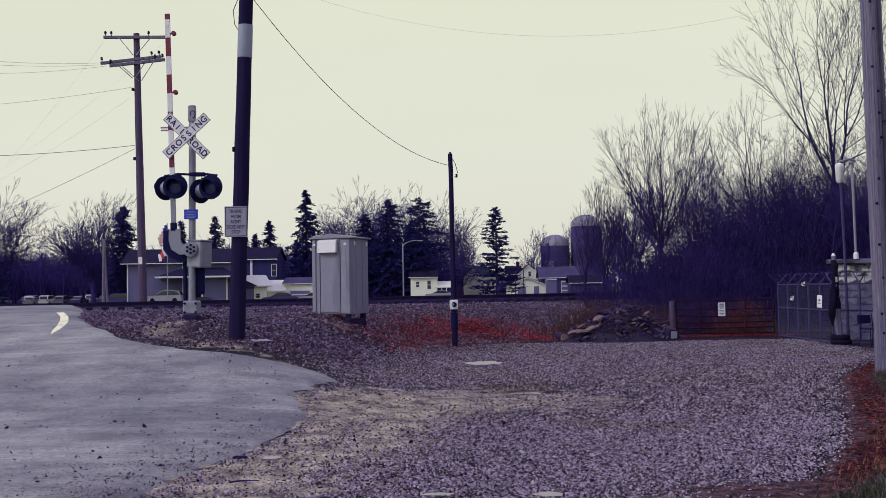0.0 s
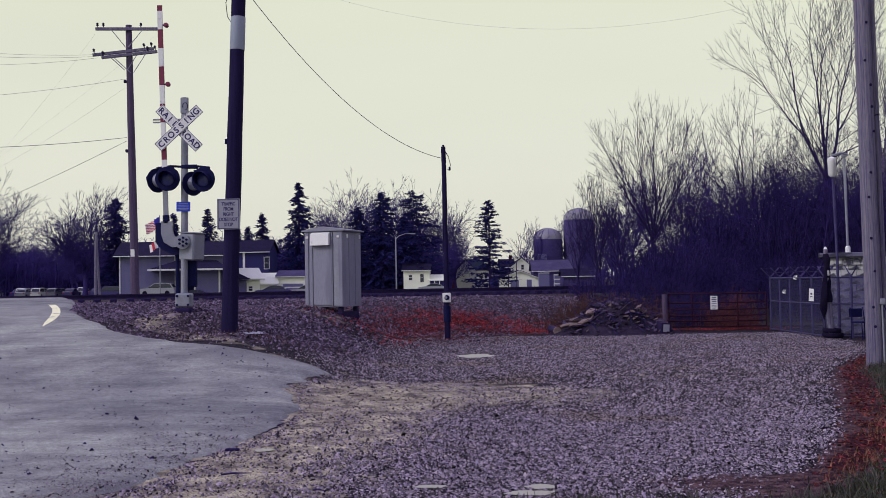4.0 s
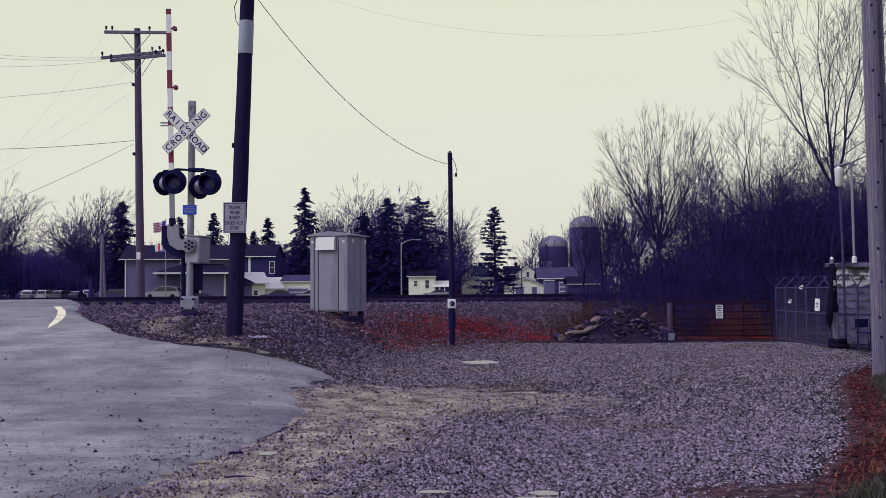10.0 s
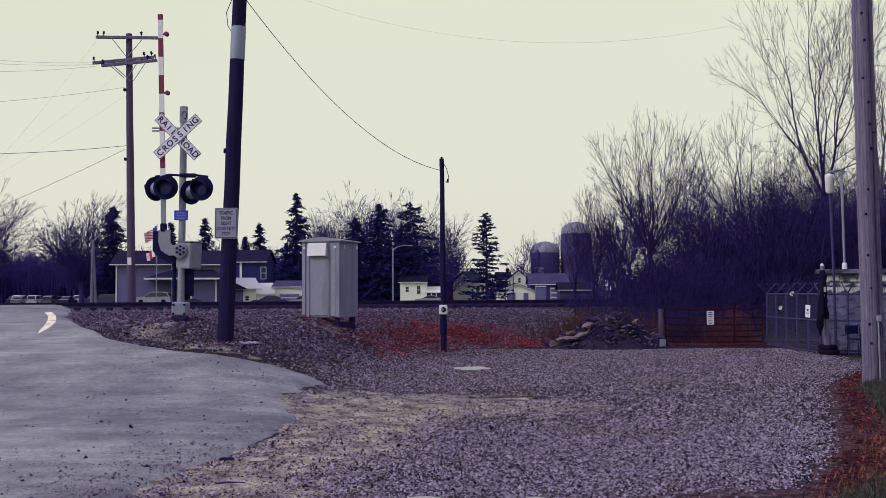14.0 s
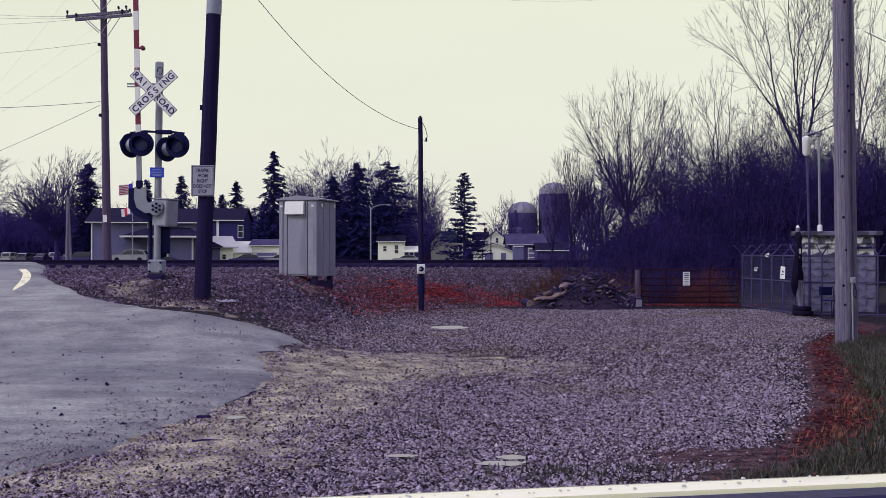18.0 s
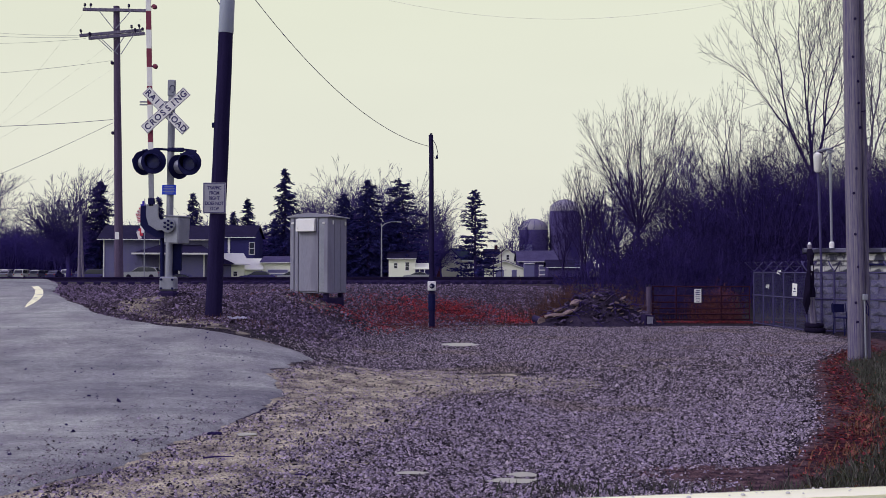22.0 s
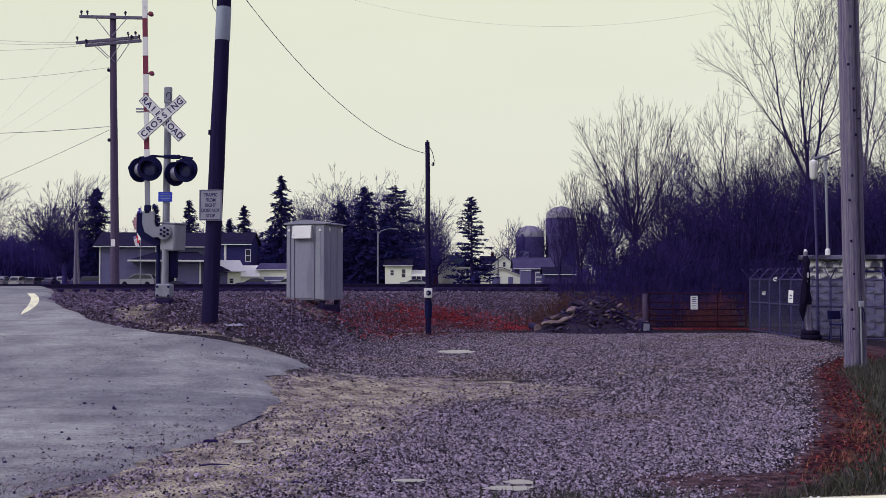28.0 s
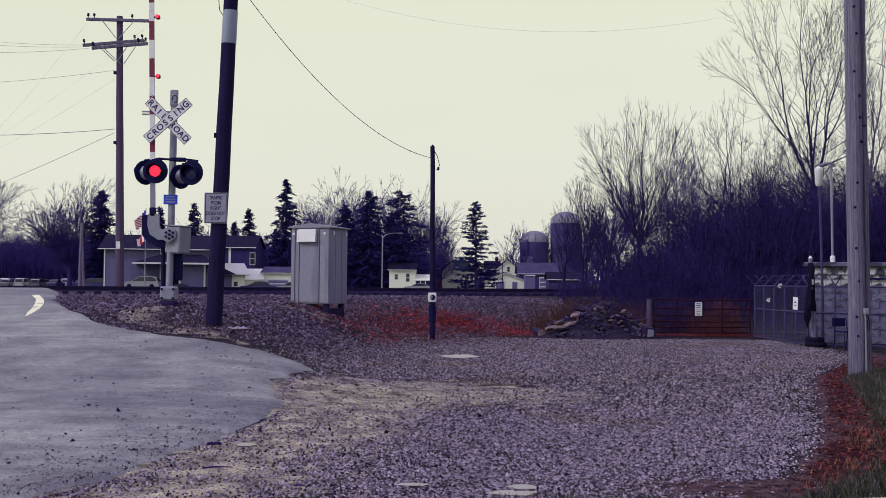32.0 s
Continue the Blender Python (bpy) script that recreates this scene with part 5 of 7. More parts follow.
def grey_hall():
    """The long grey hall with its hipped porch, turned a little away from the road."""
    t = house("hall", -38.76, 140.2, 10, 14.2, 14, 5.95, 7.85, M["siding"], M["roof"], "long grey-sided hall with a low dark shingle roof and porch", over=0.75)
    part("corner_trim", Solid().box(-7.06, -0.05, 2.95, 0.16, 0.08, 5.9), M["trim"], t)
    part("downspout", Solid().box(0.2, -0.10, 2.9, 0.22, 0.14, 5.8, c=0.02), M["trim"], t, "white downspout")
    # hipped porch roof, its top against the wall
    x0, x1, y0, ze, zt_ = -2.9, 7.6, -4.6, 3.95, 5.15
    s = Solid().add([(x0, y0, ze), (x1, y0, ze), (x1, 0, ze), (x0, 0, ze), (0.3, -0.02, zt_), (5.6, -0.02, zt_)],
                    [(0, 1, 5, 4), (1, 2, 5), (3, 0, 4), (2, 3, 4, 5), (3, 2, 1, 0)])
    roof = part("porch_roof", s, M["roof"], t, "dark hipped porch roof")
    part("fascia", Solid().box((x0 + x1) / 2, y0 - 0.03, ze - 0.08, x1 - x0 + 0.1, 0.08, 0.22), M["trim"], roof)
    part("fascia", Solid().box(x0 - 0.03, y0 / 2, ze - 0.08, 0.08, -y0, 0.22), M["trim"], roof)
    part("porch_wall", Solid().box(4.55, -3.0, 1.9, 3.0, 0.14, 3.8), M["siding"], t, "grey panelled wall under the porch")
    for x in (2.95, 6.15):
        part("porch_post", Solid().box(x, -3.1, 1.95, 0.22, 0.22, 3.9, c=0.02), M["trim"], t)
    part("door", Solid().box(2.1, -0.05, 1.1, 1.2, 0.10, 2.2, c=0.02), M["black"], t, "dark door under the porch")
    part("roof_vent", Solid().lathe([(0.75, 0), (0.7, 0.2), (0.4, 0.42), (0.0, 0.46)], 16, pose(-2.6, 3.9, 6.95)), M["siding"], t, "low domed roof vent", smooth=True)


grey_hall()
blue = house("town_house", -31.95, 160, 0, 4.6, 8, 6.85, 8.6, M["siding_dark"], M["roof"], "dark blue two-storey house with a white trimmed window", windows=((2.05, 5.05, 0.7, 1.75),), over=0.35)
part("corner_trim", Solid().box(-1.45, -0.06, 5.4, 0.35, 0.08, 2.7), M["trim"], blue)
small = house("small_house", -30.4, 149, 25, 3.1, 6, 2.75, 4.05, M["siding_white"], M["roof_pale"], "small white house with a pale metal roof and dark side porch", windows=((0.2, 1.2, 0.5, 0.6),), over=0.6)
part("side_roof", Solid().add([(-3.6, -1.6, 2.55), (-0.2, -1.9, 2.55), (-0.2, 0.6, 2.55), (-3.6, 0.6, 2.55), (-2.4, 0.3, 3.9)], [(0, 1, 4), (1, 2, 4), (2, 3, 4), (3, 0, 4), (3, 2, 1, 0)]), M["roof"], small, "dark hipped roof over the side porch")
part("side_wall", Solid().box(-1.9, -0.3, 1.25, 2.9, 0.12, 2.5), M["siding"], small)
house("garage_house", -28.0, 151, 12, 2.3, 5, 1.9, 3.3, M["siding_white"], M["roof_pale"], "low white outbuilding with a pale yellowish roof", over=0.3)
house("garage_house", -24.0, 152, 0, 5.9, 6, 2.85, 3.65, M["siding_white"], M["roof_grey"], "low white garage with a grey roof and wide door", doors=((-0.6, 3.4, 1.95),), over=0.25)
house("white_house", -7.4, 172, 0, 4.3, 6, 3.7, 4.7, M["siding_white"], M["roof"], "small white house under dark trees beside the track", windows=((0.9, 2.4, 0.55, 1.3), (-1.0, 2.5, 0.5, 0.8)), over=0.3)
# dark walls stand in for the shade inside this open porch
porch = house("porch_house", -4.0, 172, 0, 2.6, 4, 2.0, 2.8, M["siding_dark"], M["roof_pale"], "porch with walls darkened for its shade and white posts beside the white house", over=0.2)
for px in (-1.2, -0.4, 0.4, 1.2):
    part("porch_post", Solid().box(px, -0.62, 1.0, 0.12, 0.12, 2.0), M["trim"], porch)
part("porch_rail", Solid().box(0.0, -0.7, 0.75, 2.5, 0.06, 0.5), M["trim"], porch)
house("garage_house", 10.55, 190, 0, 6.9, 8, 2.15, 3.5, M["siding_white"], M["roof"], "white gabled garage with two doors", gable_front=True, over=0.3)
for x, w_, h_, mt in ((9.65, 1.5, 1.75, "siding"), (12.3, 0.9, 1.75, "siding")):
    whole("garage_door", Solid().box(0, 0, h_ / 2, w_, 0.06, h_, c=0.01).box(0, -0.02, h_ * 0.33, w_ * 0.92, 0.05, 0.04).box(0, -0.02, h_ * 0.66, w_ * 0.92, 0.05, 0.04), M[mt], pose(x, 189.95, 0.0), "closed grey garage door with two ribs", "door", "garage doors")
house("farm_house", 11.75, 204, 0, 4.0, 9, 4.4, 6.0, M["siding_white"], M["roof"], "white gabled farmhouse behind the garage", gable_front=True, windows=((0.2, 4.3, 0.45, 0.9),), over=0.25)
house("farm_house", 9.0, 206, 0, 2.6, 7, 4.4, 5.9, M["siding_dark"], M["roof"], "dark-roofed wing of the farmhouse with a chimney", chimney=0.9)
house("farm_house", 4.2, 205, 42, 3.2, 6, 3.9, 6.0, M["siding_white"], M["roof_green"], "white house with a dark green roof behind the pine", windows=((-0.6, 2.2, 0.7, 1.2), (0.8, 2.2, 0.7, 1.2)))
house("barn", 17.1, 196, 0, 7.2, 8, 3.5, 5.4, M["silo"], M["roof_grey"], "grey barn with a metal roof beside the silos", doors=((0.9, 1.4, 2.8),))
house("metal_shed", 14.9, 188, 0, 1.8, 3, 2.95, 3.1, M["siding"], M["roof_grey"], "pale sheet-metal shed beside the garage", over=0.05)
house("shed", 21.2, 190, 0, 5.4, 6, 2.4, 3.6, M["silo"], M["roof"], "dark open shed beside the silos")
house("far_house", -0.3, 230, 0, 4.2, 8, 3.3, 5.2, M["rust"], M["roof"], "dim brown house among bare trees", chimney=1.0)


def silo(x, y, r, h, dome_r, label, chute=0.0):
    t = thing("silo", pose(x, y, -0.2), label, "silo", "farm silos")
    part("barrel", Solid().lathe([(r, 0), (r, h), (r * 0.98, h)], 32), M["silo"], t, smooth=True)
    hoop = Solid().lathe([(r + 0.02, -0.05), (r + 0.05, 0), (r + 0.02, 0.05)], 32).mesh("hoop", M["silo"])
    for k in range(int(h / 0.9)):
        part("hoop", hoop, None, t, m=pose(0, 0, 0.5 + k * 0.9))
    prof = [(r * 1.01, h)] + [(dome_r * math.cos(a), h + 0.15 + dome_r * 0.72 * math.sin(a)) for a in np.linspace(0, radians(84), 8)] + [(0, h + 0.15 + dome_r * 0.73)]
    part("dome", Solid().lathe(prof, 32), M["dome"], t, "pale metal dome roof", smooth=True)
    rib = Solid()
    for k in range(12):
        a = radians(30 * k)
        rib.tube([((p[0] + 0.02) * math.cos(a), (p[0] + 0.02) * math.sin(a), p[1]) for p in prof[1:]], 0.05, 4)
    part("dome_ribs", rib, M["silo"], t)
    if chute:
        part("chute", Solid().box(-r * 0.6, -r * 0.9, h * 0.75, 0.35, 0.35, h * 0.6), M["silo"], t)
        part("platform", Solid().box(-r * 0.55, -r * 1.05, h * 0.62, 2.2, 0.8, 1.6, c=0.05), M["siding"], t)


silo(18.4, 221, 3.05, 10.4, 3.05, "squat grey silo with a pale dome", chute=1.0)
silo(25.0, 221, 3.2, 14.4, 3.2, "tall grey concrete silo with a pale dome")


# ---- parked vehicles ----
def parked_car(m, paint, label, L=4.5, H=1.5, suv=False):
    t = thing("parked_car", m, label, "car", "parked cars")
    h0 = 0.28
    roof_back = 0.42 if suv else 0.30
    prof = [(-L / 2, h0), (L / 2, h0), (L / 2, 0.72), (L / 2 - 0.12, 0.86), (L / 2 - 1.0, 0.95), (-L / 2 + 0.35, 0.98), (-L / 2, 0.9)]
    part("body", Solid().prism(prof, -0.86, 0.86), paint, t)
    cab = [(-L / 2 + (0.12 if suv else 0.75), 0.97), (L / 2 - 1.05, 0.94), (L / 2 - 1.55, 1.2), (L / 2 - 2.0, H - 0.05), (L / 2 - 2.5, H), (-L / 2 + (1.0 if suv else 1.6), H - 0.02), (-L / 2 + (0.42 if suv else 1.15), H - 0.14)]
    part("cabin", Solid().prism(cab, -0.74, 0.74), paint, t)
    gl = [(x * 0.93 - 0.03, 0.97 + (z - 0.97) * 0.86 + 0.02) for x, z in cab]
    for y in (-0.745, 0.745):
        part("side_glass", Solid().prism(gl, y - 0.01, y + 0.01), M["glass"], t)
    part("pillar", Solid().box(0.0, -0.76, 1.2, 0.07, 0.012, 0.42), paint, t)
    back = (-L / 2 + (0.12 if suv else 0.75), -L / 2 + (0.40 if suv else 1.12))
    for nm, xa, xb, za, zb, o in (("windscreen", L / 2 - 1.12, L / 2 - 1.95, 0.98, H - 0.09, 0.02), ("rear_window", back[0], back[1], 1.02, H - 0.17, -0.02)):
        part(nm, Solid().add([(xa + o, -0.64, za), (xa + o, 0.64, za), (xb + o, 0.60, zb), (xb + o, -0.60, zb), (xa - o, -0.64, za), (xa - o, 0.64, za), (xb - o, 0.60, zb), (xb - o, -0.60, zb)], [(0, 1, 2, 3), (7, 6, 5, 4), (0, 4, 5, 1), (3, 2, 6, 7), (0, 3, 7, 4), (1, 5, 6, 2)]), M["glass"], t)
    part("grille", Solid().box(L / 2 + 0.01, 0, 0.55, 0.05, 1.1, 0.2, c=0.02), M["black"], t)
    part("bumper", Solid().box(L / 2 + 0.01, 0, 0.33, 0.08, 1.66, 0.14, c=0.03), M["black"], t)
    wm = Solid().lathe([(0.2, -0.1), (0.30, -0.1), (0.32, -0.07), (0.32, 0.07), (0.30, 0.1), (0.2, 0.1)], 20, pose(0, 0, 0, 90)).mesh("wheel", M["tyre"])
    rm = Solid().lathe([(0.2, -0.06), (0.19, 0.07), (0.05, 0.09), (0.0, 0.09)], 16, pose(0, 0, 0, 90)).mesh("rim", M["galv"])
    for x in (-L / 2 + 0.85, L / 2 - 0.9):
        for y in (-0.78, 0.78):
            wh = part("wheel", wm, None, t, m=pose(x, y, 0.32))
            part("rim", rm, None, wh)
    for y in (-0.62, 0.62):
        part("headlight", Solid().box(L / 2 - 0.03, y, 0.74, 0.1, 0.32, 0.14, c=0.02), M["trim"], t)
    for y in (-0.7, 0.7):
        part("tail_light", Solid().box(-L / 2 + 0.02, y, 0.82, 0.08, 0.2, 0.2, c=0.02), M["tail_red"], t)
    return t


silver = material("silver_paint", (0.24, 0.25, 0.30), (0.32, 0.33, 0.38), 0.35, metal=0.3, scale=1, fine=9, bump=0, coat=0.5)
pale_paint = material("pale_paint", (0.62, 0.63, 0.62), (0.72, 0.73, 0.70), 0.35, scale=1, fine=9, bump=0, coat=0.5)
navy = material("dark_paint", (0.02, 0.02, 0.035), (0.03, 0.03, 0.05), 0.35, scale=1, fine=9, bump=0, coat=0.5)
grey_paint = material("grey_paint", (0.14, 0.15, 0.17), (0.19, 0.20, 0.22), 0.35, metal=0.2, scale=1, fine=9, bump=0, coat=0.5)


def park(x, y, turn, up=0.0):
    return pose(x, y, float(land(x, y)) + up, 0, 0, turn)


parked_car(park(-38.6, 132, 180, 0.45), silver, "silver hatchback parked before the grey hall", 4.6, 1.6, suv=True)
parked_car(park(-33.8, 134, 0, -0.25), navy, "dark car parked before the grey hall", 4.4, 1.4)
parked_car(park(-25.3, 140, 182, 0.0), navy, "dark saloon parked beyond the track", 4.8, 1.5)
parked_car(park(-21.4, 144, 178, 0.0), silver, "silver car parked by the white garage", 4.6, 1.5)
parked_car(park(-4.4, 160, 178), silver, "pale car parked by the white house", 4.4, 1.4)
row = [parked_car(park(-76, 180, 95), silver, "silver car parked in a far row", 4.5, 1.5),
       parked_car(park(-73.2, 180, 92), pale_paint, "white car parked in a far row", 4.6, 1.7, suv=True),
       parked_car(park(-70.4, 180, 88), grey_paint, "grey car parked in a far row", 4.6, 1.6, suv=True),
       parked_car(park(-67.6, 180, 90), navy, "dark car parked in a far row", 4.5, 1.5)]
rnd = random.Random(21)
for k in range(12):
    x, y = -86 + k * 2.1 + rnd.uniform(-0.3, 0.3), 190 + 6 * (k % 3) + rnd.uniform(-2, 2)
    copy_thing(row[rnd.choice((0, 1, 1, 2, 3, 0))], park(x, y, rnd.choice((90, 270)) + rnd.uniform(-25, 25)))
parked_car(park(-56, 165, 178), navy, "dark pickup-sized car parked by the far trees", 5.2, 1.8, suv=True)

# leaning stub pole and its twin by the road
for x, y, h, lean, r in ((-24.7, 70, 5.3, 0.8, 0.11), (-24.45, 70.3, 5.0, -3.0, 0.09)):
    t = thing("stub_pole", pose(x, y, float(land(x, y)) - 0.1, 0, lean, 0), "short weathered wooden pole by the road", "pole", "stub poles")
    part("pole", tapered_pole(h, r, r * 0.8, 10, seed=9), M["pole_grey"], t, smooth=True)
t = thing("street_lamp", pose(-10.3, 165, 0, 0, 0, 0), "slim grey street lamp with a curved arm among far trees", "street lamp")
part("pole", tapered_pole(8.9, 0.12, 0.09, 8, seed=1), M["galv"], t)
part("arm", Solid().tube([(0, 0, 8.5), (0.5, 0, 9.0), (1.5, 0, 9.3), (2.6, 0, 9.3)], [0.07, 0.06, 0.05, 0.05], 8), M["galv"], t)
part("lamp_head", Solid().box(2.8, 0, 9.28, 0.7, 0.3, 0.16, c=0.05), M["galv"], t, "grey street lamp head")
for x, y, h in ((8.1, 180, 5.3), (9.6, 182, 5.0), (26.5, 160, 4.5)):
    t = thing("street_pole", pose(x, y, 0), "slim pole by the farm", "pole")
    part("pole", tapered_pole(h, 0.1, 0.08, 8, seed=2), M["pole_far"], t)


# ---- trees ----
def bars(name, A, B, RA, RB, mat):
    """One mesh of many three-sided tapering bars from A to B."""
    d = B - A
    d = d / np.maximum(np.linalg.norm(d, axis=1), 1e-6)[:, None]
    u = np.cross(d, np.array([0.3, 0.9, 0.2]))
    u = u / np.maximum(np.linalg.norm(u, axis=1), 1e-6)[:, None]
    v = np.cross(d, u)
    ring = [p + rad[:, None] * (u * math.cos(a) + v * math.sin(a)) for p, rad in ((A, RA), (B, RB)) for a in (0, 2.094, 4.189)]
    i = np.arange(len(A))[:, None] * 6
    Fc = np.concatenate([np.c_[i, i + 1, i + 4, i + 3], np.c_[i + 1, i + 2, i + 5, i + 4], np.c_[i + 2, i, i + 3, i + 5]])
    return cloud(name, np.stack(ring, 1).reshape(-1, 3), Fc, mat)


def grow(segs, rnd, p, d, length, r, depth, fork, rise, bend, twig, min_r, steps=3):
    """A limb that bends, sends out twigs and forks at its end."""
    for k in range(steps):
        d = (d + Vector((rnd.gauss(0, bend), rnd.gauss(0, bend), rnd.gauss(0, bend * 0.5) + rise))).normalized()
        q_ = p + d * (length / steps)
        r1 = max(min_r, r * 0.90)
        segs.append((*p, *q_, r, r1))
        p, r = q_, r1
        if depth > 1 and rnd.random() < twig:
            side = Matrix.Rotation(rnd.uniform(0, 6.28), 3, d) @ d.orthogonal().normalized()
            a = rnd.uniform(0.5, 1.0)
            grow(segs, rnd, p, d * math.cos(a) + side * math.sin(a), length * rnd.uniform(0.45, 0.75), max(min_r, r * 0.38), max(0, depth - rnd.choice((2, 3, 3))), fork, rise, bend * 1.2, twig, min_r, 2)
    if depth <= 0:
        for k in range(3):
            side = Matrix.Rotation(rnd.uniform(0, 6.28), 3, d) @ d.orthogonal().normalized()
            a = rnd.uniform(0.1, 0.75)
            q_ = p + (d * math.cos(a) + side * math.sin(a)) * length * rnd.uniform(0.4, 0.9)
            segs.append((*p, *q_, min_r, min_r * 0.6))
        return
    turn = rnd.uniform(0, 6.28)
    count = 3 if rnd.random() < 0.3 else 2
    for k in range(count):
        side = Matrix.Rotation(turn + k * 6.28 / count + rnd.uniform(-0.4, 0.4), 3, d) @ d.orthogonal().normalized()
        a = fork * (rnd.uniform(0.25, 0.6) if k == 0 else rnd.uniform(0.8, 1.35))
        f = rnd.uniform(0.80, 0.95) if k == 0 else rnd.uniform(0.62, 0.85)
        grow(segs, rnd, p, d * math.cos(a) + side * math.sin(a), length * f, max(min_r, r * (0.82 if k == 0 else 0.62)), depth - 1, fork, rise, bend, twig, min_r, 3 if depth > 2 else 2)


def bare_tree(m, h, width, seed, label, leans, trunk=0.3, r=0.15, depth=5, fork=0.42, rise=0.05, bend=0.09, twig=0.45, min_r=0.006, first=0.26, mat="bark", name="tree"):
    """A leafless tree. leans: where each main limb heads (x, y) for every metre it rises, and its length as a share."""
    rnd = random.Random(seed)
    t = thing(name, m, label, "tree", "bare trees")
    segs = []
    fork_at = Vector((rnd.gauss(0, 0.01) * h, 0, trunk * h))
    for lx, ly, f in leans:
        start = fork_at * (rnd.uniform(0.82, 1.0) if trunk > 0.12 else 1.0)
        if trunk <= 0.12:
            start = start + Vector((lx * 0.25, ly * 0.25, 0))
        grow(segs, rnd, start, Vector((lx, ly, 1)).normalized(), h * first * f, r * (0.62 if trunk > 0.12 else 1.0) * math.sqrt(f), depth, fork, rise, bend, twig, min_r, 4)
    S = np.array(segs)
    top = np.percentile(S[:, 5], 99.6)
    wide = np.percentile(np.abs(S[:, 3] - np.median(S[:, 3])), 98)
    fx, fz = max(0.5, min(1.3, width / 2 / wide)), h / top
    A, B = S[:, 0:3] * (fx, fx, fz), S[:, 3:6] * (fx, fx, fz)
    foot = fork_at * fz
    tr = Solid().tube([(0, 0, -0.2), (0.02 * h * 0.3, 0, foot.z * 0.35), (foot.x * fx, 0, foot.z * 0.75), (foot.x * fx, 0, foot.z * 1.02)], [r * 1.5, r * 1.1, r, r * 0.8], 10)
    part("trunk", tr, M[mat], t, smooth=True)
    part("crown", bars("crown", A, B, S[:, 6], S[:, 7], M[mat]), None, t, "leafless crown of forking limbs and fine twigs")
    return t


def fan_of(n, spread_, seed, lo=0.75):
    g = random.Random(seed)
    out = []
    for k in range(n):
        a, q_ = 2.4 * k + g.uniform(-0.3, 0.3), spread_ * math.sqrt((k + 0.4) / n)
        out.append((math.cos(a) * q_, math.sin(a) * q_, g.uniform(lo, 1.0) / math.sqrt(1 + q_ * q_)))
    return out


# roadside trees right of the track
bare_tree(on(8.9, 48), 8.9, 5.2, 12, "leafless tree fanning out in many upright stems", fan_of(12, 0.95, 3, 0.95), trunk=0.30, r=0.11, depth=4, fork=0.30, rise=0.035, bend=0.05, twig=0.75, min_r=0.006, first=0.22)
bare_tree(on(14.3, 52), 9.9, 4.0, 19, "leafless tree with crooked limbs leaning out", ((-1.2, 0.1, 1.0), (-0.6, -0.2, 1.0), (0.0, 0.3, 1.0), (0.5, 0.0, 0.9), (-1.8, 0.1, 0.9)), trunk=0.42, r=0.11, depth=4, fork=0.5, rise=0.06, bend=0.13, twig=0.5, min_r=0.006, first=0.22)
bare_tree(on(16.0, 54), 8.6, 2.9, 20, "small leafless tree with crooked limbs", fan_of(4, 0.6, 6), trunk=0.42, r=0.09, depth=4, fork=0.55, rise=0.05, bend=0.15, twig=0.5, min_r=0.006, first=0.2)
bare_tree(on(17.4, 50), 15.6, 4.8, 23, "tall leafless tree forking into steep limbs", ((-0.36, 0.1, 1.05), (-0.15, -0.25, 1.1), (0.06, 0.3, 1.0), (0.22, 0.1, 1.05), (-1.6, 0.1, 0.34), (0.9, 0.1, 0.4)), trunk=0.50, r=0.17, depth=5, fork=0.36, rise=0.05, bend=0.09, twig=0.55, min_r=0.007, first=0.25)
bare_tree(on(21.1, 52), 15.5, 4.4, 29, "tall thin pale-barked leafless tree at the wood's rim", ((-0.2, 0.1, 1.0), (0.15, 0.1, 1.1), (0.35, -0.1, 0.8), (-0.5, 0, 0.6)), trunk=0.5, r=0.13, depth=4, fork=0.42, twig=0.6, mat="bark_pale", first=0.22)
for x, y, h, seed in ((12.3, 55, 7.4, 31), (19.3, 56, 8.6, 37), (23.6, 55, 9.6, 38), (7.0, 46, 4.6, 41), (11.2, 58, 7.0, 43), (18.2, 57, 8.0, 44), (25.0, 54, 12.0, 45), (6.0, 46.5, 5.4, 46), (5.3, 47.5, 3.4, 47), (6.5, 49, 4.6, 48)):
    bare_tree(on(x, y), h, h * 0.5, seed, "small crooked leafless tree in the wood", fan_of(5, 0.6, seed), trunk=0.22, r=0.07, depth=4, fork=0.5, rise=0.05, bend=0.14, twig=0.5, min_r=0.006, first=0.26)

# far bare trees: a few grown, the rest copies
far_kw = dict(trunk=0.2, r=0.36, depth=5, fork=0.46, rise=0.02, bend=0.12, twig=0.6, min_r=0.026, first=0.20, mat="bark_far_hazed")
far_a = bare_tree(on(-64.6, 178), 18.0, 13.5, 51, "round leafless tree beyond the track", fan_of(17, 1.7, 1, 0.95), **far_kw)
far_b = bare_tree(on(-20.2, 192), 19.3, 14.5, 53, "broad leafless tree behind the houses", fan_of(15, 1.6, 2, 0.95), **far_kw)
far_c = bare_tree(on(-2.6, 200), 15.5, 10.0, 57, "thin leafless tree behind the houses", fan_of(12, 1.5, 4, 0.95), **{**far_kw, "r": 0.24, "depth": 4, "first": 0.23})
for src, x, y, turn in ((far_b, -81.5, 178, 110), (far_b, -13.5, 198, 120), (far_b, -8.0, 203, 200), (far_c, -25.5, 195, 33),
                        (far_c, 31, 215, 100), (far_c, 27, 165, 60), (far_c, 33, 150, 10)):
    copy_thing(src, on(x, y, turn))
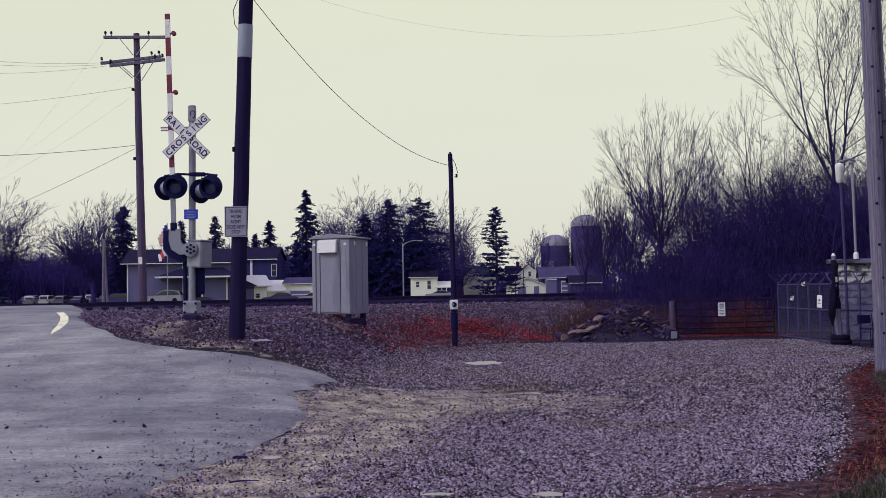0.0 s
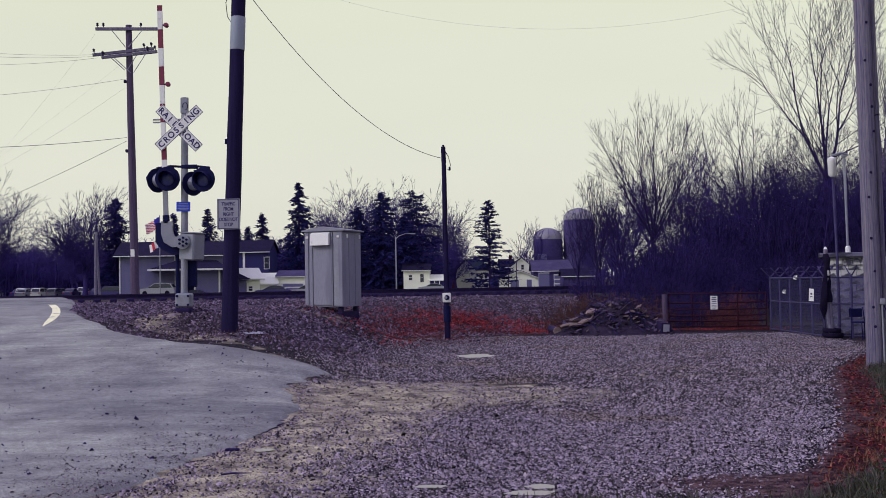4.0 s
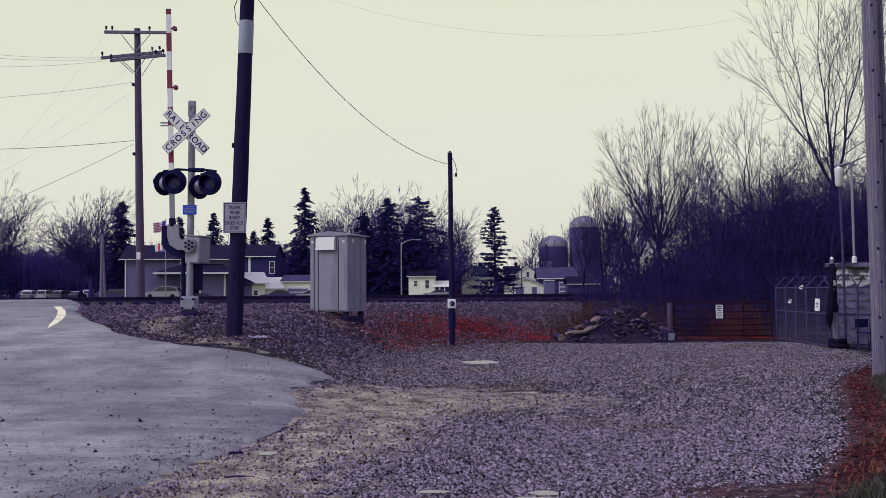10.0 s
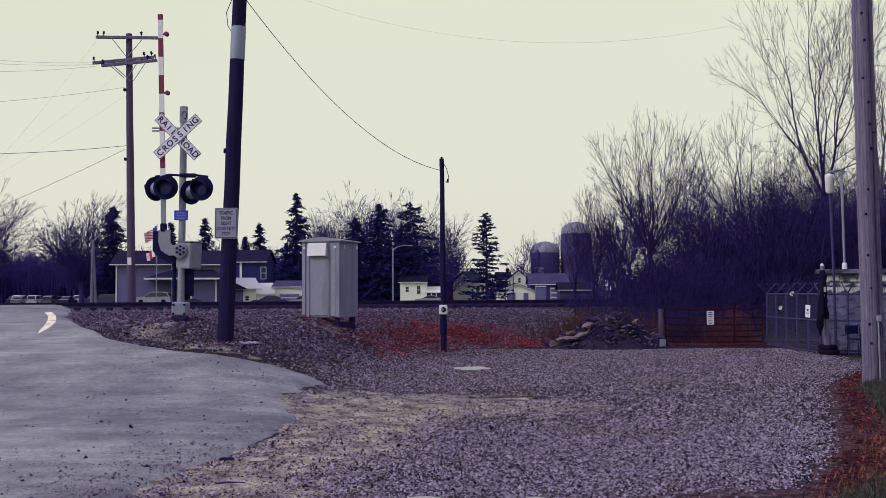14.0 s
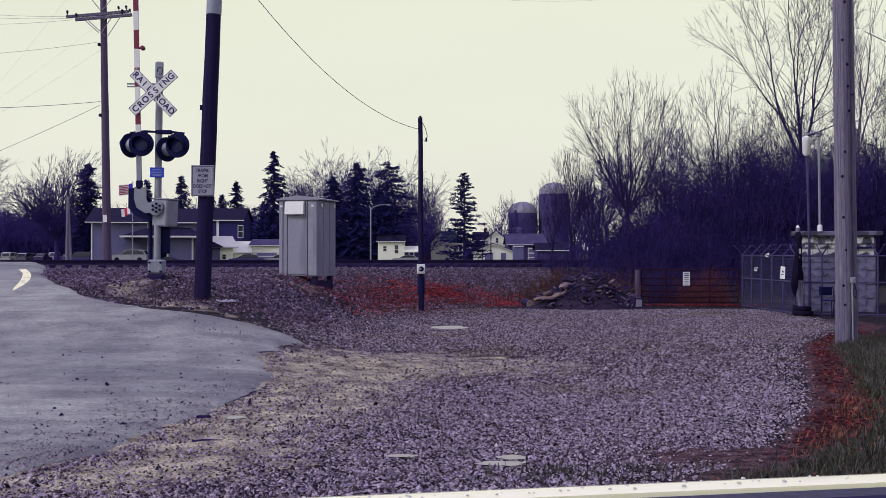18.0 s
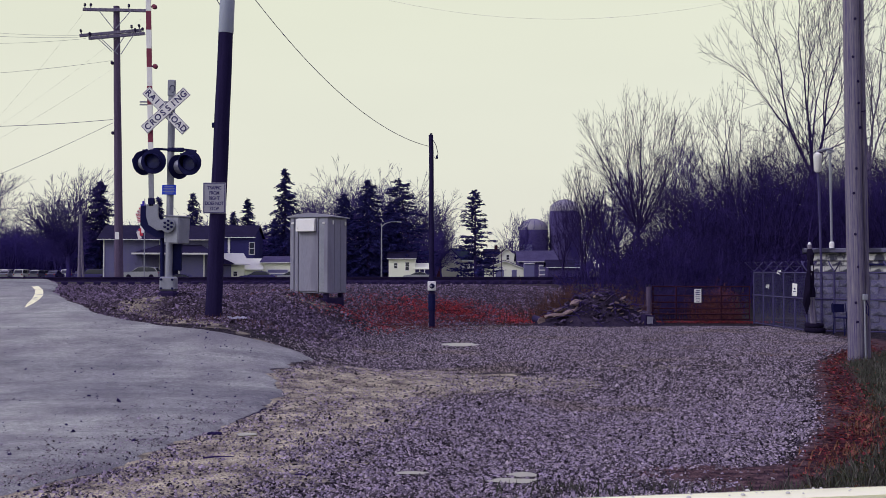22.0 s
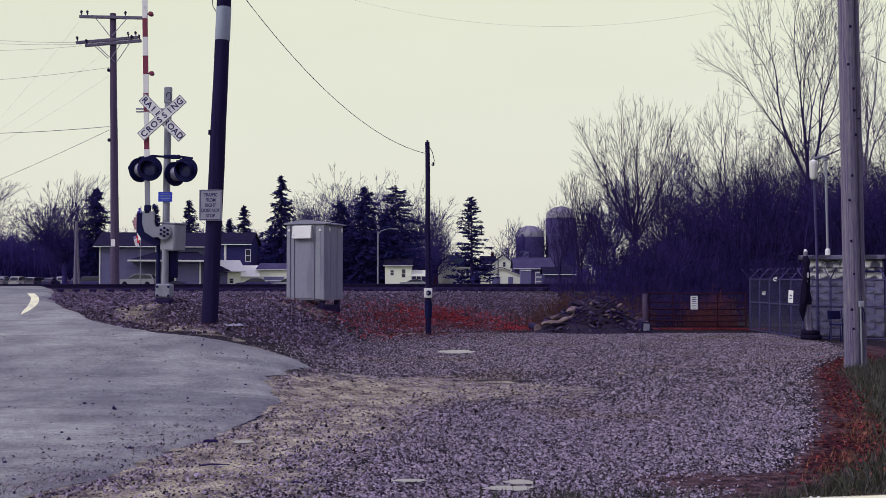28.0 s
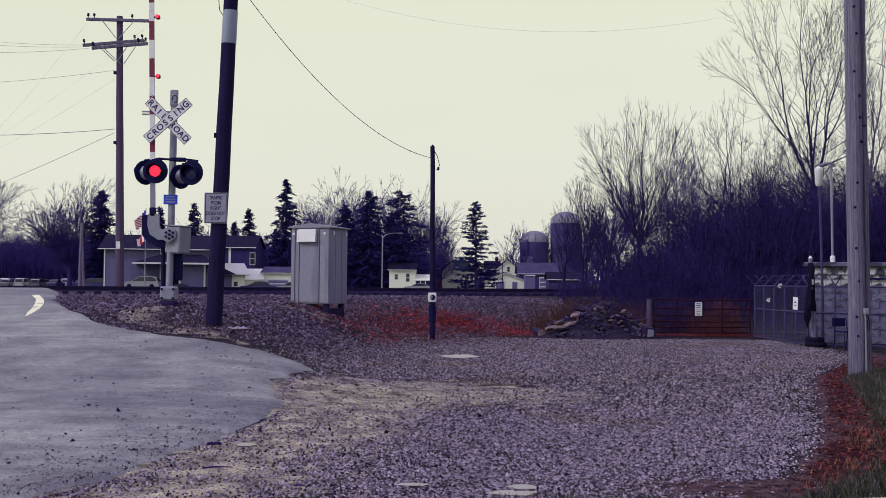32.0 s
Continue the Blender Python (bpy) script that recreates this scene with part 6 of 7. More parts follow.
for src, x, y, turn, f in ((far_c, 0.5, 215, 250, 0.72), (far_c, -1.0, 196, 170, 0.62), (far_c, 13.6, 214, 10, 0.86), (far_c, 5.0, 240, 12, 0.6), (far_a, -79, 215, 20, 0.62), (far_a, -88, 210, 60, 0.6), (far_c, 21.5, 225, 44, 0.95), (far_c, 20.6, 152, 80, 0.62), (far_c, 23.4, 158, 190, 0.85), (far_c, 27.0, 150, 240, 0.8),
                           (far_c, -74, 200, 300, 0.7), (far_b, -84, 235, 120, 0.55), (far_a, -94, 200, 210, 0.7), (far_c, -54, 205, 15, 0.72), (far_a, -47.5, 205, 111, 0.6), (far_c, -38, 200, 60, 0.6), (far_b, -31, 205, 160, 0.5)):
    copy_thing(src, on(x, y, turn) @ Matrix.Scale(f, 4))


def conifer(m, h, width, seed, label, gaps=0.0, lean=0.0, cone=0.9, dens=1.0):
    """A tapered trunk with whorls of drooping boughs of many needle sprays."""
    rnd = random.Random(seed)
    t = thing("conifer_tree", m, label, "tree", "conifers")
    part("trunk", Solid().tube([(0, 0, -0.1), (0, 0, h * 0.5), (lean, 0, h)], [h * 0.018, h * 0.012, 0.02], 8), M["bark"], t)
    br, vs, fs = Solid(), [], []
    count = int((230 if not gaps else 95) * (0.6 + h * 0.04))
    for q_ in range(count):
        f = 0.05 + 0.95 * (q_ + rnd.random()) / count
        z = h * f
        R = (width / 2 * (1 - f) ** cone + 0.15) * rnd.uniform(0.45, 1.15)
        if gaps and rnd.random() < 0.14:
            R *= 1.35
        a = rnd.uniform(0, 6.28)
        tip = Vector((math.cos(a) * R + lean * f, math.sin(a) * R, z - R * rnd.uniform(0.05, 0.45) * (1 - gaps) + (0.12 * R if gaps else 0.0)))
        root = Vector((lean * f, 0, z))
        br.tube([root, root.lerp(tip, 0.5) + Vector((0, 0, 0.05 * R)), tip], [0.03, 0.02, 0.008], 3, caps=False)
        for j in range(int((4 + 7 * R) * dens)):
            g = rnd.uniform(0.1, 1.05)
            c = root.lerp(tip, g) + Vector((rnd.gauss(0, 0.12), rnd.gauss(0, 0.12), rnd.gauss(-0.05, 0.10)))
            sz = rnd.uniform(0.25, 0.6) * (0.6 + h * 0.03)
            ax = (tip - root).normalized() + Vector((rnd.gauss(0, 0.5), rnd.gauss(0, 0.5), rnd.gauss(0.05, 0.3)))
            ax.normalize()
            sd = Matrix.Rotation(rnd.uniform(0, 6.28), 3, ax) @ ax.orthogonal().normalized()
            i = len(vs)
            vs += [c - ax * sz * 0.5, c + sd * sz * 0.17, c + ax * sz * 0.8, c - sd * sz * 0.17]
            fs.append((i, i + 1, i + 2, i + 3))
    tagged(part("bough_frame", br, M["bark"], t), kind="stuff")
    ob = new("crown", cloud("crown", np.array([tuple(v) for v in vs]), np.array(fs), M["needle"]))
    ob.parent = t
    tagged(ob, "dark needle sprays")
    return t


def con_at(x, y, top, width, seed, label, **kw):
    z = float(land(x, y))
    return conifer(pose(x, y, z, 0, 0, seed * 31), top - z, width, seed, label, **kw)


con_at(-60.2, 181, 17.0, 8.5, 1, "dark dense conifer beside a bare tree", dens=1.8, cone=0.5)
con_at(-47.6, 172, 13.6, 6.5, 16, "dark spruce behind the hall roof", dens=1.3, cone=0.8)
con_at(-41.9, 172, 14.3, 8.0, 3, "dark spruce behind the hall roof", dens=1.4, cone=0.8)
con_at(-38.3, 178, 11.8, 6.5, 12, "dark spruce behind the hall roof", dens=1.4, cone=0.8)
con_at(-32.8, 172, 13.4, 8.0, 2, "dark spruce behind the blue house", dens=1.4, cone=0.8)
con_at(-36.0, 176, 11.4, 7.0, 4, "dark spruce behind the blue house", dens=1.4, cone=0.8)
con_at(-26.4, 170, 18.2, 10.5, 5, "tall dark spruce behind the garages", dens=1.5, cone=0.75)
con_at(-29.3, 178, 10.5, 7.0, 14, "dark conifer among the others", dens=1.4)
con_at(-23.0, 180, 11.0, 8.0, 15, "dark conifer among the others", dens=1.4)
con_at(-13.2, 176, 16.9, 10.5, 6, "broad dark conifer behind the cabinet", dens=1.9, cone=0.6)
con_at(-17.6, 178, 14.6, 9.0, 8, "dark conifer among the others", dens=1.9, cone=0.6)
con_at(-6.6, 177, 17.0, 10.5, 7, "leaning dark pine with ragged boughs", gaps=0.45, lean=2.0, cone=0.4, dens=2.2)
con_at(-10.0, 182, 13.0, 10.0, 9, "dark conifer among the others", dens=1.7, cone=0.6)
con_at(-19.9, 186, 11.5, 9.0, 10, "dark conifer among the others", dens=1.6)
con_at(4.7, 172, 14.9, 8.2, 11, "lone dark pine with sparse level upper boughs", gaps=0.55, cone=0.62, dens=2.6)
con_at(-80.0, 172, 13.5, 9.0, 13, "dark dense conifer by the far road", dens=1.5)


M["red_brush"] = material("reddish_brush", (0.03, 0.013, 0.020), (0.16, 0.058, 0.066), 0.9, scale=3, fine=30, bump=0, vary=0.4, island=True)

# ---- thicket on the right ----
def thicket(name, count, place, heights, seed, label, mat="bark", r=(0.012, 0.03), twigs=5):
    rnd = np.random.default_rng(seed)
    P, Q, R0, R1 = [], [], [], []
    xy = place(rnd, count)
    z = land(xy[:, 0], xy[:, 1]) - 0.05
    h = heights(xy[:, 0], xy[:, 1]) * rnd.uniform(0.45, 1.1, len(xy))
    base = np.c_[xy, z]
    tilt = rnd.normal(0, 0.22, (len(xy), 2))
    mid = base + np.c_[tilt * h[:, None] * 0.4, h * 0.5]
    top = mid + np.c_[(tilt + rnd.normal(0, 0.18, tilt.shape)) * h[:, None] * 0.5, h * 0.5]
    rr = rnd.uniform(*r, len(xy))
    segs = [(base, mid, rr, rr * 0.7), (mid, top, rr * 0.7, rr * 0.3)]
    for k in range(twigs):
        f = rnd.uniform(0.15, 1.0, len(xy))[:, None]
        b = np.where(f < 0.5, base + (mid - base) * f * 2, mid + (top - mid) * (f - 0.5) * 2)
        ln = (h * rnd.uniform(0.15, 0.38, len(xy)))[:, None]
        e = b + ln * np.c_[rnd.normal(0, 0.55, (len(xy), 2)), rnd.uniform(0.15, 1.0, len(xy))]
        segs.append((b, e, rr * 0.4, rr * 0.2))
        g = b + (e - b) * rnd.uniform(0.3, 0.9, len(xy))[:, None]
        e2 = g + ln * 0.5 * np.c_[rnd.normal(0, 0.6, (len(xy), 2)), rnd.uniform(0.0, 0.9, len(xy))]
        segs.append((g, e2, rr * 0.25, rr * 0.15))
    A, B, RA, RB = (np.concatenate([g_[k] for g_ in segs]) for k in range(4))
    ob = new(name, bars(name, A, B, np.maximum(RA, 0.005), np.maximum(RB, 0.005), M[mat]))
    return tagged(ob, label, "shrubs", kind="stuff")


def wood_place(rnd, n):
    f = rnd.uniform(0, 1, n)
    y = 41 + 26 * f ** 1.3
    lo = 6.2 + (y - 41) * 0.16
    return np.c_[lo + rnd.uniform(0, 1, n) ** 0.9 * (27 + (y - 41) * 0.3 - lo), y]


# spots for an added, unseen wood that cuts low sky light from the right
def sky_block_place(rnd, n):
    y = rnd.uniform(4, 44, n)
    return np.c_[np.maximum(15, 0.46 * y + 1.5) + rnd.uniform(0, 1, n) * 24, y]


def wood_height(x, y):
    return 1.3 + 3.5 * smooth01(5.8, 12.5, x - 0.11 * (y - 41))


thicket("thicket", 5400, wood_place, wood_height, 3, "dense dark leafless thicket of saplings and brush", mat="brush_bark", twigs=6, r=(0.009, 0.030))
thicket("thicket", 1500, sky_block_place, lambda x, y: 8.0 + 0 * x, 13, "unseen wood added beside the lot to block low sky", mat="brush_bark", twigs=5, r=(0.03, 0.09))
thicket("brush", 1400, lambda g, n: np.c_[g.uniform(4.2, 15, n), g.uniform(36.5, 42, n)], lambda x, y: 0.6 + 1.5 * smooth01(4.5, 8, x), 5, "low dark brush before the wood", mat="brush_bark", twigs=5, r=(0.006, 0.013))
thicket("brush", 2600, lambda g, n: np.c_[g.uniform(-62, -2, n), g.uniform(182, 205, n)], lambda x, y: 8.5 + 0 * x, 6, "dark hedge brush behind the houses", mat="bark_far_hazed", r=(0.05, 0.11), twigs=5)
thicket("brush", 4200, lambda g, n: np.c_[g.uniform(-130, -36, n), g.uniform(200, 265, n)], lambda x, y: 9.5 + 0 * x, 7, "hazy line of far brush and saplings", mat="bark_far_hazed", r=(0.08, 0.2), twigs=6)
thicket("brush", 1300, lambda g, n: np.c_[g.uniform(-30, 40, n), g.uniform(240, 290, n)], lambda x, y: 6.0 + 0 * x, 8, "hazy line of far brush and saplings", mat="bark_far_hazed", r=(0.07, 0.15), twigs=4)
thicket("brush", 420, lambda g, n: np.c_[np.clip(g.normal(8.9, 0.45, n), 6.6, 9.4), g.uniform(33.2, 35.8, n)], lambda x, y: 0.35 + 0.9 * patchy(x * 0.9, y), 10, "reddish dead brush behind the gate", mat="red_brush", r=(0.006, 0.012), twigs=4)
thicket("dry_grass", 1900, lambda g, n: np.c_[g.normal(4.6, 0.9, n), g.normal(33.8, 0.8, n)], lambda x, y: 0.45 + 0.75 * patchy(x * 0.8, y), 9, "tuft of tall dry brown grass", mat="straw", r=(0.006, 0.011), twigs=1)
thicket("brush", 700, lambda g, n: np.c_[g.uniform(6.0, 9.4, n), g.uniform(34.5, 37.5, n)], lambda x, y: 0.5 + 1.0 * patchy(x, y * 0.7), 12, "low dark brush behind the gate", twigs=4, r=(0.006, 0.013))


# ---- stones, leaves, grass ----
def in_road(x, y):
    e = np.interp(y, EDGE_Y, EDGE_X)
    return x < e + 0.02


def stones(name, xy, size, mat, label, seed, sink=0.25, corners=4):
    """Many small angular stones as one mesh, each a stub with three or four corners."""
    rnd = np.random.default_rng(seed)
    n = len(xy)
    base = np.array([(-1, -0.8, -0.6), (0.9, -1, -0.6), (1, 0.9, -0.6), (-0.8, 1, -0.6), (-0.6, -0.5, 0.7), (0.55, -0.65, 0.7), (0.6, 0.5, 0.7), (-0.5, 0.65, 0.7)])
    quad = np.array([(4, 5, 6, 7), (0, 1, 5, 4), (1, 2, 6, 5), (2, 3, 7, 6), (3, 0, 4, 7)])
    if corners == 3:
        base = np.array([(-1.1, -0.8, -0.6), (1.1, -0.7, -0.6), (0.1, 1.2, -0.6), (-0.65, -0.5, 0.7), (0.7, -0.45, 0.7), (0.05, 0.75, 0.7)])
        quad = np.array([(3, 4, 5), (0, 1, 4), (0, 4, 3), (1, 2, 5), (1, 5, 4), (2, 0, 3), (2, 3, 5)])
    nb = len(base)
    sc = size(rnd, n)[:, None] * rnd.uniform(0.6, 1.3, (n, 3)) * np.array([1, 1, 0.7])
    P = (base[None] + rnd.normal(0, 0.2, (n, nb, 3))) * sc[:, None, :]
    a, tx, ty = rnd.uniform(0, 6.28, n), rnd.normal(0, 0.5, n), rnd.normal(0, 0.5, n)
    z = P[..., 2] + P[..., 0] * tx[:, None] + P[..., 1] * ty[:, None]
    c, s = np.cos(a)[:, None], np.sin(a)[:, None]
    x, y = P[..., 0] * c - P[..., 1] * s, P[..., 0] * s + P[..., 1] * c
    z = land(xy[:, 0], xy[:, 1])[:, None] + z + sc[:, 2:3] * (1 - 2 * sink) * 0.5
    V = np.stack([x + xy[:, :1], y + xy[:, 1:], z], -1).reshape(-1, 3)
    Fc = (quad[None] + (np.arange(n) * nb)[:, None, None]).reshape(-1, quad.shape[1])
    ob = new(name, cloud(name, V, Fc, M[mat]))
    return tagged(ob, label, "stones", kind="stuff")


def scatter(seed, n, x0, x1, y0, y1, keep, power=1.0):
    rnd = np.random.default_rng(seed)
    xy = np.c_[rnd.uniform(x0, x1, n), y0 + (y1 - y0) * rnd.uniform(0, 1, n) ** power]
    return xy[keep(xy[:, 0], xy[:, 1]) > rnd.uniform(0, 1, n)]


def lot_keep(x, y):
    c = cover(x, y)
    open_ = np.clip(1 - 0.82 * c["sand"], 0, 1) ** 1.4 * (1 - 0.95 * c["soil"]) * (1 - c["turf"]) * (1 - 0.75 * c["litter"]) * (1 - 0.6 * c["ballast"])
    inside = (x < 0.46 * y + 1.0) & (x > -0.46 * y - 1.0)
    open_ = open_ * smooth01(0.12, -0.75, x - verge_edge(y)) ** 0.6
    puddle = np.maximum.reduce([blob(x, y, *p[:4]) for p in PUDDLES])
    return np.where(in_road(x, y) | ~inside, 0, open_) * (puddle < 0.45) * smooth01(0.5, 0.05, land(x, y))


PUDDLES = ((0.62, 8.42, 0.13, 0.09), (0.52, 8.18, 0.18, 0.10), (-0.27, 8.48, 0.13, 0.07), (0.28, 23.1, 0.40, 0.55), (-2.0, 10.45, 0.10, 0.10), (2.75, 8.75, 0.25, 0.10), (0.9, 16.6, 0.5, 0.28))

g1 = scatter(11, 240000, -4, 6, 6.0, 13.0, lot_keep)
stones("gravel", g1, lambda r, n: r.gamma(5, 0.0013, n) + 0.0038, "gravel", "loose grey crushed gravel covering the lot", 1)
g2 = scatter(12, 190000, -4, 10, 13.0, 31.0, lot_keep, 1.35)
stones("gravel", g2, lambda r, n: r.gamma(5, 0.0017, n) + 0.0045, "gravel_far", "loose grey crushed gravel covering the lot", 2, corners=3)

g3 = scatter(16, 16000, -4, 3.5, 7.0, 19.0, lambda x, y: np.where(in_road(x, y), 0, np.clip(cover(x, y)["sand"], 0, 1)))
stones("grit", g3, lambda r, n: r.gamma(2.5, 0.0016, n) + 0.0025, "gravel", "fine grit trodden into the bare sandy dirt", 6)


def bank_keep(x, y):
    c = cover(x, y)
    return np.where(in_road(x, y), 0, np.clip(c["ballast"], 0, 1)) * (1 - 0.85 * c["sand"]) * (1 - 0.75 * c["litter"])


b1 = scatter(13, 200000, -14, 5, 19, 39, bank_keep)
stones("ballast", b1, lambda r, n: r.gamma(3, 0.0042, n) + 0.007, "ballast", "dark crushed ballast on the railway bank", 3, corners=3)
p1 = scatter(14, 750, -9, -2.2, 7, 20, lambda x, y: in_road(x, y) * 1.0)
ob = stones("road_pebble", p1 , lambda r, n: r.gamma(2.0, 0.008, n) * 0.33 + 0.003, "asphalt_edge", "dark pebbles strewn over the asphalt", 4, sink=0.0)
ob.location.z = 0.05
p2 = scatter(15, 6000, -4.5, -1.5, 7, 18, lambda x, y: np.exp(-((x - np.interp(y, EDGE_Y, EDGE_X) - 0.12) / 0.16) ** 2))
stones("edge_rubble", p2, lambda r, n: r.uniform(0.003, 0.012, n), "asphalt_edge", "crumbled asphalt along the road's broken edge", 5)


p3 = scatter(17, 26000, -6.5, -2.4, 7, 12.5, lambda x, y: in_road(x, y) * np.clip(1.15 * np.exp(-((x - np.interp(y, EDGE_Y, EDGE_X)) / 0.9) ** 2) + 0.5 * smooth01(9.0, 7.2, y), 0, 1) * (0.15 + 0.85 * (patchy(x * 1.7, y * 2.2) > 0.45)))
ob = stones("road_grit", p3, lambda r, n: r.gamma(2.5, 0.0012, n) + 0.0018, "gravel", "grit carried from the lot onto the asphalt", 8, sink=0.0)
ob.location.z = 0.05


def leaves(name, xy, mat, label, seed, size=(0.025, 0.06)):
    """Curled leaves of six triangles each, lying on the ground."""
    rnd = np.random.default_rng(seed)
    n = len(xy)
    base = np.array([(-0.5, 0, 0), (-0.12, 0.34, 0.10), (-0.12, -0.34, 0.10), (0.0, 0, -0.03), (0.34, 0.22, 0.14), (0.34, -0.22, 0.14), (0.62, 0, 0.05)])
    tri = np.array([(0, 3, 1), (0, 2, 3), (1, 3, 4), (2, 5, 3), (3, 6, 4), (3, 5, 6)])
    P = base[None] * rnd.uniform(*size, n)[:, None, None] * np.stack([np.ones(n), rnd.uniform(0.6, 1.2, n), rnd.uniform(0.2, 2.2, n)], -1)[:, None, :]
    a, tlt = rnd.uniform(0, 6.28, n), rnd.normal(0, 0.35, n)
    x, y, z = P[..., 0], P[..., 1], P[..., 2]
    x, z = x * np.cos(tlt)[:, None] - z * np.sin(tlt)[:, None], x * np.sin(tlt)[:, None] + z * np.cos(tlt)[:, None]
    x, y = x * np.cos(a)[:, None] - y * np.sin(a)[:, None], x * np.sin(a)[:, None] + y * np.cos(a)[:, None]
    zz = land(xy[:, 0], xy[:, 1])[:, None] + z + rnd.uniform(0.015, 0.05, n)[:, None]
    V = np.stack([x + xy[:, :1], y + xy[:, 1:], zz], -1).reshape(-1, 3)
    Fc = (tri[None] + (np.arange(n) * 7)[:, None, None]).reshape(-1, 3)
    ob = new(name, cloud(name, V, Fc, M[mat]))
    return tagged(ob, label, "leaves", kind="stuff")


M["leaf_bright"] = material("bright_leaf", (0.28, 0.024, 0.038), (0.66, 0.085, 0.088), 0.75, scale=6, fine=60, bump=0.2, vary=0.5, island=True)
l1 = scatter(21, 110000, -5, 13, 7, 36, lambda x, y: np.where(in_road(x, y), 0, np.clip(cover(x, y)["litter"] * 1.1 - 0.15, 0, 1)))
leaves("fallen_leaves", l1, "leaf_red", "drift of fallen red-brown leaves", 1, (0.02, 0.055))
l3 = scatter(23, 260000, -4, 10.5, 25, 36.8, lambda x, y: np.clip(0.85 * blob(x, y, 0.2, 34.9, 1.5, 0.75) + 0.75 * blob(x, y, 2.5, 33.9, 0.75, 1.2) + 0.30 * blob(x, y, -1.8, 34.0, 1.6, 1.8) + 0.22 * blob(x, y, -2.5, 26.5, 1.4, 2.0) + 0.5 * blob(x, y, 8.2, 33.0, 2.2, 0.35) - 0.08, 0, 1) * (0.35 + 0.65 * (patchy(x * 2.1 + 3, y * 2.6) > 0.45)))
leaves("fallen_leaves", l3, "leaf_bright", "bright red leaf drift on the railway bank", 3, (0.02, 0.05))
M["leaf_brown"] = material("brown_leaf", (0.07, 0.03, 0.03), (0.20, 0.09, 0.055), 0.8, scale=6, fine=60, bump=0.2, vary=0.5, island=True)
M["leaf_orange"] = material("orange_leaf", (0.13, 0.038, 0.040), (0.33, 0.115, 0.085), 0.8, scale=6, fine=60, bump=0.2, vary=0.6, island=True)


def verge_keep(x, y):
    band = smooth01(-0.1, 0.2, x - verge_edge(y)) * smooth01(0.55, 0.0, x - turf_edge(y)) * smooth01(7.6, 8.6, y)
    return np.clip(band, 0, 1) * np.clip(2.2 * patchy(x * 1.3 + 2, y * 1.1) - 0.75, 0.04, 1)


l4 = scatter(24, 26000, 1.8, 9.0, 7.6, 21.0, lambda x, y: 0.8 * verge_keep(x, y))
leaves("fallen_leaves", l4, "leaf_red", "dark red leaves matted along the verge", 4, (0.02, 0.05))
l5 = scatter(25, 12000, 1.8, 9.0, 7.6, 21.0, lambda x, y: verge_keep(x, y) * (patchy(x * 3.1, y * 2.7) > 0.5))
leaves("fallen_leaves", l5, "leaf_orange", "orange-brown leaves strewn on the verge", 5, (0.025, 0.055))
l2 = scatter(22, 44000, -6, 13, 7, 38, lambda x, y: np.where(in_road(x, y), 0, np.clip(cover(x, y)["litter"] * 0.9 + 0.10 * cover(x, y)["ballast"] * smooth01(22, 26, y) + 0.2 * cover(x, y)["turf"], 0, 1)))
leaves("fallen_leaves", l2, "leaf_brown", "scattered dry brown leaves", 2, (0.025, 0.065))


def blades(name, xy, mat, label, seed, h=(0.05, 0.14), wd=0.006):
    rnd = np.random.default_rng(seed)
    n = len(xy)
    hh = rnd.uniform(*h, n)
    a = rnd.uniform(0, 6.28, n)
    u = np.c_[np.cos(a), np.sin(a)] * wd * rnd.uniform(0.6, 1.4, n)[:, None]
    ln = rnd.normal(0, 0.45, (n, 2)) * hh[:, None]
    z = land(xy[:, 0], xy[:, 1])
    V = np.stack([np.c_[xy - u, z], np.c_[xy + u, z], np.c_[xy + u * 0.7 + ln * 0.4, z + hh * 0.6], np.c_[xy - u * 0.7 + ln * 0.4, z + hh * 0.6], np.c_[xy + ln, z + hh]], 1).reshape(-1, 3)
    i = np.arange(n)[:, None] * 5
    Fc = np.concatenate([np.c_[i, i + 1, i + 2], np.c_[i, i + 2, i + 3], np.c_[i + 3, i + 2, i + 4]])
    ob = new(name, cloud(name, V, Fc, M[mat]))
    return tagged(ob, label, "grass", kind="stuff")


t1 = scatter(31, 90000, 0.4, 11, 6.4, 20.5, lambda x, y: cover(x, y)["turf"] * (x < 0.46 * y + 0.8))
blades("grass", t1, "grass", "short green verge grass", 1)
t2 = scatter(32, 22000, 1.8, 7, 7.8, 15.0, lambda x, y: np.exp(-((x - turf_edge(y) + 0.02) / 0.28) ** 2) * np.clip(1.6 * patchy(x, y * 0.8) - 0.2, 0.05, 1) * smooth01(8.3, 9.2, y) * smooth01(14.5, 11.5, y))
M["grass_rust"] = material("rusty_grass", (0.085, 0.040, 0.032), (0.24, 0.115, 0.075), 0.85, scale=4, fine=30, bump=0, vary=0.5, island=True)
blades("grass", t2, "grass_rust", "dry rust-coloured grass in the verge", 2, (0.02, 0.07))
t3 = scatter(33, 2600, 0.2, 2.6, 7.3, 8.1, lambda x, y: 0.06 + 0.8 * blob(x, y, 1.65, 7.85, 0.12, 0.1) + 0.5 * blob(x, y, 0.9, 7.8, 0.3, 0.12))
blades("grass", t3, "grass", "sparse grass tufts at the edge of the lot", 3, (0.03, 0.10))
t4 = scatter(34, 5000, -6, 0, 19.5, 23, lambda x, y: np.where(in_road(x, y), 0, 0.4 * blob(x, y, -4.4, 20.4, 1.2, 0.5)))
blades("grass", t4, "straw", "dry straw at the foot of the pole", 4, (0.04, 0.12))


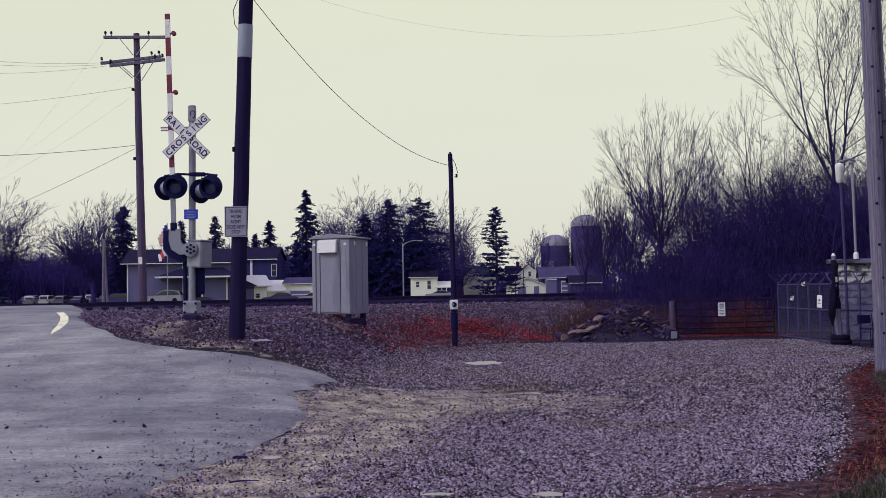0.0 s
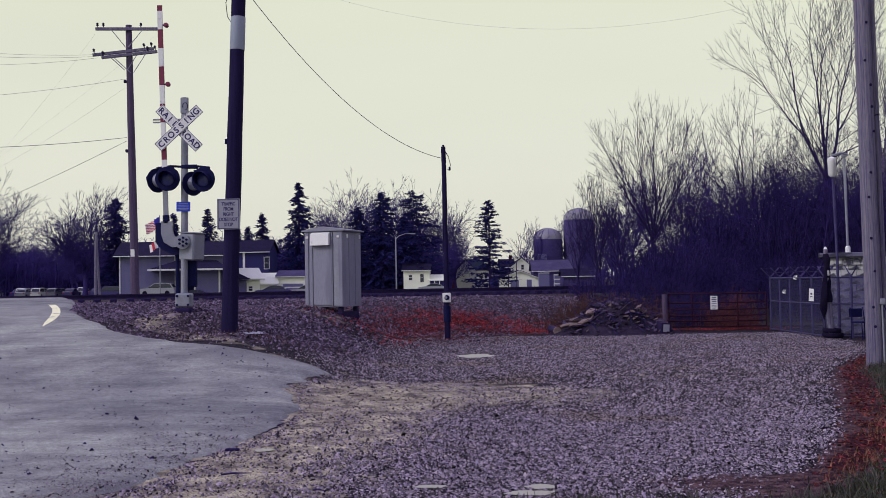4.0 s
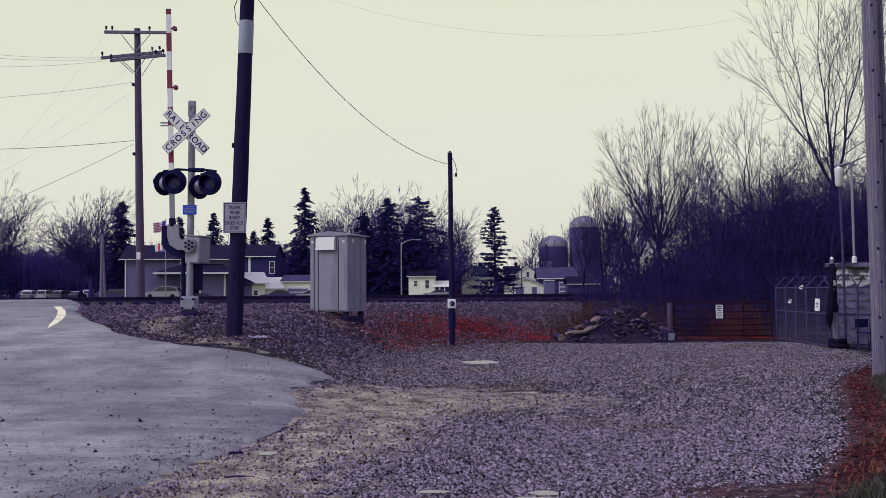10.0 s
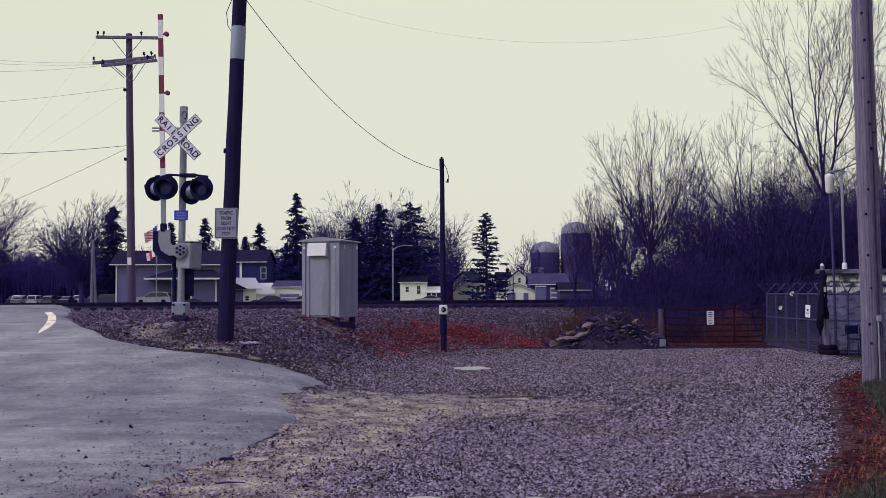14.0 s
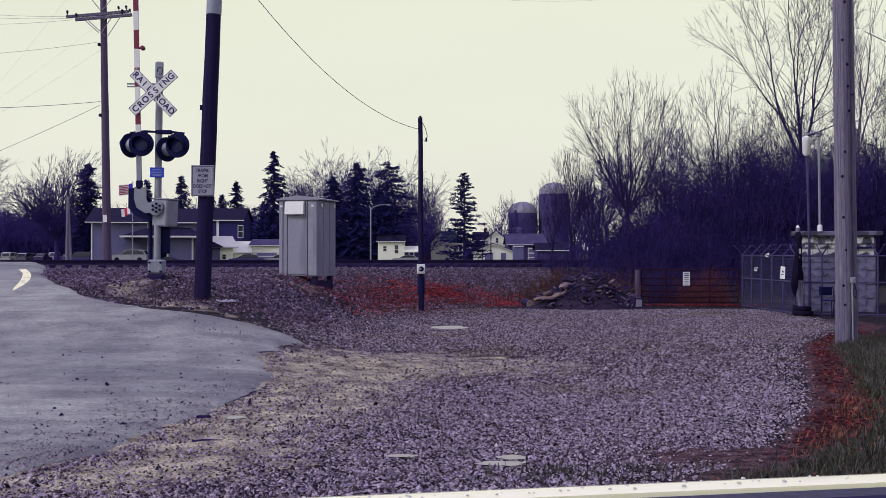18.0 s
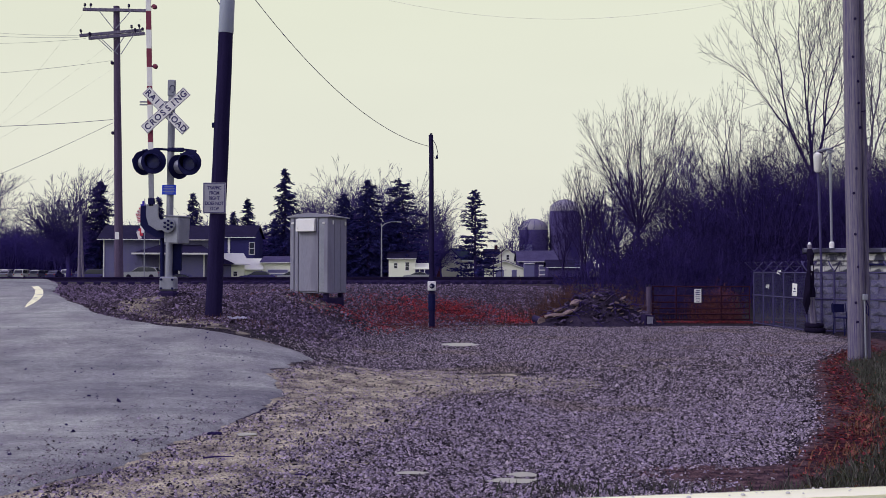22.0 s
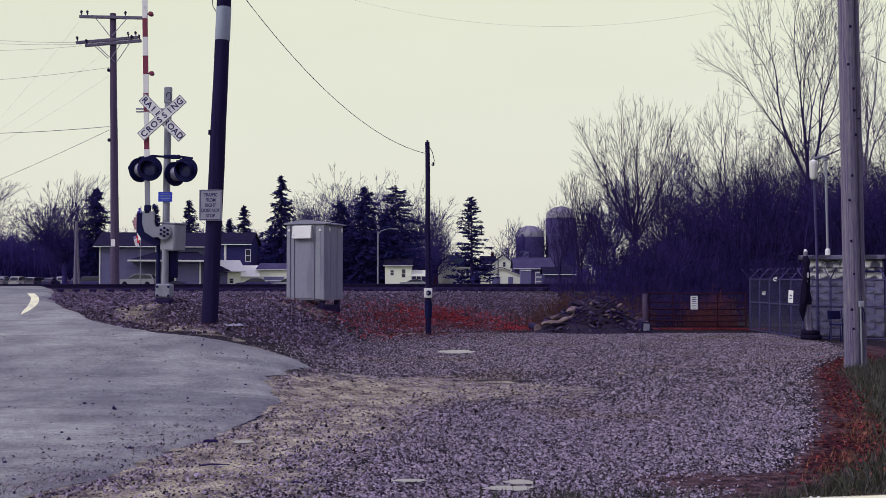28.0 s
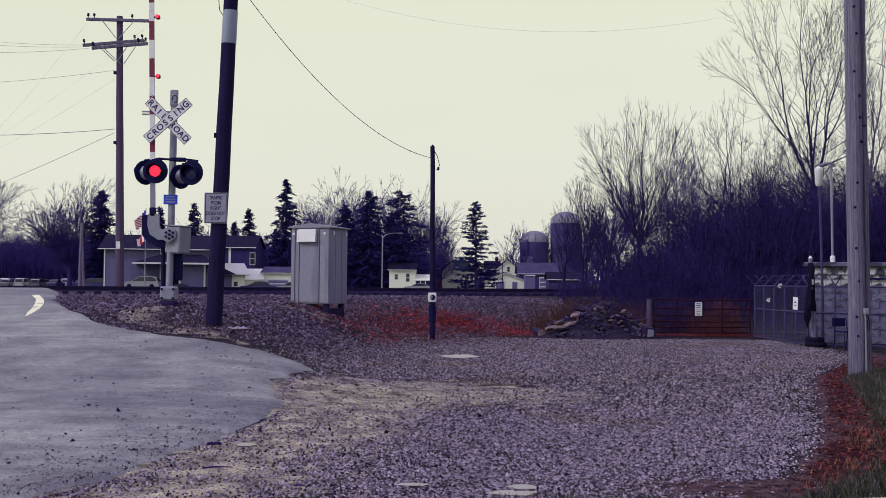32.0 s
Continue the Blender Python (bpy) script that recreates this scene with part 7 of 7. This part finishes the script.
# ---- puddles ----
def puddle_material():
    m = bpy.data.materials.new("puddle_water")
    m.use_nodes = True
    b = m.node_tree.nodes["Principled BSDF"]
    b.inputs["Base Color"].default_value = (0.24, 0.22, 0.20, 1)
    b.inputs["Roughness"].default_value = 0.28
    b.inputs["Specular IOR Level"].default_value = 0.6
    return m


M["water"] = puddle_material()
for k, (x, y, rx, ry) in enumerate(PUDDLES[:5]):
    s = Solid()
    n = 28
    rim = []
    for i in range(n):
        a = 2 * math.pi * i / n
        f = 1 + 0.35 * noise.noise((math.cos(a) * 1.6 + k * 5, math.sin(a) * 1.6, 0))
        rim.append((rx * f * math.cos(a), ry * f * math.sin(a), 0))
    s.add([(0, 0, 0)] + rim, [(0, i + 1, (i + 1) % n + 1) for i in range(n)])
    whole("puddle", s, M["water"], on(x, y, 0, 0.009), "shallow rain puddle in the gravel", "puddle", "rain puddles")

# ---- worn white line at the crossing ----
s = Solid()
path = [(-8.72, 21.6), (-8.80, 22.0), (-9.04, 22.9), (-9.46, 24.2), (-10.0, 25.6), (-10.86, 27.5)]
pts, fs = [], []
for i in range(17):
    f = i / 16 * 5
    k = min(int(f), 4)
    x = path[k][0] + (path[k + 1][0] - path[k][0]) * (f - k)
    y = path[k][1] + (path[k + 1][1] - path[k][1]) * (f - k)
    w_ = (0.015 + 0.085 * math.sin(min(1.0, f / 3.0) * 1.57)) + 0.012 * noise.noise((i * 1.3, 0, 0))
    for sgn_ in (-1, 1):
        xx = x + sgn_ * w_
        pts.append((xx, y, float(land(xx, y)) + 0.058))
for i in range(16):
    fs.append((2 * i, 2 * i + 1, 2 * i + 3, 2 * i + 2))
whole("road_marking", s.add(pts, fs), M["line"], Matrix(), "worn white curved line on the asphalt", "road marking", kind="structure")


# ---- heap of rock and brush by the gate ----
def rock_mesh(seed):
    rnd = random.Random(seed)
    bm = bmesh.new()
    bmesh.ops.create_icosphere(bm, subdivisions=1, radius=1.0)
    for v in bm.verts:
        v.co *= rnd.uniform(0.65, 1.2)
        v.co.z *= 0.7
    me = bpy.data.meshes.new("rock")
    bm.to_mesh(me)
    bm.free()
    me.materials.append(M["rock"])
    return me


def heap_height(x, y):
    mound = 0.98 * math.exp(-(((x - 4.55) / 0.85) ** 2 + ((y - 31.9) / 0.9) ** 2)) + 0.42 * math.exp(-(((x - 5.6) / 0.7) ** 2 + ((y - 31.8) / 0.7) ** 2))
    mound += 0.34 * math.exp(-(((x - 3.45) / 0.7) ** 2 + ((y - 31.6) / 0.6) ** 2))
    return mound * (1 + 0.35 * noise.noise((x * 1.7, y * 1.7, 4.0)))


heap = thing("debris_heap", pose(0, 0, 0), "heap of broken rock, soil and dead branches by the gate", "debris heap")
s = Solid()
hx, hy = np.linspace(2.6, 6.5, 27), np.linspace(30.4, 33.4, 19)
pts = [(x, y, heap_height(x, y) - 0.06 + 0.06 * noise.noise((x * 3, y * 3, 0))) for y in hy for x in hx]
fs = [(j * 27 + i, j * 27 + i + 1, j * 27 + i + 28, j * 27 + i + 27) for j in range(18) for i in range(26)]
part("soil", s.add(pts, fs), M["rock"], heap, "dark soil and rotten leaves", smooth=True)
rocks = [rock_mesh(k) for k in range(6)]
rnd = random.Random(77)
for k in range(260):
    x, y = rnd.uniform(3.1, 6.2), rnd.gauss(31.45, 0.45)
    r = rnd.choice((0.02, 0.03, 0.04, 0.05, 0.06, 0.09)) * rnd.uniform(0.8, 1.3)
    ob = part("rock", rocks[k % 6], None, heap, m=pose(x, y, max(0.0, heap_height(x, y)) + r * 0.2, rnd.uniform(-40, 40), rnd.uniform(-40, 40), rnd.uniform(0, 360)))
    ob.scale = (r * rnd.uniform(0.8, 1.9), r, r * rnd.uniform(0.5, 1.0))
M["slab"] = material("broken_concrete", (0.085, 0.062, 0.062), (0.28, 0.21, 0.18), 0.95, scale=5, fine=50, bump=0.5, vary=0.35)
for me in [rock_mesh(30 + k) for k in range(4)]:
    me.materials.clear()
    me.materials.append(M["slab"])
    rocks.append(me)
for k in range(34):
    x, y = (rnd.gauss(3.45, 0.25), rnd.gauss(31.2, 0.15)) if k < 5 else (rnd.uniform(3.6, 6.2), rnd.gauss(31.3, 0.3))
    r = rnd.uniform(0.13, 0.22) if k < 5 else rnd.uniform(0.03, 0.075)
    ob = part("rock", rocks[6 + k % 4], None, heap, "pale brown broken slab" if k < 5 else "", m=pose(x, y, max(0.0, heap_height(x, y)) + r * 0.2, rnd.uniform(-25, 25), rnd.uniform(-50, 20), rnd.uniform(-40, 40)))
    ob.scale = (r * rnd.uniform(1.2, 2.0), r, r * rnd.uniform(0.45, 0.8))
for k in range(60):
    x, y = rnd.gauss(4.6, 0.9), rnd.gauss(31.5, 0.5)
    z = max(0, heap_height(x, y))
    a, L_ = rnd.uniform(0, 3.14), rnd.uniform(0.3, 0.95)
    d = Vector((math.cos(a), math.sin(a) * 0.5, rnd.uniform(-0.35, 0.7)))
    c = Vector((x, y, z + 0.08))
    part("branch", Solid().tube([c - d * L_ * 0.5, c + Vector((0, 0, 0.06)), c + d * L_ * 0.5], [0.014, 0.011, 0.004], 5), M["pole_far" if k % 5 == 0 else "bark"], heap)


# ---- sticks and scraps ----
def stick(x, y, turn, L_, r, label):
    p = [(-L_ / 2, 0, 0.01), (-L_ * 0.1, 0.012, 0.016), (L_ / 2, -0.01, 0.012)]
    whole("stick", Solid().tube(p, [r, r * 0.9, r * 0.5], 6), M["bark"], on(x, y, turn, 0.012), label, "stick", "fallen sticks")


stick(-1.98, 9.08, 14, 0.26, 0.009, "dark fallen stick lying on the sandy dirt")
stick(-1.15, 8.3, -20, 0.12, 0.007, "short dark stick among the gravel")
whole("asphalt_chunk", Solid().box(0, 0, 0.012, 0.15, 0.05, 0.03, c=0.012), M["asphalt_edge"], on(-2.32, 10.46, 8, 0.0), "broken dark chunk of asphalt at the road edge", "chunk")
scrap = thing("paper_scrap", on(-4.12, 20.45, 12, 0.02), "crumpled pale paper scrap at the foot of the pole", "litter")
for k, (x, y, w_) in enumerate(((0.0, 0.0, 0.20), (0.16, 0.05, 0.14), (-0.10, 0.06, 0.10))):
    part("sheet", Solid().add([(-w_ / 2, -0.05, 0.0), (w_ / 2, -0.04, 0.01), (w_ * 0.45, 0.06, 0.035), (0.0, 0.09, 0.05), (-w_ * 0.4, 0.05, 0.02), (0.0, 0.0, 0.045)], [(0, 1, 5), (1, 2, 5), (2, 3, 5), (3, 4, 5), (4, 0, 5)]), M["sign_face"], scrap, m=pose(x, y, 0.0, 0, 0, 40 * k))
bin_ = thing("small_box", pose(5.95, 31.0, 0.0, 0, 4, 18), "small dark box with a pale front lying by the heap", "box")
part("body", Solid().box(0, 0, 0.17, 0.32, 0.28, 0.34, c=0.02), M["rail"], bin_)
part("front", Solid().box(0, -0.145, 0.18, 0.20, 0.012, 0.22, c=0.004), M["sign_face"], bin_, "pale front panel")
pipe_ = thing("pipe_stub", pose(2.85, 31.3, 0.12, 0, 0, 20), "short dark pipe end showing in the leaves", "pipe")
part("barrel", Solid().tube([(0, 0, 0), (0.1, 0.7, 0.05)], 0.11, 14, caps=False), M["rail"], pipe_)
part("rim", Solid().lathe([(0.10, 0), (0.125, 0.0), (0.125, 0.04), (0.10, 0.04)], 16, pose(0, 0, 0, -90)), M["slab"], pipe_)


# ---- the white pickup from which the view is taken ----
def pickup():
    t = thing("pickup_truck", pose(0.0715, 0.75, 0, 0, 0, 10.4), "white pickup truck with wet paint seen along its door", "pickup truck")
    zt = 1.486
    lip = Solid()
    prof = [(0.0, zt - 0.75), (0.03, zt - 0.5), (0.022, zt - 0.06), (0.010, zt - 0.012), (0.0, zt - 0.002), (-0.012, zt), (-0.024, zt - 0.003), (-0.026, zt - 0.02), (-0.026, zt - 0.75)]
    lip.prism(prof[::-1], -0.95, 1.35, pose(0, 0, 0, 0, 0, 90))
    door = part("door", lip, M["car_paint"], t, "white front door with rain drops on its upper edge", smooth=True)
    part("window_seal", Solid().box(0.2, -0.045, zt - 0.014, 2.3, 0.034, 0.02, c=0.006), M["mirror_black"], door, "black rubber window seal")
    part("inner_trim", Solid().box(0.2, -0.10, zt - 0.36, 2.3, 0.07, 0.70, c=0.02), M["mirror_black"], door)
    part("door_handle", Solid().box(1.1, 0.055, zt - 0.16, 0.2, 0.03, 0.035, c=0.01), M["car_paint"], door)
    rnd = random.Random(8)
    dm = Solid().lathe([(0.0030, 0), (0.0028, 0.001), (0.0016, 0.0020), (0.0, 0.0023)], 8).mesh("rain_drop", M["drop"])
    for k in range(150):
        ob = part("rain_drop", dm, None, door, m=pose(rnd.uniform(-0.3, 0.6), rnd.uniform(-0.019, -0.002), zt - 0.0012))
        f = rnd.choice((0.25, 0.3, 0.35, 0.45, 0.6))
        ob.scale = (f, f, f)
    part("front_wing", Solid().box(-1.75, -0.03, 0.85, 1.58, 0.07, 0.62, c=0.03), M["car_paint"], t)
    part("rear_side", Solid().box(2.4, -0.03, 0.95, 2.08, 0.07, 0.8, c=0.03), M["car_paint"], t)
    part("far_side", Solid().box(0.45, -1.82, 0.9, 5.9, 0.07, 0.9, c=0.03), M["car_paint"], t)
    part("rocker", Solid().box(0.2, -0.04, 0.60, 2.3, 0.10, 0.28, c=0.03), M["car_paint"], t)
    part("floor_pan", Solid().box(0.45, -0.93, 0.5, 5.8, 1.7, 0.08, c=0.02), M["mirror_black"], t)
    part("bonnet", Solid().box(-1.75, -0.93, 1.18, 1.5, 1.72, 0.06, c=0.03), M["car_paint"], t)
    wm = Solid().lathe([(0.22, -0.12), (0.36, -0.12), (0.39, -0.09), (0.39, 0.09), (0.36, 0.12), (0.22, 0.12)], 28, pose(0, 0, 0, 90)).mesh("wheel", M["tyre"])
    rm = Solid().lathe([(0.22, -0.08), (0.21, 0.09), (0.05, 0.11), (0.0, 0.11)], 20, pose(0, 0, 0, 90)).mesh("rim", M["galv"])
    for x in (-1.55, 2.35):
        for y in (-0.14, -1.70):
            wh = part("wheel", wm, None, t, m=pose(x, y, 0.39))
            part("rim", rm, None, wh)
    return t


M["drop"] = glass("rain_water", (0.45, 0.45, 0.42))
truck = pickup()
# wing mirror, in the truck's own space
inv = pose(0.0715, 0.75, 0, 0, 0, 10.4).inverted()
bm = bmesh.new()
bmesh.ops.create_uvsphere(bm, u_segments=32, v_segments=18, radius=1.0)
for v in bm.verts:
    v.co = Vector((v.co.x * 0.13, v.co.y * 0.075, v.co.z * 0.094 * (1 - 0.25 * v.co.z)))
me = bpy.data.meshes.new("wing_mirror")
bm.to_mesh(me)
bm.free()
me.materials.append(M["mirror_black"])
me.shade_smooth()
mir = part("wing_mirror", me, None, truck, "black plastic wing mirror", m=inv @ pose(-0.6015, 1.0, 1.566))
part("mirror_arm", Solid().tube([(-0.02, -0.03, -0.08), (-0.02, -0.18, -0.13), (-0.02, -0.33, -0.14)], [0.03, 0.035, 0.04], 10), M["mirror_black"], mir)
part("mirror_glass", Solid().lathe([(0.085, 0), (0.08, 0.004), (0.0, 0.005)], 24, pose(0.02, 0.0, 0, 0, 0, 0) @ pose(0.055, 0, 0, 0, 90, 0)), M["glass"], mir)


# ---- flagpole ----
def striped(name, canton):
    m = bpy.data.materials.new(name)
    m.use_nodes = True
    n, l = m.node_tree.nodes, m.node_tree.links
    b = n["Principled BSDF"]
    b.inputs["Roughness"].default_value = 0.85
    co, sep = n.new("ShaderNodeTexCoord"), n.new("ShaderNodeSeparateXYZ")
    l.new(co.outputs["Object"], sep.inputs[0])
    k = n.new("ShaderNodeMath")
    k.operation = "MULTIPLY"
    k.inputs[1].default_value = 13 / 2 / 1.3
    l.new(sep.outputs["Z"], k.inputs[0])
    fr = n.new("ShaderNodeMath")
    fr.operation = "FRACT"
    l.new(k.outputs[0], fr.inputs[0])
    g = n.new("ShaderNodeMath")
    g.operation = "GREATER_THAN"
    g.inputs[1].default_value = 0.5
    l.new(fr.outputs[0], g.inputs[0])
    mx = n.new("ShaderNodeMixRGB")
    mx.inputs[1].default_value, mx.inputs[2].default_value = (0.42, 0.03, 0.07, 1), (0.72, 0.68, 0.70, 1)
    l.new(g.outputs[0], mx.inputs[0])
    l.new(mx.outputs[0], b.inputs["Base Color"])
    return m


M["stripes"] = striped("flag_stripes", False)
STRIP = 0.42
flag_strips = []


def flagpole():
    x, y = -37.7, 130.0
    z0 = float(land(x, y)) - 0.1
    t = thing("flagpole", pose(x, y, z0), "slim flagpole with two small striped flags in the wind", "flagpole")
    h = 10.5 - z0
    part("pole", Solid().tube([(0, 0, 0), (0, 0, h)], [0.07, 0.05], 10), M["galv"], t, smooth=True)
    part("finial", Solid().lathe([(0.0, -0.05), (0.05, 0), (0.0, 0.06)], 10, pose(0, 0, h)), M["galv"], t, smooth=True)
    for f, (top, tall, kinds) in enumerate(((h - 0.2, 1.3, "uusss"), (h - 2.9, 0.95, "rwrw"))):
        for k, kind in enumerate(kinds):
            zh = tall
            s = Solid()
            if kind == "u":
                s.box(-STRIP / 2, 0, -tall * 0.77, STRIP, 0.006, tall * 0.46)
            elif kind == "r":
                s.box(-STRIP / 2, 0, -tall * 0.5, STRIP, 0.006, tall * (1 if k else 0.6))
            else:
                s.box(-STRIP / 2, 0, -tall * 0.5, STRIP, 0.006, tall)
            strip = part("flag_strip", s, M["stripes"] if kind in "us" else M["flag_red" if kind == "r" else "flag_white"], t, "strip of a striped flag", m=pose(-k * STRIP, 0, top))
            if kind == "u":
                part("canton", Solid().box(-STRIP / 2, 0, -tall * 0.27, STRIP, 0.007, tall * 0.54), M["flag_blue"], strip, "dark blue field")
            flag_strips.append((strip, k, top, f))
    return t


flagpole()


# ---- what moves: two flags in the wind, and the flashers that start near the end ----
WIND = ((0, 0.25), (1, 0.7), (2, 0.9), (3, 0.9), (4.5, 0.6), (6, 0.45), (8, 0.9), (9, 0.6), (10, 1.0), (12, 0.9), (14, 0.7), (17, 0.3), (18, 1.0), (19, 0.45), (21, 0.12), (23, 0.3), (25, 0.2), (27, 0.3), (29, 0.15), (31, 0.6), (32, 0.5))


def motions():
    for strip, k, top, f in flag_strips:
        rows = []
        for i in range(129):
            t = i * 0.25
            e = float(np.interp(t + 0.4 * f, [r[0] for r in WIND], [r[1] for r in WIND]))
            droop = radians(8 + 70 * (1 - e))
            x = z = y = 0.0
            ang = 0.0
            for j in range(k + 1):
                ang = 0.55 * math.sin(3.1 * t - 1.1 * j + f) * (0.3 + e) + 0.25 * math.sin(1.7 * t + j)
                if j < k:
                    x -= STRIP * math.cos(droop) * math.cos(ang)
                    y -= STRIP * math.cos(droop) * math.sin(ang)
                    z -= STRIP * math.sin(droop)
            rows.append((t, pose(x, y, top + z, 0, -math.degrees(droop) * 0.25, math.degrees(ang))))
        walk(strip, rows)
    hide, show = 0.05, -0.055
    for glow_, times in zip(lamp_glows, (((30.75, 31.27), (31.9, 32.4)), ((30.55, 30.77), (31.27, 31.9)), ((30.77, 31.3), (31.9, 32.4)), ((30.55, 32.4),))):
        far_y, near_y = (hide, show) if glow_ in lamp_glows[:2] else (0.0, -0.06)
        rows = [(0.0, pose(0, far_y, 0))]
        for a, b in times:
            rows.append((a - 0.034, pose(0, far_y, 0)))
            rows.append((a, pose(0, near_y, 0)))
            if b < 32:
                rows.append((b - 0.034, pose(0, near_y, 0)))
                rows.append((b, pose(0, far_y, 0)))
        last = rows[-1][1]
        rows.append((32.0, last))
        walk(glow_, rows)


motions()
